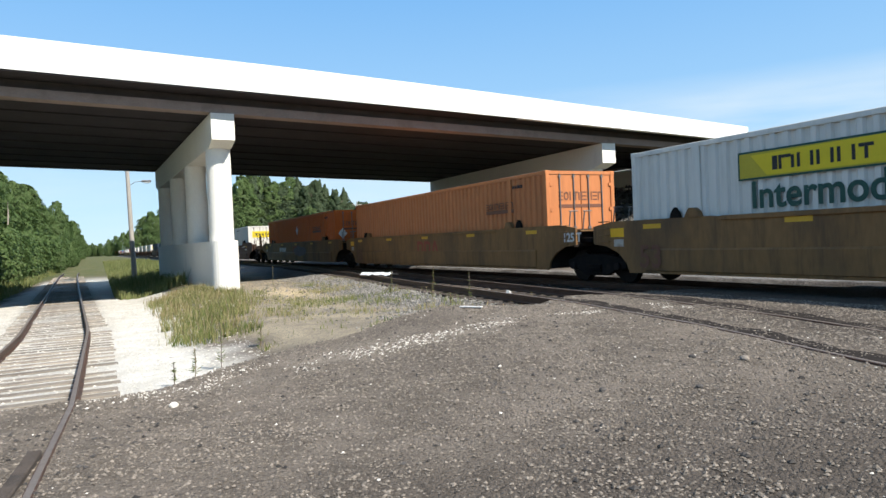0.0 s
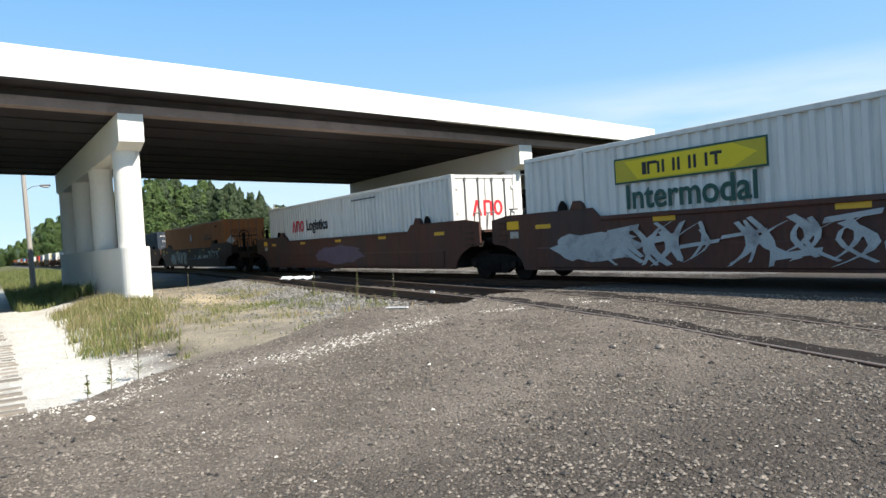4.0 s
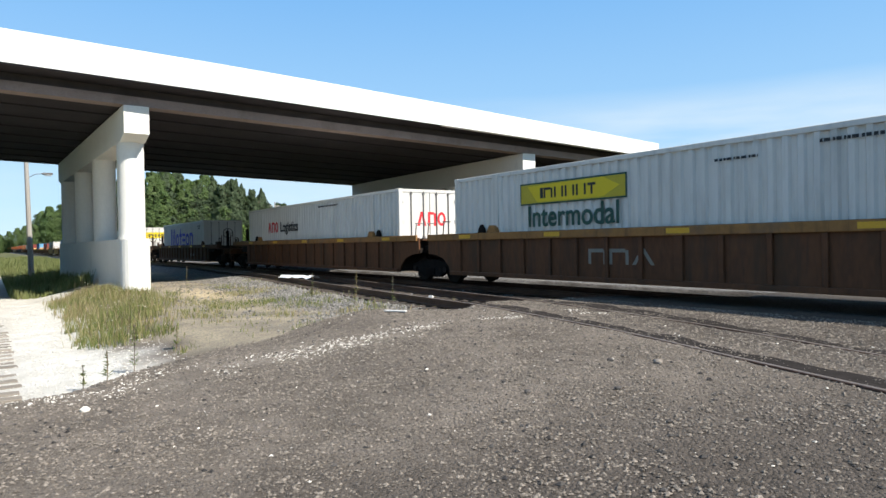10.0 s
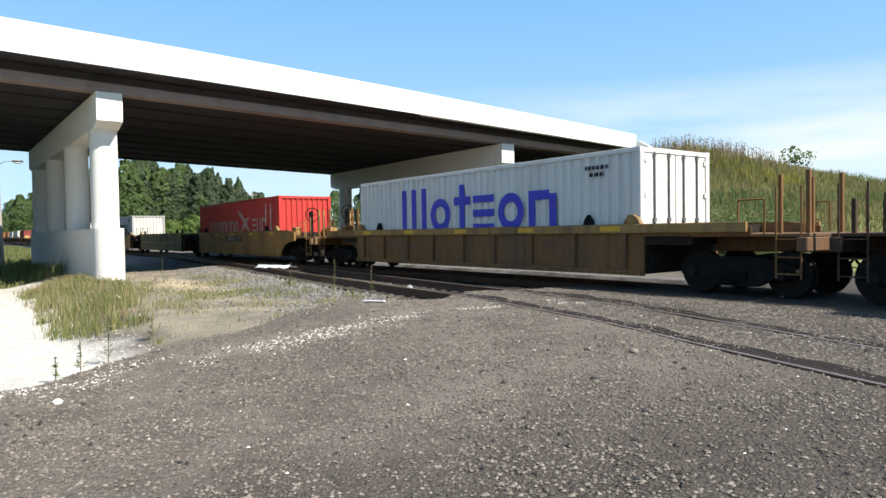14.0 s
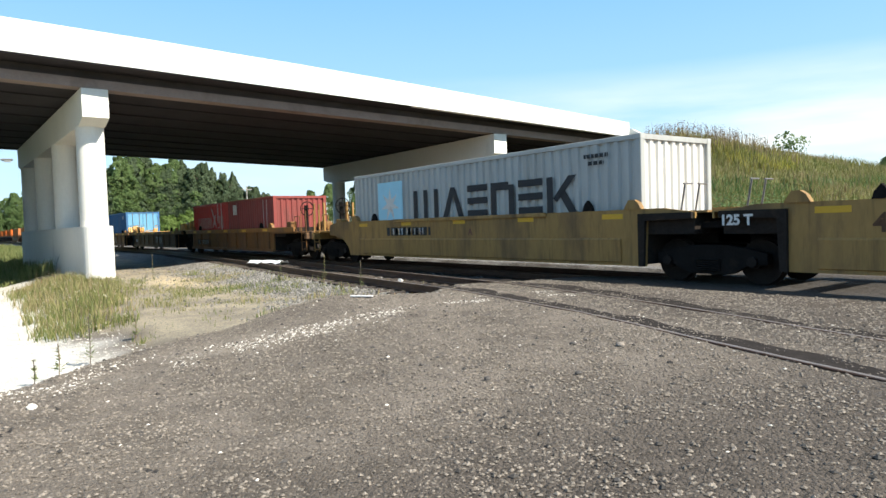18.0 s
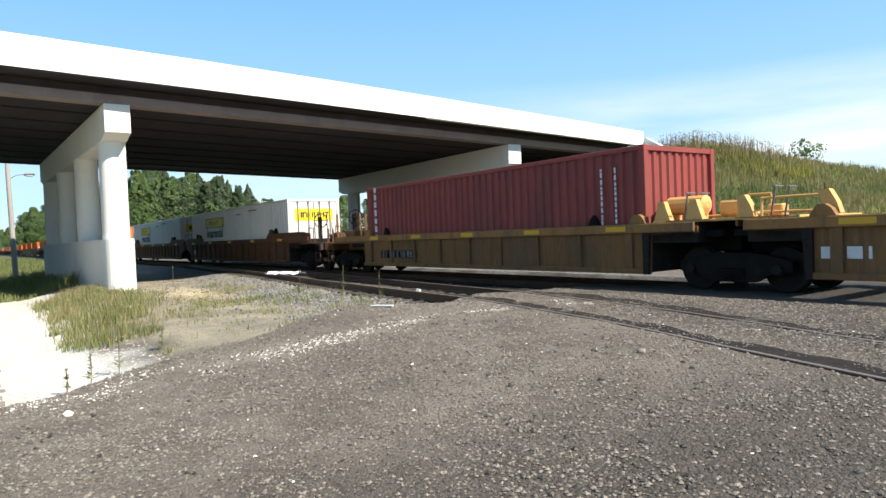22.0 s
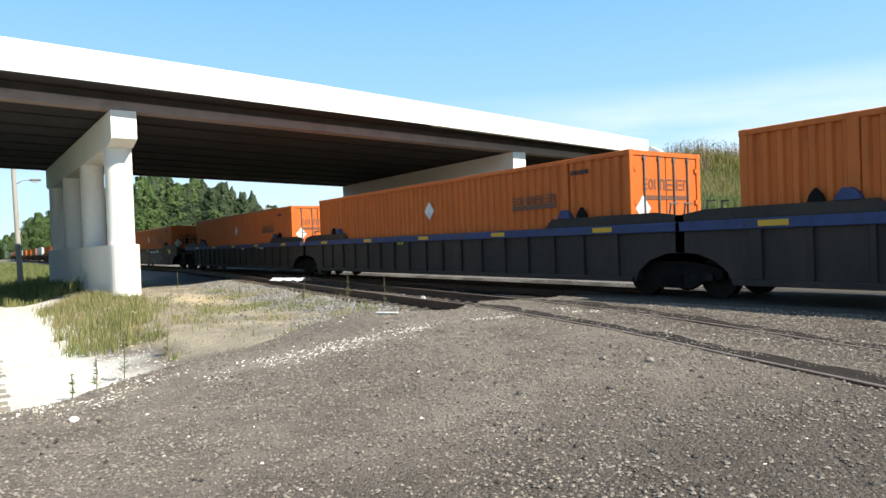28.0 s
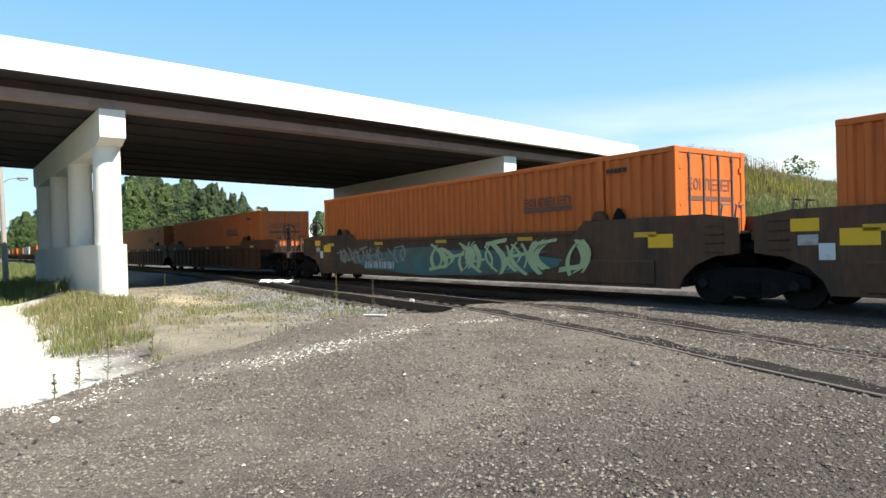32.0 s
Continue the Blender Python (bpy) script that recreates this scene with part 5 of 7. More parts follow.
    # pads and guides for the container's corners
    for sx in (-1, 1):
        for s in (-1, 1):
            part("container_guide", sh(("container_guide", s, sx), lambda: Geo().prism_y([(-0.14, 0), (0.14, 0), (0.10, 0.12), (0.0, 0.24), (-0.10, 0.12)], s * 1.36 - 0.05, s * 1.36 + 0.05), STEEL_DARK), STEEL_DARK, car, m=pose(sx * (half - 1.4), 0, raised))
    for sx, kind in ((1, front), (-1, rear)):
        if kind == "joint":
            x = sx * (half + 1.68)
            if sx < 0:
                add_truck(car, x)
            part("joint_arm", cached(("joint", sx, P.name), lambda: Geo().box(-0.75, 0.75, -0.45, 0.45, 0.78, 1.18, 0.04).box(-0.5, 0.5, -1.1, 1.1, 1.10, 1.24, 0.02).mesh("joint_arm", STEEL_DARK)), None, car, m=pose(sx * (half + 1.15), 0, 0))
            part("walk_grating", cached(("grating", P.name), lambda: Geo().box(-0.5, 0.5, -1.3, 1.3, 1.42, 1.46).box(-0.5, -0.46, -1.3, 1.3, 1.3, 1.42).mesh("walk_grating", P)), None, car, m=pose(sx * (half + 0.98), 0, 0))
            for y in (-1.2, -0.7):
                part("lever", cached("lever", lambda: Geo().tube((0, 0, 0), (0.1, 0, 0.55), 0.02, n=5).tube((0.1, -0.05, 0.55), (0.1, 0.25, 0.55), 0.018, n=5).mesh("lever", GALV)), None, car, m=pose(sx * (half + 0.85), y, 1.45))
        else:
            add_truck(car, sx * (half + 2.0))
            k = (sx, F.name)
            part("platform", cached(("platform", *k), lambda: Geo().box(min(0, sx * 2.3), max(0, sx * 2.3), -0.42, 0.42, 0.86, 1.15, 0.03).box(min(0, sx * 2.35), max(0, sx * 2.35), -1.3, 1.3, 1.16, 1.22, 0.01).box(min(sx * 2.15, sx * 2.35), max(sx * 2.15, sx * 2.35), -1.38, 1.38, 0.9, 1.16, 0.02).mesh("platform", F)), None, car, m=pose(sx * (e + 1.0), 0, 0))
            xe = sx * (e + 3.3)
            part("coupler", cached(("coupler", sx), lambda: Geo().box(min(-sx * 0.3, sx * 0.55), max(-sx * 0.3, sx * 0.55), -0.11, 0.11, 0.74, 0.98, 0.03).box(min(sx * 0.5, sx * 0.78), max(sx * 0.5, sx * 0.78), -0.17, 0.17, 0.66, 1.04, 0.04).mesh("coupler", STEEL_DARK)), None, car, m=pose(xe, 0, 0))
            part("air_hose", cached("hose", lambda: Geo().path([(0, 0.3, 0.9), (0.2 * 1, 0.32, 0.6), (0.45, 0.3, 0.5), (0.6, 0.28, 0.62)], 0.025).mesh("air_hose", STEEL_DARK)), None, car, m=pose(xe, 0, 0) @ Matrix.Rotation(0 if sx > 0 else math.pi, 4, "Z"))
            for y in (-1.33, 1.33):
                part("ladder", cached(("ladder", F.name), lambda: Geo().tube((-0.22, 0, 0.42), (-0.22, 0, 2.05), 0.018, n=5).tube((0.22, 0, 0.42), (0.22, 0, 2.05), 0.018, n=5).tube((-0.22, 0, 0.5), (0.22, 0, 0.5), 0.014, n=5).tube((-0.22, 0, 0.8), (0.22, 0, 0.8), 0.014, n=5).tube((-0.22, 0, 1.12), (0.22, 0, 1.12), 0.014, n=5).mesh("ladder", F)), None, car, m=pose(xe - sx * 0.3, y, 0))
                part("handrail", cached(("handrail", sx, F.name), lambda: Geo().path([(0, 0, 1.2), (0, 0, 1.85), (-sx * 0.5, 0, 1.85), (-sx * 0.5, 0, 1.2)], 0.018, 5).mesh("handrail", F)), None, car, m=pose(xe - sx * 0.75, y * 0.97, 0))
            for y in (-0.9, -0.3, 0.4, 1.0):
                part("stanchion", cached(("stanchion", short, F.name), lambda: Geo().box(-0.035, 0.035, -0.035, 0.035, 1.2, 2.35 if short or style == "ribbed" and half < 8 else 1.8, 0.006).mesh("stanchion", F)), None, car, m=pose(xe - sx * (0.15 if y in (-0.9, 0.4) else 0.95), y, 0))
            if sx < 0 or end_box or not short:
                w = part("hand_brake", cached("brake", brake_mesh), None, car, "spoked hand brake wheel on its stand", pose(xe - sx * 1.3, -0.72, 1.22))
                part("air_reservoir", cached(("tank", F.name), lambda: Geo().tube((-0.42, 0, 0), (0.42, 0, 0), 0.19, n=12).tube((-0.46, 0, 0), (-0.42, 0, 0), 0.08, 0.19, n=12).tube((0.42, 0, 0), (0.46, 0, 0), 0.19, 0.08, n=12).mesh("air_reservoir", F)), None, car, m=pose(xe - sx * 1.55, 0.25, 1.45))
                part("valve_box", cached(("valve", F.name), lambda: Geo().box(-0.22, 0.22, -0.15, 0.15, -0.2, 0.2, 0.03).mesh("valve_box", F)), None, car, m=pose(xe - sx * 2.0, -1.1, 1.45))
    # black grease thrown up on the short cars' end plates
    for sx, kind in ((1, front), (-1, rear)):
        if short and kind == "joint":
            rim = top - 0.205 if style == "ribbed" else top - 0.1
            shape = [(1.12, top - 0.22), (0.05, top - 0.25), (0.0, low), (-0.12, low), (-0.12, rim), (1.12, rim)]
            part("end_plate", sh(("end_plate", sx), lambda: Geo().prism_y([(sx * (e + d), z) for d, z in shape], -1.482, -1.402), PAINT["near_black"]), None, car, "black greasy end plate")
    if style == "smooth" and not short:
        for sx in (-1, 1):
            for k in range(4):
                part("rung", cached(("rung", P.name), lambda: Geo().path([(-0.17, 0, 0), (-0.17, -0.07, 0), (0.17, -0.07, 0), (0.17, 0, 0)], 0.014, 5).mesh("rung", F)), None, car, m=pose(sx * (e + 0.78), -1.402, 1.08 + 0.17 * k if sx > 0 else 1.12 + 0.17 * k))
        part("warning_plate", cached("plate_y", lambda: Geo().box(-0.24, 0.24, -0.11, 0.11, 0, 0.005).mesh("warning_plate", INK["signal"])), None, car, "small yellow plate", near(-e - 0.35, raised - 0.28, -1.402))
        part("data_plate", cached("plate_w", lambda: Geo().box(-0.17, 0.17, -0.09, 0.09, 0, 0.005).mesh("data_plate", INK["chalk"])), None, car, "small pale plate", near(-e - 0.30, raised - 0.54, -1.402))
    # latch brackets along the top of the sides
    for x in ([-half + 0.15, half - 0.15] if short else [-6.15, 6.15]):
        part("latch_bracket", cached(("latch", C.name), lambda: Geo().prism_y([(-0.22, 0), (0.22, 0), (0.15, 0.13), (0.05, 0.2), (-0.09, 0.2), (-0.16, 0.1)], -1.44, -1.31).mesh("latch_bracket", C)), None, car, m=pose(x, 0, raised))
    if style == "ribbed" and half < 7 and front == "joint":
        joint_fittings(car, half + 0.9)
    # reflectors, and the markings asked for
    for x in np.linspace(-half + 0.7, half - 0.7, 5):
        part("reflector", cached("reflector", lambda: Geo().box(-0.28, 0.28, -0.055, 0.055, 0, 0.004).mesh("reflector", YELLOW)), None, car, m=near(x, top - 0.14 if style == "smooth" else top - 0.1, -1.402 if style == "smooth" else -1.476))
    for mk in marks:
        kind, x, z = mk[0], mk[1], mk[2]
        y = -1.402 if style == "ribbed" or z > 0.95 else -1.447
        if short and abs(x) > e - 0.6:
            y = -1.483
        if kind == "word":
            words(mk[3], mk[4], INK[mk[5]], car, near(x, z, y - 0.0045), bold=0.01)
        elif kind == "bars":
            part("number_marking", bars(mk[3], mk[4], mk[5], 7).mesh("number_marking", INK[mk[6]]), None, car, m=near(x, z, y))
        elif kind == "glyph":
            mark("brand_mark_block", SHAPES[mk[7]], mk[4], mk[5], INK[mk[6]], car, near(x, z, y - 0.0045))
        elif kind == "spray":
            part("graffiti", scrawl(mk[3], mk[4], mk[7], mk[6]).mesh("graffiti", INK[mk[5]]), None, car, "sprayed graffiti", m=near(x, z, -1.450))
        elif kind == "patch":
            part("paint_patch", blob(mk[3], mk[4], mk[6]).mesh("paint_patch", INK[mk[5]]), None, car, "sprayed paint patch", m=near(x, z, -1.4485))
        elif kind == "panel":
            part("panel", Geo().box(-mk[3] / 2, mk[3] / 2, -mk[4] / 2, mk[4] / 2, 0, 0.004).mesh("panel", PAINT[mk[5]] if mk[5] in PAINT else INK[mk[5]]), None, car, m=near(x, z, y))
    return car


def brake_mesh():
    g = Geo().box(-0.05, 0.05, -0.08, 0.08, 0, 1.1, 0.01)
    n, r = 16, 0.30
    ring = [(0.10, r * math.cos(2 * math.pi * i / n), 0.95 + r * math.sin(2 * math.pi * i / n)) for i in range(n + 1)]
    g.path(ring, 0.022, 5)
    for i in range(0, n, 4):
        g.tube((0.10, 0, 0.95), ring[i], 0.016, n=5)
    g.tube((0.0, 0, 0.95), (0.14, 0, 0.95), 0.05, n=8)
    return g.mesh("hand_brake", STEEL_DARK)


def roll(ob, front_at_16, length):
    """Remember a thing of the train by where its front stands at 16 s."""
    MOVERS.append((ob, front_at_16 - length / 2))
    ob.matrix_basis = pose(front_at_16 - length / 2, TRACK_Y, RAIL_Z)


def train():
    B, S = 8.075, 6.095
    W53 = "smooth-sided %s well car carrying a long container"
    RIB = "ribbed %s well car with a %s top chord"

    def u53(front_at, label, style, paint, chord, f, r, box, marks=(), **kw):
        roll(well_unit(label, style, paint, chord, B, f, r, marks, **kw), front_at, 16.15)
        if box:
            roll(box, front_at, 16.15)

    def u40(front_at, label, style, paint, chord, f, r, box=None, marks=(), **kw):
        roll(well_unit(label, style, paint, chord, kw.pop("half", S), f, r, marks, **kw), front_at, 12.19)
        if box:
            roll(box, front_at, 12.19)

    m53 = (("word", -7.4, 0.72, "53", 0.75, "brown"), ("glyph", 0.3, 1.05, 3, 2.0, 0.55, "rust", 51))
    lab = W53 % "mustard yellow"
    u53(331.8, lab, "smooth", "mustard", "mustard", "joint", "joint", yellow_white(), m53, raised=1.62)
    u53(312.15, lab, "smooth", "mustard", "mustard", "joint", "joint", orange_box("orange", 5.5), m53 + (("word", 9.3, 1.25, "125 T", 0.34, "white"),), raised=1.62)
    u53(292.5, lab, "smooth", "mustard", "mustard", "joint", "end", orange_box("red_orange", 4.6, True), m53 + (("bars", -3.5, 1.12, 9, 1.9, 0.28, "white"), ("patch", 1.2, 1.0, 3.4, 0.7, "plum", 4)), raised=1.62)
    lab = W53 % "dark oxide red graffitied"
    u53(268.4, lab, "smooth", "redbrown", "redbrown", "end", "joint", yellow_white(), (("spray", -6.0, 0.98, 2.2, 0.9, "drab", 4, 2), ("patch", -1.0, 1.0, 3.2, 0.9, "teal", 21), ("spray", -1.2, 1.0, 2.8, 0.85, "smoke", 5, 22), ("bars", -3.4, 0.95, 9, 1.8, 0.24, "white"), ("word", -7.4, 0.62, "53", 0.6, "white"), ("spray", 1.9, 0.92, 2.9, 0.95, "silver", 5, 12), ("bars", 6.2, 1.45, 7, 1.4, 0.1, "white"), ("bars", 7.2, 1.2, 7, 1.0, 0.1, "white")))
    u53(248.9, lab, "smooth", "redbrown", "redbrown", "joint", "joint", yellow_white(), (("spray", 0.0, 0.92, 10.5, 0.95, "silver", 11, 3), ("patch", -5.6, 0.9, 3.2, 0.8, "silver", 9)))
    u53(229.4, lab, "smooth", "redbrown", "redbrown", "joint", "end", two_tone(), (("patch", 0.0, 0.9, 5.2, 0.8, "plum", 8),))
    lab = W53 % "rusty red-brown"
    u53(205.0, lab, "smooth", "redbrown", "redbrown", "end", "joint", orange_box("orange", 4.6, True), (("spray", -3.1, 0.95, 4.8, 0.95, "silver", 8, 4), ("bars", 2.7, 1.0, 4, 0.85, 0.24, "white"), ("word", 1.5, 1.05, "A", 0.34, "white"), ("patch", 3.4, 1.3, 2.2, 0.45, "drab", 5), ("spray", 3.4, 1.3, 2.1, 0.38, "umber", 9, 19), ("bars", 4.1, 1.0, 6, 1.2, 0.24, "white"), ("spray", 6.2, 1.15, 2.6, 0.6, "silver", 3, 9)))
    u53(185.7, lab, "smooth", "redbrown", "redbrown", "joint", "joint", diamond_box(), (("bars", -2.75, 1.13, 4, 0.9, 0.24, "white"), ("word", -3.54, 1.1, "C", 0.34, "white"), ("bars", -1.68, 1.13, 6, 0.95, 0.24, "white"), ("patch", 0.6, 0.95, 0.5, 0.5, "drab", 4), ("word", -7.3, 0.72, "53", 0.6, "white"), ("patch", 4.8, 0.95, 0.55, 0.6, "silver", 3)))
    u53(165.9, lab, "smooth", "redbrown", "redbrown", "joint", "end", diamond_box(), (("bars", -2.75, 1.13, 4, 0.9, 0.24, "white"), ("word", -3.54, 1.1, "B", 0.34, "white"), ("word", -7.3, 0.85, "53", 0.6, "white"), ("patch", 0.9, 0.95, 0.5, 0.55, "silver", 3)))
    lab = RIB % ("dark brown", "tan")
    u53(142.4, lab, "ribbed", "brown", "tan", "end", "joint", yellow_white(style="plate", word=False), (("bars", 4.2, 0.9, 5, 1.0, 0.2, "brown"),), raised=1.6)
    u53(122.6, lab, "ribbed", "brown", "tan", "joint", "joint", yellow_white(), (("glyph", -1.52, 0.95, 3, 2.0, 0.36, "drab", 51),), raised=1.6)
    u53(103.1, lab, "ribbed", "brown", "tan", "joint", "end", two_tone(), (), raised=1.6)
    lab = RIB % ("brown", "brown")
    u40(77.5, lab, "ribbed", "brown", "brown", "end", "end", name_box("white container with large blue print", "white", "blue", 6, 6.9, 1.35, 0.0, 2.03, 61, end="doors"), (("bars", 3.4, 0.8, 4, 0.8, 0.14, "silver"),), half=7.4, top=1.48, raised=1.48)
    u53(55.55, W53 % "graffitied orange-brown", "smooth", "rust", "rust", "end", "end", yellow_white(), (("spray", 0.6, 0.92, 9.4, 0.95, "smoke", 9, 5), ("bars", -4.5, 1.0, 8, 1.4, 0.24, "silver"), ("panel", 6.4, 1.3, 1.2, 0.35, "tan")))
    u40(32.1, RIB % ("faded yellow", "yellow"), "ribbed", "ochre", "yellow", "end", "end", name_box("white container with large blue print", "white", "blue", 6, 7.1, 1.35, 0.23, 2.03, 61, end="doors"), (("bars", -3.2, 0.9, 9, 2.0, 0.26, "brown"), ("word", 3.5, 0.95, "40", 0.5, "brown")), top=1.45)
    lab = "smooth-sided yellow well car with grimy lower edge"
    emp = "empty smooth-sided yellow well car"
    ym = (("bars", 0.2, 1.15, 9, 2.5, 0.26, "black"), ("bars", 0.2, 1.15, 7, 1.9, 0.2, "white"))
    u40(12.35, lab, "smooth", "yellow", "yellow", "end", "joint", bird_box(12.19), ym, top=1.53, raised=1.53, end_box=True)
    u40(-3.4, emp, "smooth", "yellow", "yellow", "joint", "joint", None, (("word", -4.6, 1.15, "40", 0.42, "umber"), ("glyph", 0.6, 1.12, 3, 1.5, 0.5, "brown", 51)), top=1.53, raised=1.53)
    u40(-19.1, lab, "smooth", "yellow", "yellow", "joint", "joint", star_box(), ym, top=1.53, raised=1.53)
    u40(-34.35, emp, "smooth", "yellow", "yellow", "joint", "joint", None, (("word", -4.6, 1.15, "40", 0.42, "umber"), ("glyph", 2.6, 1.12, 3, 1.9, 0.55, "rust", 51), ("word", -7.0, 1.25, "125 T", 0.26, "white")), top=1.53, raised=1.53)
    u40(-49.6, lab, "smooth", "yellow", "yellow", "joint", "end", star_box(), (("bars", -2.6, 1.15, 9, 2.5, 0.26, "black"), ("bars", -2.6, 1.15, 7, 1.9, 0.2, "white"), ("word", 0.5, 1.1, "A", 0.26, "brown")), top=1.53, raised=1.53)
    lab = RIB % ("weathered brown", "tan")
    emp = "empty ribbed brown well car with a tan top chord"
    rm = (("word", 2.7, 0.92, "40", 0.5, "brown"), ("bars", -3.9, 0.75, 9, 2.4, 0.28, "black"), ("bars", -3.9, 0.75, 7, 2.0, 0.2, "silver"))
    roll(well_unit(lab, "ribbed", "ochre", "tan", 6.1, "end", "joint", rm, top=1.42, end_box=True), -69.25, 12.19)
    roll(plain_red(6.06, "maroon", "maroon ribbed short container with a white square", 2.85), -69.25, 6.06)
    part("white_square", Geo().box(-0.27, 0.27, -0.25, 0.25, 0, 0.003), WHITE, MOVERS[-1][0], m=near(-2.0, 2.38))
    roll(bird_box(6.06, top=2.85), -75.38, 6.06)
    big = (("glyph", 1.5, 0.84, 3, 1.75, 0.48, "chalk", 51), ("word", -3.8, 0.86, "40", 0.55, "umber"), ("bars", -5.6, 0.8, 3, 0.8, 0.2, "white"))
    roll(well_unit(emp, "ribbed", "ochre", "tan", 6.1, "joint", "joint", big, top=1.42), -84.9, 12.19)
    roll(well_unit(lab, "ribbed", "ochre", "tan", 6.1, "joint", "joint", (("word", -5.6, 0.8, "125-T", 0.3, "white"), ("word", -3.8, 0.86, "40", 0.5, "umber"), ("glyph", 1.55, 0.86, 3, 1.75, 0.46, "chalk", 51), ("panel", 5.1, 0.85, 0.6, 0.5, "tan")), top=1.42), -100.5, 12.19)
    sea = name_box("blue ribbed container with white and red print", "blue", "white", 5, 2.2, 0.72, -3.68, 2.5, 81, end="doors", end_paint="sea")
    mark("red_mark_block", "XX", 0.85, 0.45, INK["red"], sea, near(-5.45, 2.46))
    roll(sea, -100.5, 12.19)
    roll(well_unit(emp, "ribbed", "ochre", "tan", 6.1, "joint", "joint", big, top=1.42), -116.2, 12.19)
    roll(well_unit(lab, "ribbed", "ochre", "tan", 6.1, "joint", "end", rm, top=1.42), -131.9, 12.19)
    mar = plain_red(12.19)
    part("number_marking", bars(9, 1.8, 0.16, 5).mesh("number_marking", WHITE), None, mar, m=near(-5.5, 2.2) @ pose(0, 0, 0, 0, 0, -90))
    roll(mar, -131.9, 12.19)
    lab = RIB % ("rusty brown", "brown")
    p125 = (("panel", 7.3, 0.95, 1.1, 0.95, "umber"), ("bars", 7.3, 1.15, 4, 0.8, 0.12, "white"), ("bars", 7.3, 0.75, 6, 0.8, 0.05, "white"), ("panel", -7.3, 0.95, 1.2, 0.95, "umber"), ("word", -7.3, 0.82, "125T", 0.34, "chalk"))
    u53(-151.55, lab, "ribbed", "brown", "brown", "end", "joint", yellow_white(), p125, top=1.5, raised=1.72)
    u53(-170.85, lab, "ribbed", "brown", "brown", "joint", "joint", yellow_white(), p125, top=1.5, raised=1.72)
    u53(-190.1, lab, "ribbed", "brown", "brown", "joint", "end", orange_box("orange", 5.04), p125, top=1.5, raised=1.72)
    u53(-213.2, W53 % "graffitied rust-brown", "smooth", "rust", "rust", "end", "end", orange_box("orange", 5.0), (("patch", -2.2, 0.9, 2.0, 1.0, "smoke", 2), ("patch", 0.6, 0.95, 2.6, 1.0, "smoke", 7), ("patch", 3.4, 1.0, 2.2, 1.0, "smoke", 9), ("spray", 0.6, 0.95, 7.0, 0.7, "smoke", 7, 23), ("bars", -4.6, 1.1, 9, 2.0, 0.24, "silver"), ("patch", -6.8, 0.95, 0.9, 0.9, "silver", 4)))
    lab = RIB % ("sooty", "navy blue")
    u53(-236.7, lab, "ribbed", "dark", "blue", "end", "joint", orange_box("red_orange", 4.97))
    u53(-255.4, lab, "ribbed", "dark", "blue", "joint", "joint", orange_box("red_orange", 4.97, True), (("glyph", -1.5, 1.42, 2, 0.4, 0.2, "gold", 3),))
    u53(-274.6, lab, "ribbed", "dark", "blue", "joint", "end", orange_box("red_orange", 4.97, True), (("panel", 4.0, 1.4, 1.0, 0.16, "silver"), ("patch", 1.5, 1.4, 0.6, 0.16, "silver", 2)))
    lab = W53 % "graffitied dark brown"
    yl = (("panel", 7.75, 1.32, 0.6, 0.28, "signal"), ("panel", -7.7, 1.32, 0.6, 0.28, "signal"), ("panel", -8.2, 1.08, 0.26, 0.28, "white"))
    u53(-297.7, lab, "smooth", "umber", "brown", "end", "joint", orange_box("red_orange", 4.4, True), (("patch", -1.8, 0.9, 5.0, 0.9, "mud", 3), ("patch", 3.2, 0.92, 5.4, 0.9, "mud", 8), ("spray", 0.6, 0.9, 11.0, 0.8, "umber", 15, 33), ("bars", 2.6, 1.3, 9, 3.2, 0.2, "white"), ("word", -7.1, 0.72, "53", 0.6, "mud"), ("bars", -8.1, 1.38, 5, 1.0, 0.2, "white")) + yl)
    u53(-316.75, lab, "smooth", "umber", "brown", "joint", "joint", orange_box("red_orange", 4.4), (("patch", -4.3, 0.92, 5.6, 1.05, "drab", 4), ("patch", 0.2, 0.92, 6.0, 1.1, "drab", 7), ("patch", 4.5, 0.92, 5.4, 1.05, "drab", 12), ("spray", 0.0, 0.92, 12.6, 0.7, "mud", 13, 34), ("panel", 0.1, 1.03, 2.5, 0.7, "tan"), ("glyph", 0.1, 1.03, 3, 1.9, 0.52, "rust", 51)) + yl)
    u53(-335.95, lab, "smooth", "umber", "brown", "joint", "end", orange_box("red_orange", 4.4), (("patch", 0.0, 0.85, 12.0, 0.9, "teal", 4), ("spray", -4.4, 1.05, 4.8, 0.62, "drab", 8, 35), ("spray", 2.6, 0.98, 6.4, 0.92, "lime", 7, 36), ("bars", -3.6, 0.72, 9, 2.0, 0.24, "silver")) + yl)
    # the rest of the train, coming from far off
    far = [("red_orange", "brown"), ("orange", "brown"), ("red_orange", "brown"), ("white", "redbrown"), ("orange", "redbrown"), ("red_orange", "redbrown"), ("red_orange", "rust"), ("white", "rust"), ("orange", "rust"), ("red_orange", "brown"), ("red_orange", "brown"), ("grey", "brown")]
    at = -359.3
    for i, (box, paint) in enumerate(far):
        f, r = ("end", "joint") if i % 3 == 0 else (("joint", "joint") if i % 3 == 1 else ("joint", "end"))
        c = orange_box(box, 4.0) if "orange" in box else container("white ribbed container far down the train", box, 16.15)
        u53(at, RIB % (paint if paint != "redbrown" else "oxide red", "brown"), "ribbed", paint, "brown", f, r, c)
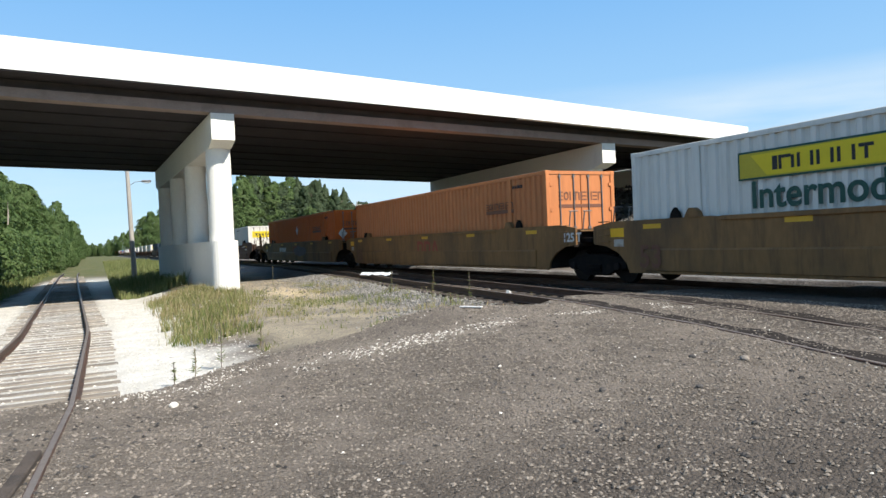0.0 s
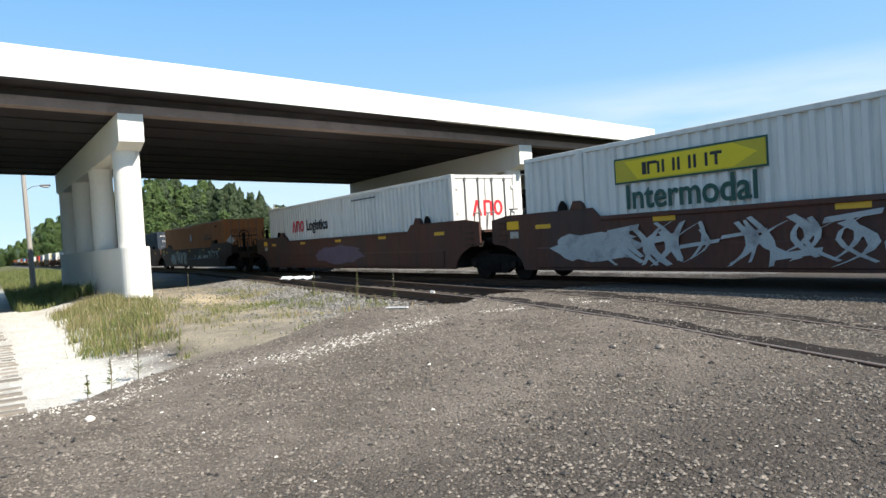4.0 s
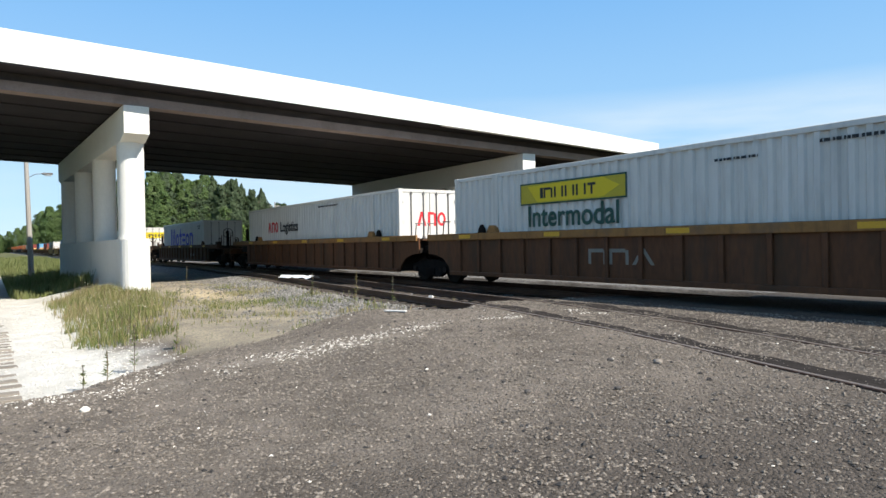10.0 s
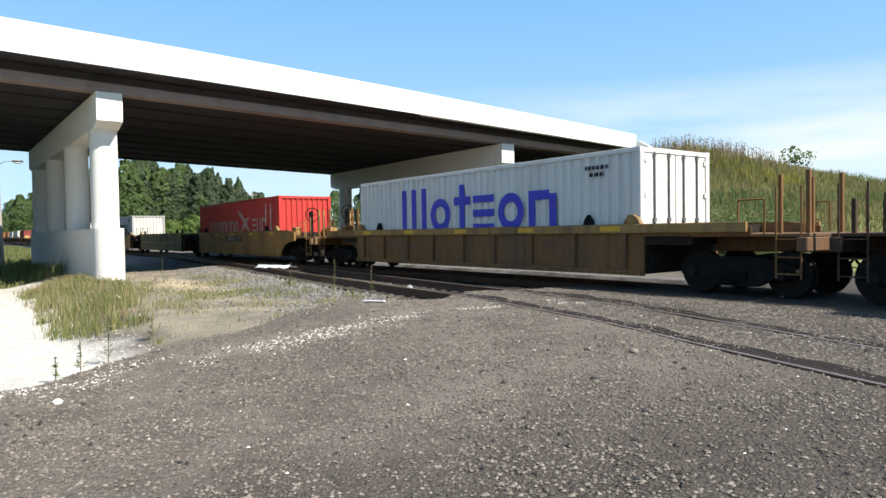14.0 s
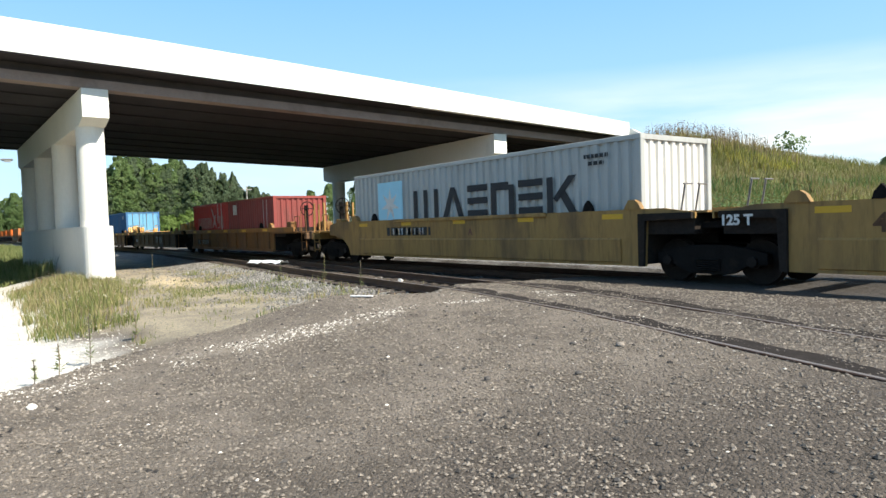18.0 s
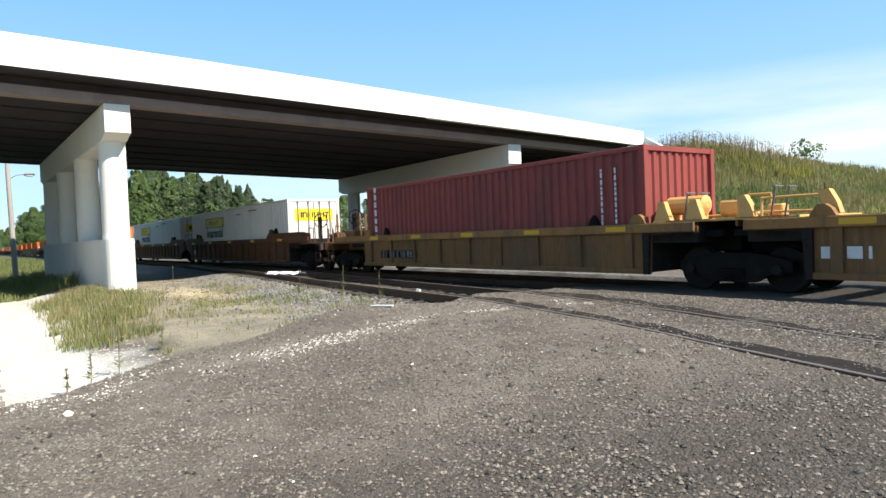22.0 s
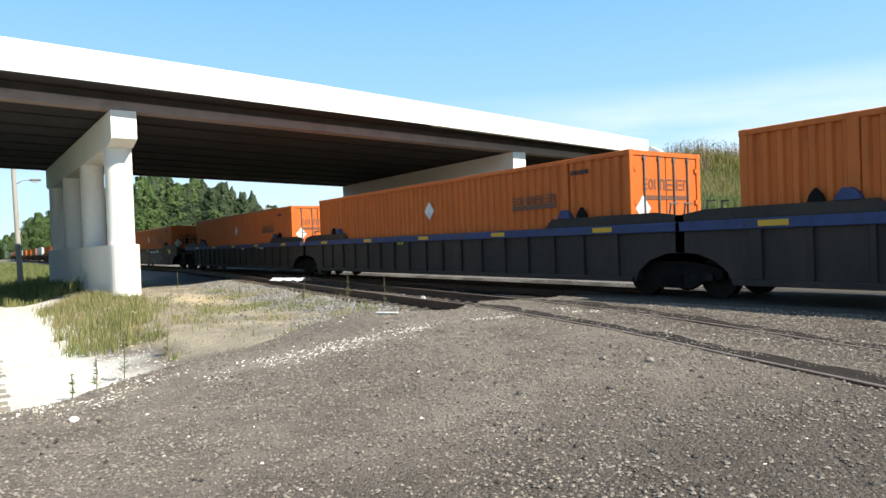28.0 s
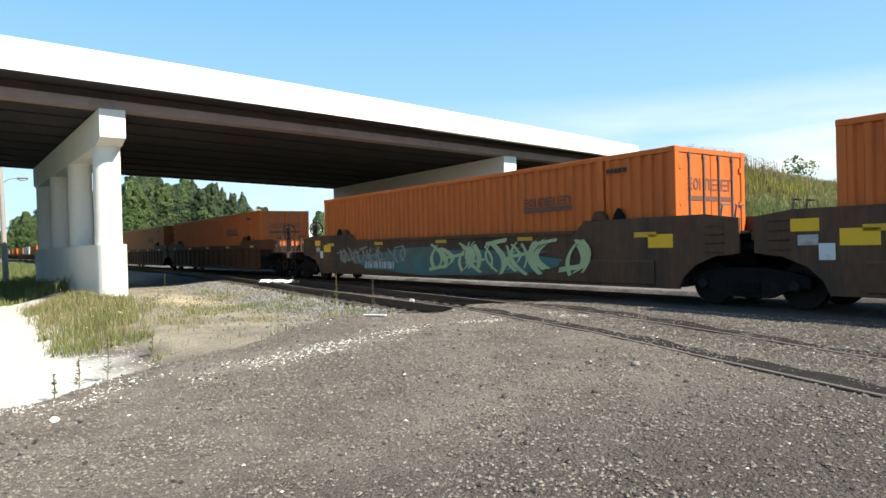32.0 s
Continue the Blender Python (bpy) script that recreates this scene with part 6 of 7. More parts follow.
        at -= 19.3 if i % 3 < 2 else 23.4


train()

# ---- trees ----
LEAF = leafy("forest_leaves", [(0.059, 0.105, 0.032), (0.091, 0.147, 0.045), (0.126, 0.182, 0.063), (0.175, 0.217, 0.098)], trans=0.4)
LEAF_P = leafy("pine_needles", [(0.042, 0.067, 0.034), (0.062, 0.092, 0.045), (0.084, 0.118, 0.056), (0.106, 0.134, 0.070)], trans=0.35)
LEAF_B = leafy("light_leaves", [(0.068, 0.112, 0.022), (0.112, 0.173, 0.038), (0.165, 0.210, 0.060)], trans=0.3)
BARK = mat("bark", (0.13, 0.10, 0.075), 0.95, var=0.3, scale=3, fine=25, bump=0.6, streak=5)
BARE = mat("bare_wood", (0.34, 0.30, 0.25), 0.9, var=0.2)


def crown_mesh(name, rng, h, w, low, count, leaf, material, lean=0.0, cone=False):
    """Many small leaves in a thick, lumpy shell with an uneven outline and gaps."""
    verts, faces = [], []
    off = Vector((rng.uniform(0, 50), rng.uniform(0, 50), rng.uniform(0, 50)))
    while len(faces) < count:
        t = rng.random() ** (1.15 if cone else 0.85)
        a = rng.uniform(0, 2 * math.pi)
        if cone:
            prof = (0.62 + 0.38 * smooth(0, 0.25, t)) * (1 - t ** 2.2) ** 0.85 + 0.03
        else:
            prof = 0.16 + 0.84 * math.sin(math.pi * (0.18 + 0.82 * t) ** 1.05) ** 0.75
        r = w * prof
        q = Vector((math.cos(a) * r, math.sin(a) * r, low + (h - low) * t))
        lump = 1.15 * noise.noise(q * (0.6 if cone else 0.5) + off) + 0.55 * noise.noise(q * 1.6 + off)
        if lump < -0.42 + rng.uniform(0, 0.25):
            continue
        k = (0.84 + 0.36 * lump) * (1 - 0.35 * rng.random() ** 1.8)
        p = Vector((q.x * k + lean * t, q.y * k, q.z + 0.9 * lump + rng.uniform(-0.15, 0.15)))
        d = Vector((math.cos(a), math.sin(a), 0.35 if cone else 0.9 * (t - 0.35)))
        nrm = (d + Vector((rng.uniform(-0.8, 0.8), rng.uniform(-0.8, 0.8), rng.uniform(-0.3, 0.9)))).normalized()
        u = nrm.orthogonal().normalized()
        v = nrm.cross(u)
        ang = rng.uniform(0, 6.28)
        u, v = u * math.cos(ang) + v * math.sin(ang), v * math.cos(ang) - u * math.sin(ang)
        s = leaf * rng.uniform(0.6, 1.3)
        i = len(verts)
        verts += [tuple(p - u * s), tuple(p + v * s * 0.62), tuple(p + u * s), tuple(p - v * s * 0.62)]
        faces.append((i, i + 1, i + 2, i + 3))
    me = bpy.data.meshes.new(name)
    me.from_pydata(verts, [], faces)
    me.materials.append(material)
    return me


def trunk_mesh(rng, h, r):
    g = Geo()
    pts = [Vector((0, 0, -0.4))]
    for i in range(1, 6):
        pts.append(Vector((rng.uniform(-0.12, 0.12) * i * 0.5, rng.uniform(-0.12, 0.12) * i * 0.5, h * 0.8 * i / 5)))
    for i in range(5):
        g.tube(pts[i], pts[i + 1], r * (1 - i * 0.17), r * (1 - (i + 1) * 0.17), n=7)
    for k in range(7):
        b = pts[1 + k % 4] + Vector((0, 0, rng.uniform(0, h * 0.12)))
        a = rng.uniform(0, 6.28)
        e = b + Vector((math.cos(a) * h * 0.17, math.sin(a) * h * 0.17, h * rng.uniform(0.08, 0.18)))
        g.tube(b, e, r * 0.35, r * 0.12, n=5)
    return g.mesh("trunk", BARK)


def tree_kind(seed, h, w, low, count, leaf, material=None, label="", lean=0.0, cone=False):
    rng = random.Random(seed)
    t = thing("tree", label, "tree", group="trees of the woods")
    part("trunk", trunk_mesh(rng, h, 0.018 * h), None, t)
    part("crown", crown_mesh("crown", rng, h, w, low, count, leaf, material or LEAF, lean, cone), None, t)
    return t


WOOD = "tall green broadleaf tree in full summer leaf"
PINE = "tall dark green pine with a pointed crown"
kinds = [tree_kind(s, h, w, low, c, lf, LEAF_P if pine else None, PINE if pine else WOOD, cone=pine) for s, h, w, low, c, lf, pine in (
    (1, 15, 3.4, 0.6, 15000, 0.17, False), (2, 17, 3.5, 0.8, 16000, 0.17, True), (3, 13, 3.6, 0.5, 14000, 0.17, False), (4, 18, 3.9, 0.8, 17000, 0.17, True), (5, 12, 3.3, 0.3, 13000, 0.16, False), (6, 16, 3.2, 0.8, 15000, 0.17, True))]
bush = tree_kind(9, 4.2, 2.4, 0.0, 5200, 0.13, None, "low green bush at the edge of the woods")
bush_b = tree_kind(10, 4.6, 2.2, 0.1, 5200, 0.13, LEAF_B, "light green young tree before the woods")
rt = random.Random(44)
first = {}


def plant(kind, x, y, z, s):
    if kind.name not in first:
        first[kind.name] = True
        kind.matrix_basis = pose(x, y, z, 0, 0, rt.uniform(0, 360)) @ Matrix.Scale(s, 4)
        return kind
    c = copy_thing(kind, pose(x, y, z, 0, 0, rt.uniform(0, 360)))
    c.scale = (s, s, s * rt.uniform(0.92, 1.08))
    return c


# the woods along the siding, a wall of leaves down to the weeds
x = -50.0
while x > -420:
    y = -9.6 + rt.uniform(-1.2, 1.0) + 2.0 * smooth(-70, -130, x)
    plant(kinds[rt.choice((0, 2, 4))], x, y - 0.8, -0.3, rt.uniform(0.72, 0.88))
    plant(kinds[rt.choice((0, 1, 3))], x - rt.uniform(0, 2), y - 5.0, -0.3, rt.uniform(0.72, 0.86))
    if x > -170:
        plant(bush, x + rt.uniform(-1, 1), y + 2.0, -0.4, rt.uniform(0.7, 1.1))
        plant(bush, x - 1.8, y + 1.6, -0.4, rt.uniform(0.7, 1.2))
    x -= rt.uniform(3.2, 4.4) if x > -120 else rt.uniform(5, 8)
# the woods behind the main line: (distance along, across, height)
for i in range(42):
    u = i / 41
    xx, yy = -168 + 6 * u, 25 + 42 * u
    hh = np.interp(u, [0, 0.12, 0.25, 0.36, 0.50, 0.60, 0.72, 0.83, 0.90, 0.95, 1.0], [16.5, 17.5, 20.0, 18.0, 19.0, 18.6, 15.8, 14.6, 11.0, 12.6, 9.0]) * rt.uniform(0.93, 1.05)
    k = kinds[rt.choice((1, 3, 5, 1, 3, 0))]
    base = {0: 15, 1: 17, 3: 18, 5: 16}[kinds.index(k)]
    plant(k, xx + rt.uniform(-3, 3), yy, -0.3, hh / base)
    if i % 2 == 0:
        plant(bush_b, xx + 12 + rt.uniform(-3, 3), yy - 1.5 + rt.uniform(-2, 2), -0.3, rt.uniform(1.0, 1.5))
for i in range(24):
    u = i / 23
    hh = np.interp(u, [0, 0.25, 0.55, 0.75, 1.0], [15.5, 17.5, 17.5, 13.5, 11.0]) * rt.uniform(0.85, 0.97)
    plant(kinds[rt.choice((1, 3, 5))], -176 + rt.uniform(-2, 2), 25 + 42 * u, -0.3, hh / 17)
for i in range(12):
    u = i / 11
    hh = np.interp(u, [0, 0.3, 0.6, 1.0], [5.5, 8.0, 13.0, 14.5]) * rt.uniform(0.92, 1.05)
    plant(kinds[rt.choice((0, 2, 4))], -520 + rt.uniform(-8, 8), 6.0 + 51 * u, -0.3, 2.3 * hh / 13)
for xx, yy, s in ((-98, 50, 0.62), (-95, 54, 0.7), (-92, 59, 0.75), (-88, 64, 0.7), (-84, 67, 0.8), (-118, 56, 0.6), (-112, 66, 0.66), (-104, 72, 0.7), (-76, 66, 0.6), (-70, 70, 0.62), (-64, 74, 0.6)):
    plant(kinds[rt.choice((0, 2, 4))], xx, yy, -0.2, s)
# trees behind the embankment
for xx, yy, z, s in ((-42, 104, 1.2, 0.55), (-38, 108, 1.2, 0.62), (-33, 106, 1.4, 0.68), (-28, 110, 1.0, 0.66), (-22, 108, 0.8, 0.62), (-16, 112, 0.5, 0.6), (-9, 108, 0.2, 0.62), (-2, 110, 0.0, 0.66), (6, 108, 0.0, 0.64), (14, 106, 0.0, 0.66)):
    plant(kinds[rt.choice((0, 2, 4))], xx, yy, z, s)
for xx, yy, s in ((-23.8, 77, 0.95), (-26.5, 76, 0.7), (-21.5, 80, 0.6)):
    plant(bush, xx, yy, slope_z(xx, yy) - 0.2, s)
for i in range(16):
    plant(kinds[rt.choice((0, 2, 4))], -640 + rt.uniform(-10, 10), -22 + 2.4 * i + rt.uniform(-1, 1), -0.3, rt.uniform(0.75, 1.0))
# the small flat-topped tree on the embankment's shoulder
sm = tree_kind(31, 2.7, 1.5, 1.2, 300, 0.12, None, "small flat-topped tree on the embankment")
sm.matrix_basis = pose(-26.1, 54.6, slope_z(-26.1, 54.6) - 0.1)
# one dead pale stem in the woods
dead = thing("dead_tree", "pale dead forked tree among green woods", "tree", pose(-74, -7.6, -0.4))
part("trunk", Geo().tube((0, 0, 0), (0.2, 0.1, 4.2), 0.13, 0.08, n=6).tube((0.2, 0.1, 4.2), (0.9, 0.3, 7.4), 0.08, 0.02, n=5).tube((0.2, 0.1, 4.0), (-0.5, 0.2, 6.8), 0.07, 0.02, n=5).tube((0.1, 0, 3.0), (0.9, -0.2, 4.6), 0.05, 0.02, n=5), BARE, dead)


# ---- grass and weeds ----
GRASS = leafy("meadow_grass", [(0.05, 0.08, 0.02), (0.095, 0.13, 0.033), (0.15, 0.17, 0.05), (0.26, 0.24, 0.10), (0.36, 0.29, 0.16), (0.30, 0.14, 0.08)], trans=0.25)
WEEDS = leafy("roadside_weeds", [(0.075, 0.105, 0.03), (0.13, 0.16, 0.05), (0.20, 0.21, 0.08), (0.30, 0.27, 0.13)], trans=0.3)
HILLG = leafy("embankment_grass", [(0.086, 0.106, 0.033), (0.152, 0.165, 0.050), (0.224, 0.211, 0.079), (0.271, 0.218, 0.119), (0.224, 0.145, 0.086)], trans=0.45)
STRAW = leafy("dry_stalks", [(0.16, 0.12, 0.07), (0.24, 0.18, 0.10), (0.20, 0.12, 0.08)], trans=0.15)
GOLD = leafy("goldenrod", [(0.224, 0.232, 0.056), (0.336, 0.296, 0.056), (0.192, 0.208, 0.072)], trans=0.4)


def blades(name, label, material, spots, h0, h1, wide, lean=0.35, seed=1):
    """Bent blades of grass, each a narrow three-sided strip."""
    rng = random.Random(seed)
    verts, faces = [], []
    for x, y, z, s in spots:
        a = rng.uniform(0, 6.28)
        h = rng.uniform(h0, h1) * s
        w = wide * rng.uniform(0.7, 1.3)
        ca, sa = math.cos(a), math.sin(a)
        b = rng.uniform(0, 6.28)
        k = lean * h * rng.uniform(0.2, 1.0)
        lx, ly = math.cos(b) * k, math.sin(b) * k
        i = len(verts)
        verts += [(x - ca * w, y - sa * w, z - 0.03), (x + ca * w, y + sa * w, z - 0.03), (x + lx * 0.35 + ca * w * 0.8, y + ly * 0.35 + sa * w * 0.8, z + h * 0.55), (x + lx * 0.35 - ca * w * 0.8, y + ly * 0.35 - sa * w * 0.8, z + h * 0.55), (x + lx, y + ly, z + h)]
        faces += [(i, i + 1, i + 2, i + 3), (i + 3, i + 2, i + 4)]
    me = bpy.data.meshes.new(name)
    me.from_pydata(verts, [], faces)
    me.materials.append(material)
    return thing(name, label, "grass", kind="stuff", data=me)


def leaves(name, label, material, spots, size, seed=1):
    rng = random.Random(seed)
    verts, faces = [], []
    for x, y, z in spots:
        nrm = Vector((rng.uniform(-0.8, 0.8), rng.uniform(-0.9, 0.3), rng.uniform(0.3, 1))).normalized()
        u = nrm.orthogonal().normalized()
        v = nrm.cross(u)
        s = size * rng.uniform(0.6, 1.3)
        c, k = Vector((x, y, z)), len(verts)
        verts += [tuple(c - u * s), tuple(c + v * s * 0.7), tuple(c + u * s), tuple(c - v * s * 0.7)]
        faces.append((k, k + 1, k + 2, k + 3))
    me = bpy.data.meshes.new(name)
    me.from_pydata(verts, [], faces)
    me.materials.append(material)
    return thing(name, label, "weeds", kind="stuff", data=me)


rg = random.Random(7)


def tall_patch(x, y):
    """1 inside the patch of tall grass round the pier's foot."""
    w = 0.5 * fbm(x, y, 0.8)
    lo = np.interp(x, [-29, -22, -16, -12.8], [1.7, 1.65, 1.6, 2.0])
    hi = np.interp(x, [-29, -24, -20, -15, -12.8], [4.1, 4.4, 3.9, 2.9, 2.3])
    return smooth(lo - 0.3, lo + 0.3, y + w) * (1 - smooth(hi - 0.4, hi + 0.4, y + w)) * smooth(-13.6, -14.8, x + w) * smooth(-30, -28, x)


spots = []
while len(spots) < 8500:
    x, y = rg.uniform(-30, -12), rg.uniform(0.8, 6.5)
    if rg.random() < tall_patch(x, y) * (0.22 + 0.78 * smooth(-0.25, 0.25, fbm(x, y, 1.3))) and not (-49 < x < -26.6 and 4.0 < y < 5.2):
        spots.append((x, y, gz(x, y), 0.48 + 0.25 * smooth(-13, -17, x) + 0.42 * fbm(x, y, 0.7) + 0.25 * fbm(x, y, 2.3)))
blades("tall_grass", "tall green and straw-coloured grass round the pier foot", GRASS, spots, 0.15, 0.46, 0.008, 0.55, 1)
blades("grass_stalks", "dry seed stalks standing over the tall grass", STRAW, [(x, y, z, s) for x, y, z, s in spots[::16]], 0.35, 0.65, 0.005, 0.25, 2)
leaves("wild_flowers", "tiny pale flower heads over the tall grass", mat("pale_petals", (0.62, 0.56, 0.46), 0.8, island=True, rand=0.3), [(x + 0.1, y, z + 0.42 * s) for x, y, z, s in spots[5::26]], 0.013, 41)
spots = []
while len(spots) < 5200:
    x, y = rg.uniform(-29, -11.5), rg.uniform(2.5, 10)
    d = (1 - lot(x, y)) * (1 - tall_patch(x, y)) * smooth(0.0, 0.45, fbm(x + 5, y, 0.6)) * (1 - smooth(branch_y(x) - 1.9, branch_y(x) - 1.2, y))
    if rg.random() < d * 0.8 + 0.02:
        spots.append((x, y, gz(x, y), 0.6 + 0.5 * fbm(x, y, 1.2)))
blades("sparse_grass", "short dry grass tufts on sandy ground", GRASS, spots, 0.06, 0.28, 0.007, 0.5, 3)
spots = []
while len(spots) < 26000:
    x = -33 - 150 * rg.random() ** 1.5
    if rg.random() < 0.55:
        y = rg.uniform(0.6, 4.6 if x > -70 else 9.5)
        ok = y > siding_y(x) + 2.3 + 0.4 * fbm(x, y, 0.4) and not (-50 < x < -26 and 3.7 < y < 5.2)
    else:
        y = -4.6 - 6 * rg.random()
        ok = y < siding_y(x) - 2.3 - 0.6 * fbm(x, y, 0.4)
    if ok:
        spots.append((x, y, gz(x, y), 0.7 + 0.5 * fbm(x, y, 0.3)))
blades("verge_weeds", "rank green weeds on the verges of the siding", WEEDS, spots, 0.3, 0.9, 0.022, 0.4, 4)
spots, ridge, gold, foot = [], [], [], []
while len(spots) < 62000:
    x, y = rg.uniform(-28, -10), 24 + 56 * rg.random() ** 1.4
    z = slope_z(x, y)
    if z > 0.32 and (y - 24) > 0 and not (x < -25.8 and y < 36.5):
        spots.append((x, y, z, 0.8 + 0.5 * fbm(x, y, 0.25)))
        if slope_z(x, y) > 4.9 + 1.2 * fbm(x, y, 0.25) and y < 45 and rg.random() < 0.30 and not (-26.8 < x < -22 and y < 35.4):
            ridge.append((x, y, z, 1))
        if fbm(x + 3, y * 0.5, 0.22) > 0.0 and 38 < y < 46 and z > 4.0:
            gold.append((x, y, z, 1))
        if y < 33 and rg.random() < 0.5 and z < 2.0:
            for _ in range(4):
                foot.append((x + rg.uniform(-0.4, 0.4), y + rg.uniform(-0.4, 0.4), z + rg.uniform(0.1, 0.75)))
blades("embankment_grass", "long green grass on the embankment", HILLG, spots, 0.3, 0.75, 0.022, 0.5, 5)
low_green = [q for q in spots if q[2] < 3.4 and q[0] < -17]
blades("embankment_weeds", "darker green weeds low on the embankment", LEAF, low_green[::2], 0.35, 0.9, 0.03, 0.4, 15)
blades("dry_stalks", "tall brown seed stalks along the embankment top", STRAW, ridge, 0.8, 1.5, 0.013, 0.15, 6)
leaves("seed_heads", "dark brown seed heads on the dry stalks", mat("seed_head", (0.10, 0.075, 0.06), 0.9, island=True, rand=0.5), [(x + rg.uniform(-0.1, 0.1), y + rg.uniform(-0.1, 0.1), z + rg.uniform(0.65, 1.3)) for x, y, z, k in ridge[::2] for _ in range(3) if z > 5.4], 0.05, 43)
blades("goldenrod", "patches of yellow flowering goldenrod", GOLD, gold[::3], 0.4, 0.85, 0.03, 0.35, 7)
leaves("creeper", "broad-leaved green creeper at the embankment foot", LEAF, foot, 0.06, 8)
spots = []
while len(spots) < 3000:
    x, y = rg.uniform(-9, 12), rg.uniform(26.5, 44)
    spots.append((x, y, gz(x, y), 1))
blades("far_verge", "green grass beyond the main line", HILLG, spots, 0.3, 0.8, 0.05, 0.4, 9)


# ---- stones ----
STONE = mat("lot_gravel", (0.174, 0.148, 0.122), 0.95, var=0.2, scale=8, fine=60, bump=0.2, island=True, rand=0.45)
PALE = mat("white_limestone", (0.56, 0.52, 0.455), 0.9, var=0.15, scale=8, fine=60, bump=0.2, island=True, rand=0.3)
DARKS = mat("dark_clinker", (0.055, 0.050, 0.046), 0.9, var=0.3, scale=8, fine=60, bump=0.3, island=True, rand=0.5)
BALLAST = mat("grey_ballast", (0.17, 0.158, 0.14), 0.9, var=0.2, scale=8, fine=60, bump=0.3, island=True, rand=0.6)


def stones(name, label, material, spots, seed, flat=0.6):
    """Loose stones: small uneven eight-sided lumps."""
    rng = random.Random(seed)
    verts, faces = [], []
    for x, y, z, r in spots:
        a = rng.uniform(0, 6.28)
        ca, sa = math.cos(a), math.sin(a)
        k = len(verts)
        for dx, dy, dz in ((1, 0, 0), (0, 1, 0), (-1, 0, 0), (0, -1, 0), (0.1, 0.1, 1), (0, 0, -0.6)):
            q = r * rng.uniform(0.65, 1.2)
            dx, dy = dx * ca - dy * sa, dx * sa + dy * ca
            verts.append((x + dx * q, y + dy * q, z + dz * q * flat + r * 0.15))
        faces += [(k, k + 1, k + 4), (k + 1, k + 2, k + 4), (k + 2, k + 3, k + 4), (k + 3, k, k + 4), (k + 1, k, k + 5), (k + 2, k + 1, k + 5), (k + 3, k + 2, k + 5), (k, k + 3, k + 5)]
    me = bpy.data.meshes.new(name)
    me.from_pydata(verts, [], faces)
    me.materials.append(material)
    return thing(name, label, "stones", kind="stuff", data=me)


def scatter(n, x0, x1, y0, y1, dens, r0, r1, bias=1.0):
    out = []
    while len(out) < n:
        x, y = x1 - (x1 - x0) * rg.random() ** bias, rg.uniform(y0, y1)
        if rg.random() < dens(x, y):
            out.append((x, y, gz(x, y), r0 + (r1 - r0) * rg.random() ** 3))
    return out


stones("loose_gravel", "loose brown-grey gravel on the crossing", STONE, scatter(125000, -14, -1.2, -3.5, 11, lambda x, y: lot(x, y) * (0.45 + 0.55 * smooth(-0.25, 0.25, fbm(x, y, 0.9))), 0.005, 0.025), 11)
stones("white_gravel", "white limestone chips strewn across the crossing", PALE, scatter(2300, -12, -2, -1.5, 9.5, lambda x, y: lot(x, y) * (0.006 + math.exp(-((x + 9.0 - 0.10 * (y - 4) + 0.4 * fbm(x, y, 0.5)) / 0.42) ** 2) * smooth(-0.05, 0.35, fbm(x, y, 0.9))), 0.006, 0.026), 12)
stones("white_verge_gravel", "white limestone gravel beside the siding", PALE, scatter(9000, -30, -9, -3.8, 2.6, lambda x, y: 1 - lot(x, y), 0.012, 0.035), 13)
stones("dark_stones", "scattered dark clinker lumps on the crossing", DARKS, scatter(2600, -11.5, -1.2, -2.5, 9.5, lambda x, y: lot(x, y) * (0.25 + 0.75 * smooth(-0.1, 0.3, fbm(x + 20, y, 0.5))), 0.007, 0.036), 14)
stones("track_ballast", "grey crushed ballast along the branch and main tracks", BALLAST, scatter(24000, -34, -10.5, 4.2, 15.5, lambda x, y: (1 - lot(x, y)) * (0.05 + 0.95 * smooth(branch_y(x) - 4.0, branch_y(x) - 2.0, y + 0.7 * fbm(x, y, 0.6))) * (1 - 0.93 * smooth(branch_y(x) - 1.15, branch_y(x) - 0.9, y)), 0.014, 0.055), 15, 0.8)
stones("oily_ballast", "dark oily ballast between the branch and the main line", mat("oily_ballast", (0.085, 0.08, 0.075), 0.9, var=0.3, scale=8, fine=60, bump=0.3, island=True, rand=0.7), scatter(5200, -34, -10.5, 7.5, 14.8, lambda x, y: (1 - lot(x, y)) * smooth(branch_y(x) - 0.9, branch_y(x) - 0.6, y), 0.02, 0.055), 17, 0.8)
# riprap on the slope, darkened in colour for the shade under the bridge
rip = []
while len(rip) < 3800:
    x, y = rg.uniform(-40, -25.6), rg.uniform(24, 35)
    z = slope_z(x, y)
    if z > 0.3 and x < -25.2 - 0.10 * (y - 23) + 1.2 * fbm(x, y, 0.4):
        rip.append((x, y, z, rg.uniform(0.10, 0.26)))
stones("riprap", "grey broken rock on the slope under the bridge", mat("shaded_riprap", (0.075, 0.07, 0.062), 0.95, var=0.3, scale=4, island=True, rand=0.6), rip, 16, 0.8)
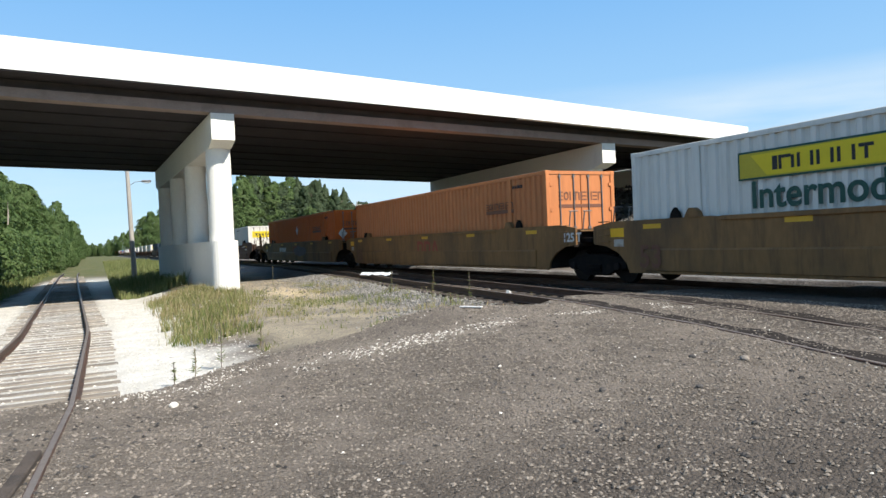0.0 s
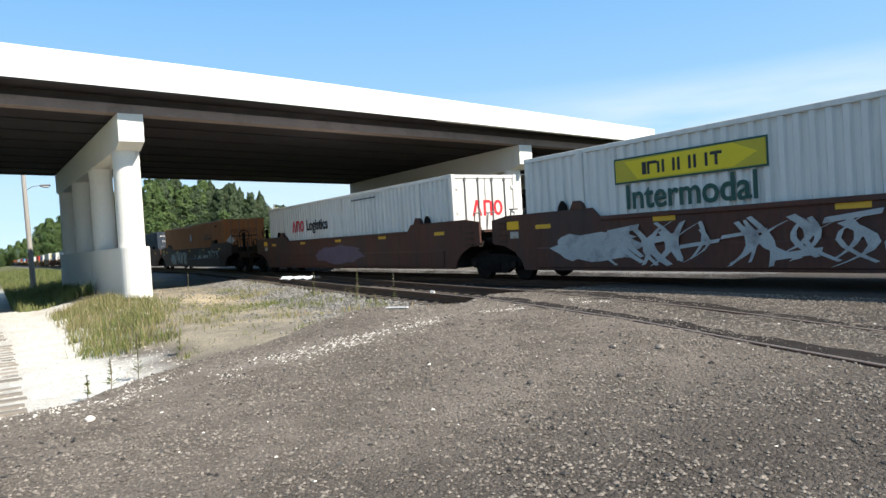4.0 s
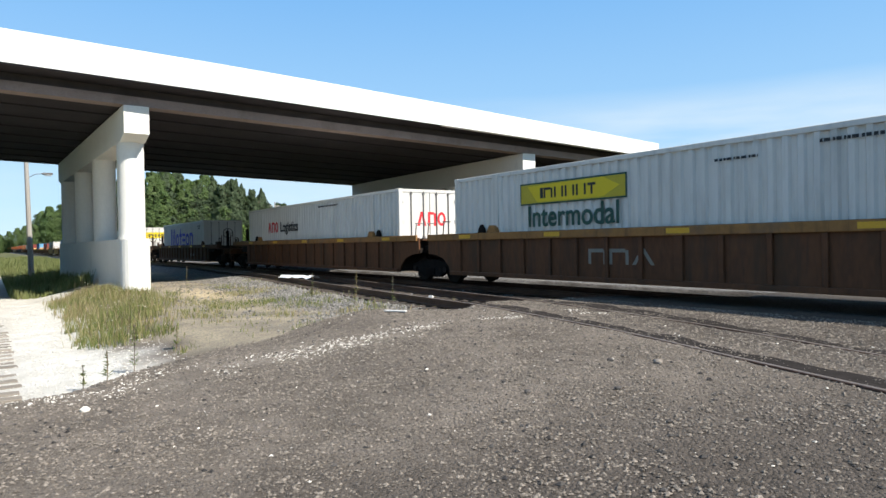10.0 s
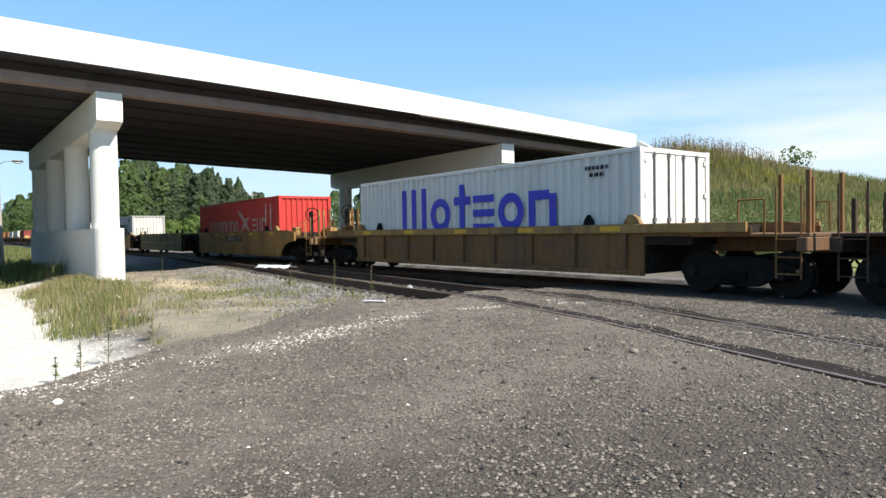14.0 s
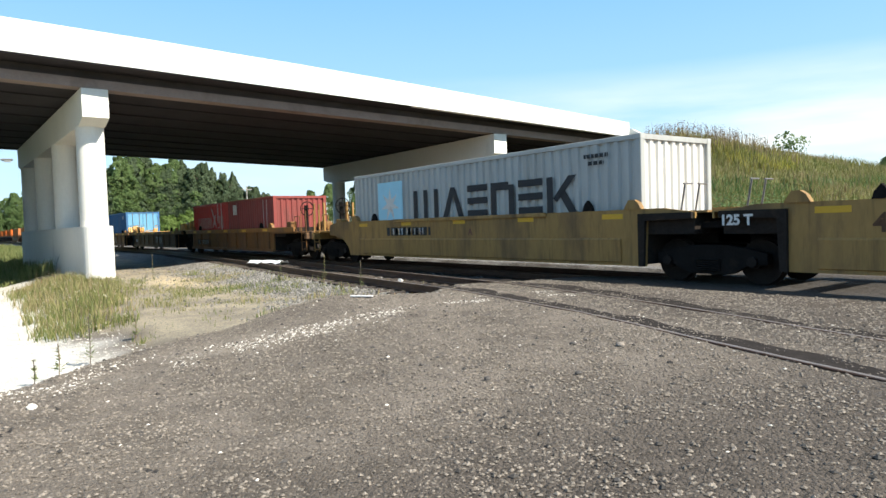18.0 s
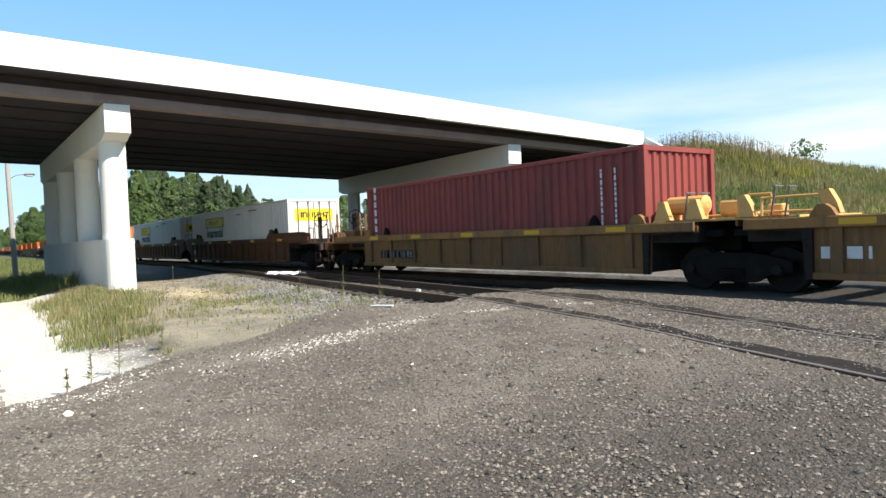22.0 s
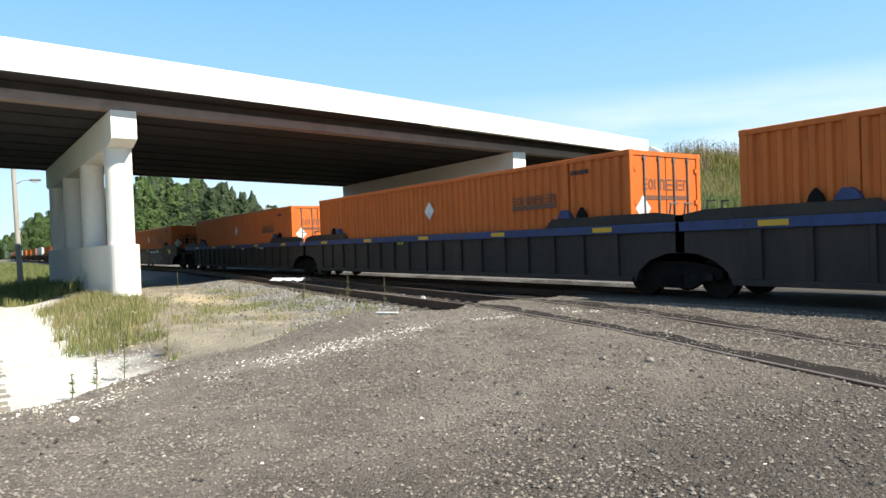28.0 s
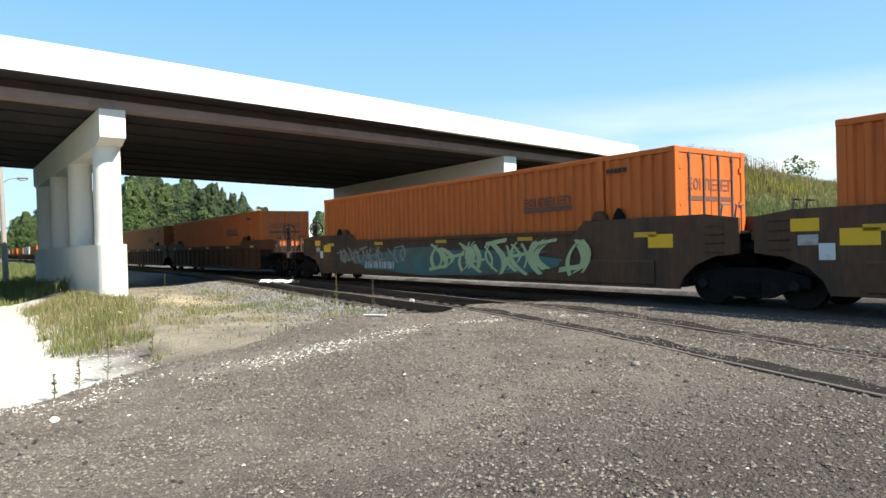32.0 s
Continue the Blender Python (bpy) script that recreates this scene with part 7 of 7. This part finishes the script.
# a few lumps big enough to tell apart
for i, (x, y, r, dark) in enumerate(((-4.55, 5.85, 0.04, 0), (-4.15, 4.75, 0.028, 1), (-4.75, 4.15, 0.03, 1), (-8.1, 0.75, 0.05, 2), (-5.0, 5.6, 0.032, 1), (-3.3, 2.0, 0.03, 1), (-4.0, 1.2, 0.03, 1))):
    rng = random.Random(100 + i)
    bm = bmesh.new()
    bmesh.ops.create_icosphere(bm, subdivisions=2, radius=r)
    for v in bm.verts:
        v.co = Vector((v.co.x * 1.25, v.co.y, v.co.z * 0.75)) * (1 + 0.25 * noise.noise(v.co * 25 + Vector((i, 0, 0))))
    me = bpy.data.meshes.new("stone")
    bm.to_mesh(me)
    bm.free()
    me.materials.append((STONE, DARKS, PALE)[dark])
    thing("stone", ("grey-brown stone", "dark angular stone", "white limestone lump")[dark] + " lying on the gravel crossing", "stone", pose(x, y, gz(x, y) + r * 0.4, 0, 0, i * 50), group="stones on the crossing", data=me)


# ---- weeds that stand alone ----
def weed(x, y, h, label, seed):
    rng = random.Random(seed)
    w = thing("weed", label, "weed", pose(x, y, gz(x, y)), group="single weeds")
    g = Geo().path([(0, 0, -0.05), (0.02, 0.01, h * 0.5), (0.05, 0.0, h)], 0.007, 5)
    part("stem", g, STRAW if seed % 2 else BARK, w)
    verts, faces = [], []
    for i in range(46):
        z = h * rng.uniform(0.15, 1.0)
        a = rng.uniform(0, 6.28)
        ln = 0.13 * rng.uniform(0.5, 1.2) * (1.2 - z / h)
        k = len(verts)
        d = Vector((math.cos(a), math.sin(a), rng.uniform(-0.2, 0.7))).normalized()
        s = d.cross(Vector((0, 0, 1))).normalized() * 0.018
        o = Vector((0.04 * z / h, 0, z))
        verts += [tuple(o), tuple(o + d * ln * 0.5 + s), tuple(o + d * ln), tuple(o + d * ln * 0.5 - s)]
        faces.append((k, k + 1, k + 2, k + 3))
    me = bpy.data.meshes.new("foliage")
    me.from_pydata(verts, [], faces)
    me.materials.append(WEEDS)
    part("foliage", me, None, w)


for i, (x, y, h) in enumerate(((-11.2, 1.75, 0.75), (-9.9, 1.2, 0.42), (-10.3, 0.95, 0.35), (-16.3, 8.2, 0.85), (-13.8, 7.9, 0.75), (-15.2, 7.6, 0.5), (-19.5, 8.3, 0.7), (-12.9, 6.9, 0.45), (-21.5, 6.9, 0.6), (-26.3, 6.1, 0.9), (-17.5, 7.4, 0.4), (-12.2, 2.6, 0.4))):
    weed(x, y, h, "thin green weed standing in the gravel", i)

# ---- litter ----
st = thing("litter_stick", "bleached white strip of litter on the gravel", "litter", pose(-11.0, 6.35, gz(-11.0, 6.35) + 0.012, 0, 0, 32))
part("strip", Geo().box(-0.24, 0.24, -0.035, 0.035, 0, 0.03, 0.008), WHITE, st)
bag = thing("plastic_sheet", "crumpled white plastic sheet beside the track", "litter", pose(-25.2, 10.15, 0.42, 0, 0, 18))
gb = Geo()
for i in range(15):
    for j in range(7):
        gb.v.append((-0.95 + i * 0.135, -0.3 + j * 0.1, 0.10 + 0.09 * noise.noise(Vector((i * 0.5, j * 0.7, 2.0))) - 0.08 * abs(j - 3) / 3))
gb.f += [(i * 7 + j, (i + 1) * 7 + j, (i + 1) * 7 + j + 1, i * 7 + j + 1) for i in range(14) for j in range(6)]
part("sheet", gb, mat("white_plastic", (0.72, 0.74, 0.76), 0.4, var=0.05, bump=0.1), bag)
cup = thing("paper_cup", "small crushed white cup between the rails", "litter", pose(-14.6, 9.6, 0.29, 80, 10, 30))
part("cup", Geo().tube((0, 0, 0), (0, 0, 0.14), 0.04, 0.055, n=10), WHITE, cup)

# ---- poles, lamp, building ----
pl = thing("street_lamp", "weathered wooden pole with a small lamp arm", "street lamp", pose(-55.8, 2.36, gz(-55.8, 2.36), 1.0, -2.2, 0))
part("pole", Geo().tube((0, 0, -0.3), (0, 0, 12.6), 0.19, 0.12, n=10), POLE, pl)
part("arm", Geo().path([(0, 0.1, 7.2), (0.1, 0.5, 7.45), (0.15, 1.0, 7.5)], 0.025), GALV, pl)
hd = part("lamp_head", Geo().box(-0.16, 0.16, 0.95, 1.65, 7.44, 7.58, 0.05), GALV, pl)
part("lens", Geo().box(-0.12, 0.12, 1.1, 1.55, 7.36, 7.44, 0.03), GLASS_GREY, hd)
p2 = thing("utility_pole", "dark wooden utility pole with one crossarm", "utility pole", pose(-141, 52, -0.3))
part("pole", Geo().tube((0, 0, -0.3), (0, 0, 11.6), 0.17, 0.11, n=8), POLE, p2)
part("crossarm", Geo().box(-0.06, 0.06, -1.1, 1.1, 10.7, 10.85), POLE, p2)
wh = thing("warehouse", "long low warehouse with a pale metal roof", "building", pose(-150, 74, -0.3, 0, 0, 62))
WALLM = mat("pale_metal_siding", (0.55, 0.55, 0.53), 0.6, var=0.08, scale=0.6)
part("wall", Geo().box(-17, 17, -7, 7, 0, 4.3), WALLM, wh)
part("roof", Geo().prism_x([(-7.4, 4.3), (7.4, 4.3), (0, 6.9)], -17.4, 17.4), mat("white_metal_roof", (0.72, 0.73, 0.74), 0.45, var=0.06, scale=0.4), wh)
for k in (-11, -3, 6):
    part("bay_door", Geo().box(k - 1.6, k + 1.6, -7.06, -7.0, 0, 3.3), mat("grey_bay_door", (0.25, 0.26, 0.28), 0.6), wh)
# the low sloping wall under the bridge beyond the siding
sl = thing("slope_wall", "grey concrete slope wall beyond the siding", "wall", kind="structure")
part("wall", Geo().add([(-36, -5.2, -0.5), (-36, -6.3, 2.6), (-36, -14, 4.6), (-36, -14, -0.5), (-46, -5.2, -0.5), (-46, -6.3, 2.6), (-46, -14, 4.6), (-46, -14, -0.5)], [(0, 1, 2, 3), (7, 6, 5, 4), (0, 4, 5, 1), (1, 5, 6, 2), (2, 6, 7, 3), (3, 7, 4, 0)]), CONCRETE, sl)
# wheel grooves along the crossing rails: flat strips, their shade put into the colour
GROOVE_SHADE = mat("shaded_groove_soil", (0.03, 0.026, 0.024), 0.95, var=0.3, scale=6)
GROOVE_SHADE.node_tree.nodes["Principled BSDF"].inputs["Specular IOR Level"].default_value = 0.03
gr = thing("flangeways", "wheel grooves along the crossing rails, shown as flat dark strips", "groove", kind="structure")
for side, wd in ((-0.75, 0.20), (0.75, 0.30)):
    rows = []
    for x in np.arange(-12.4, 14, 0.12):
        d = branch_y(x + 0.5) - branch_y(x - 0.5)
        out = Vector((-d, 1, 0)).normalized()
        y = branch_y(x) + side
        far = wd * (1.0 + 0.7 * smooth(-4, -9, x) + 0.9 * fbm(x, side * 7, 0.9, 2) + 0.35 * fbm(x, side * 3, 3.1, 2))
        inner, outer = Vector((x, y, 0)) + out * 0.034, Vector((x, y, 0)) + out * (0.05 + max(0.035, far))
        zt = max(0.417, gz(x, y + 0.1) + 0.006) if x > -11.6 else 0.395
        rows.append((inner.x, inner.y, outer.x, outer.y, zt))
    g = Geo()
    for r in rows:
        g.v += [(r[0], r[1], r[4]), (r[2], r[3], r[4]), (r[2], r[3], r[4] - 0.06), (r[0], r[1], r[4] - 0.06)]
    for i in range(len(rows) - 1):
        k = 4 * i
        g.f += [(k + j, k + (j + 1) % 4, k + 4 + (j + 1) % 4, k + 4 + j) for j in range(4)]
    part("groove", g, GROOVE_SHADE, gr)


# ---- motion of the train ----
def motions():
    for ob, mid in MOVERS:
        walk(ob, [(t, pose(mid + SPEED * (t - 16), TRACK_Y, RAIL_Z)) for t in (0.0, 8.0, 16.0, 24.0, 32.0)])


motions()
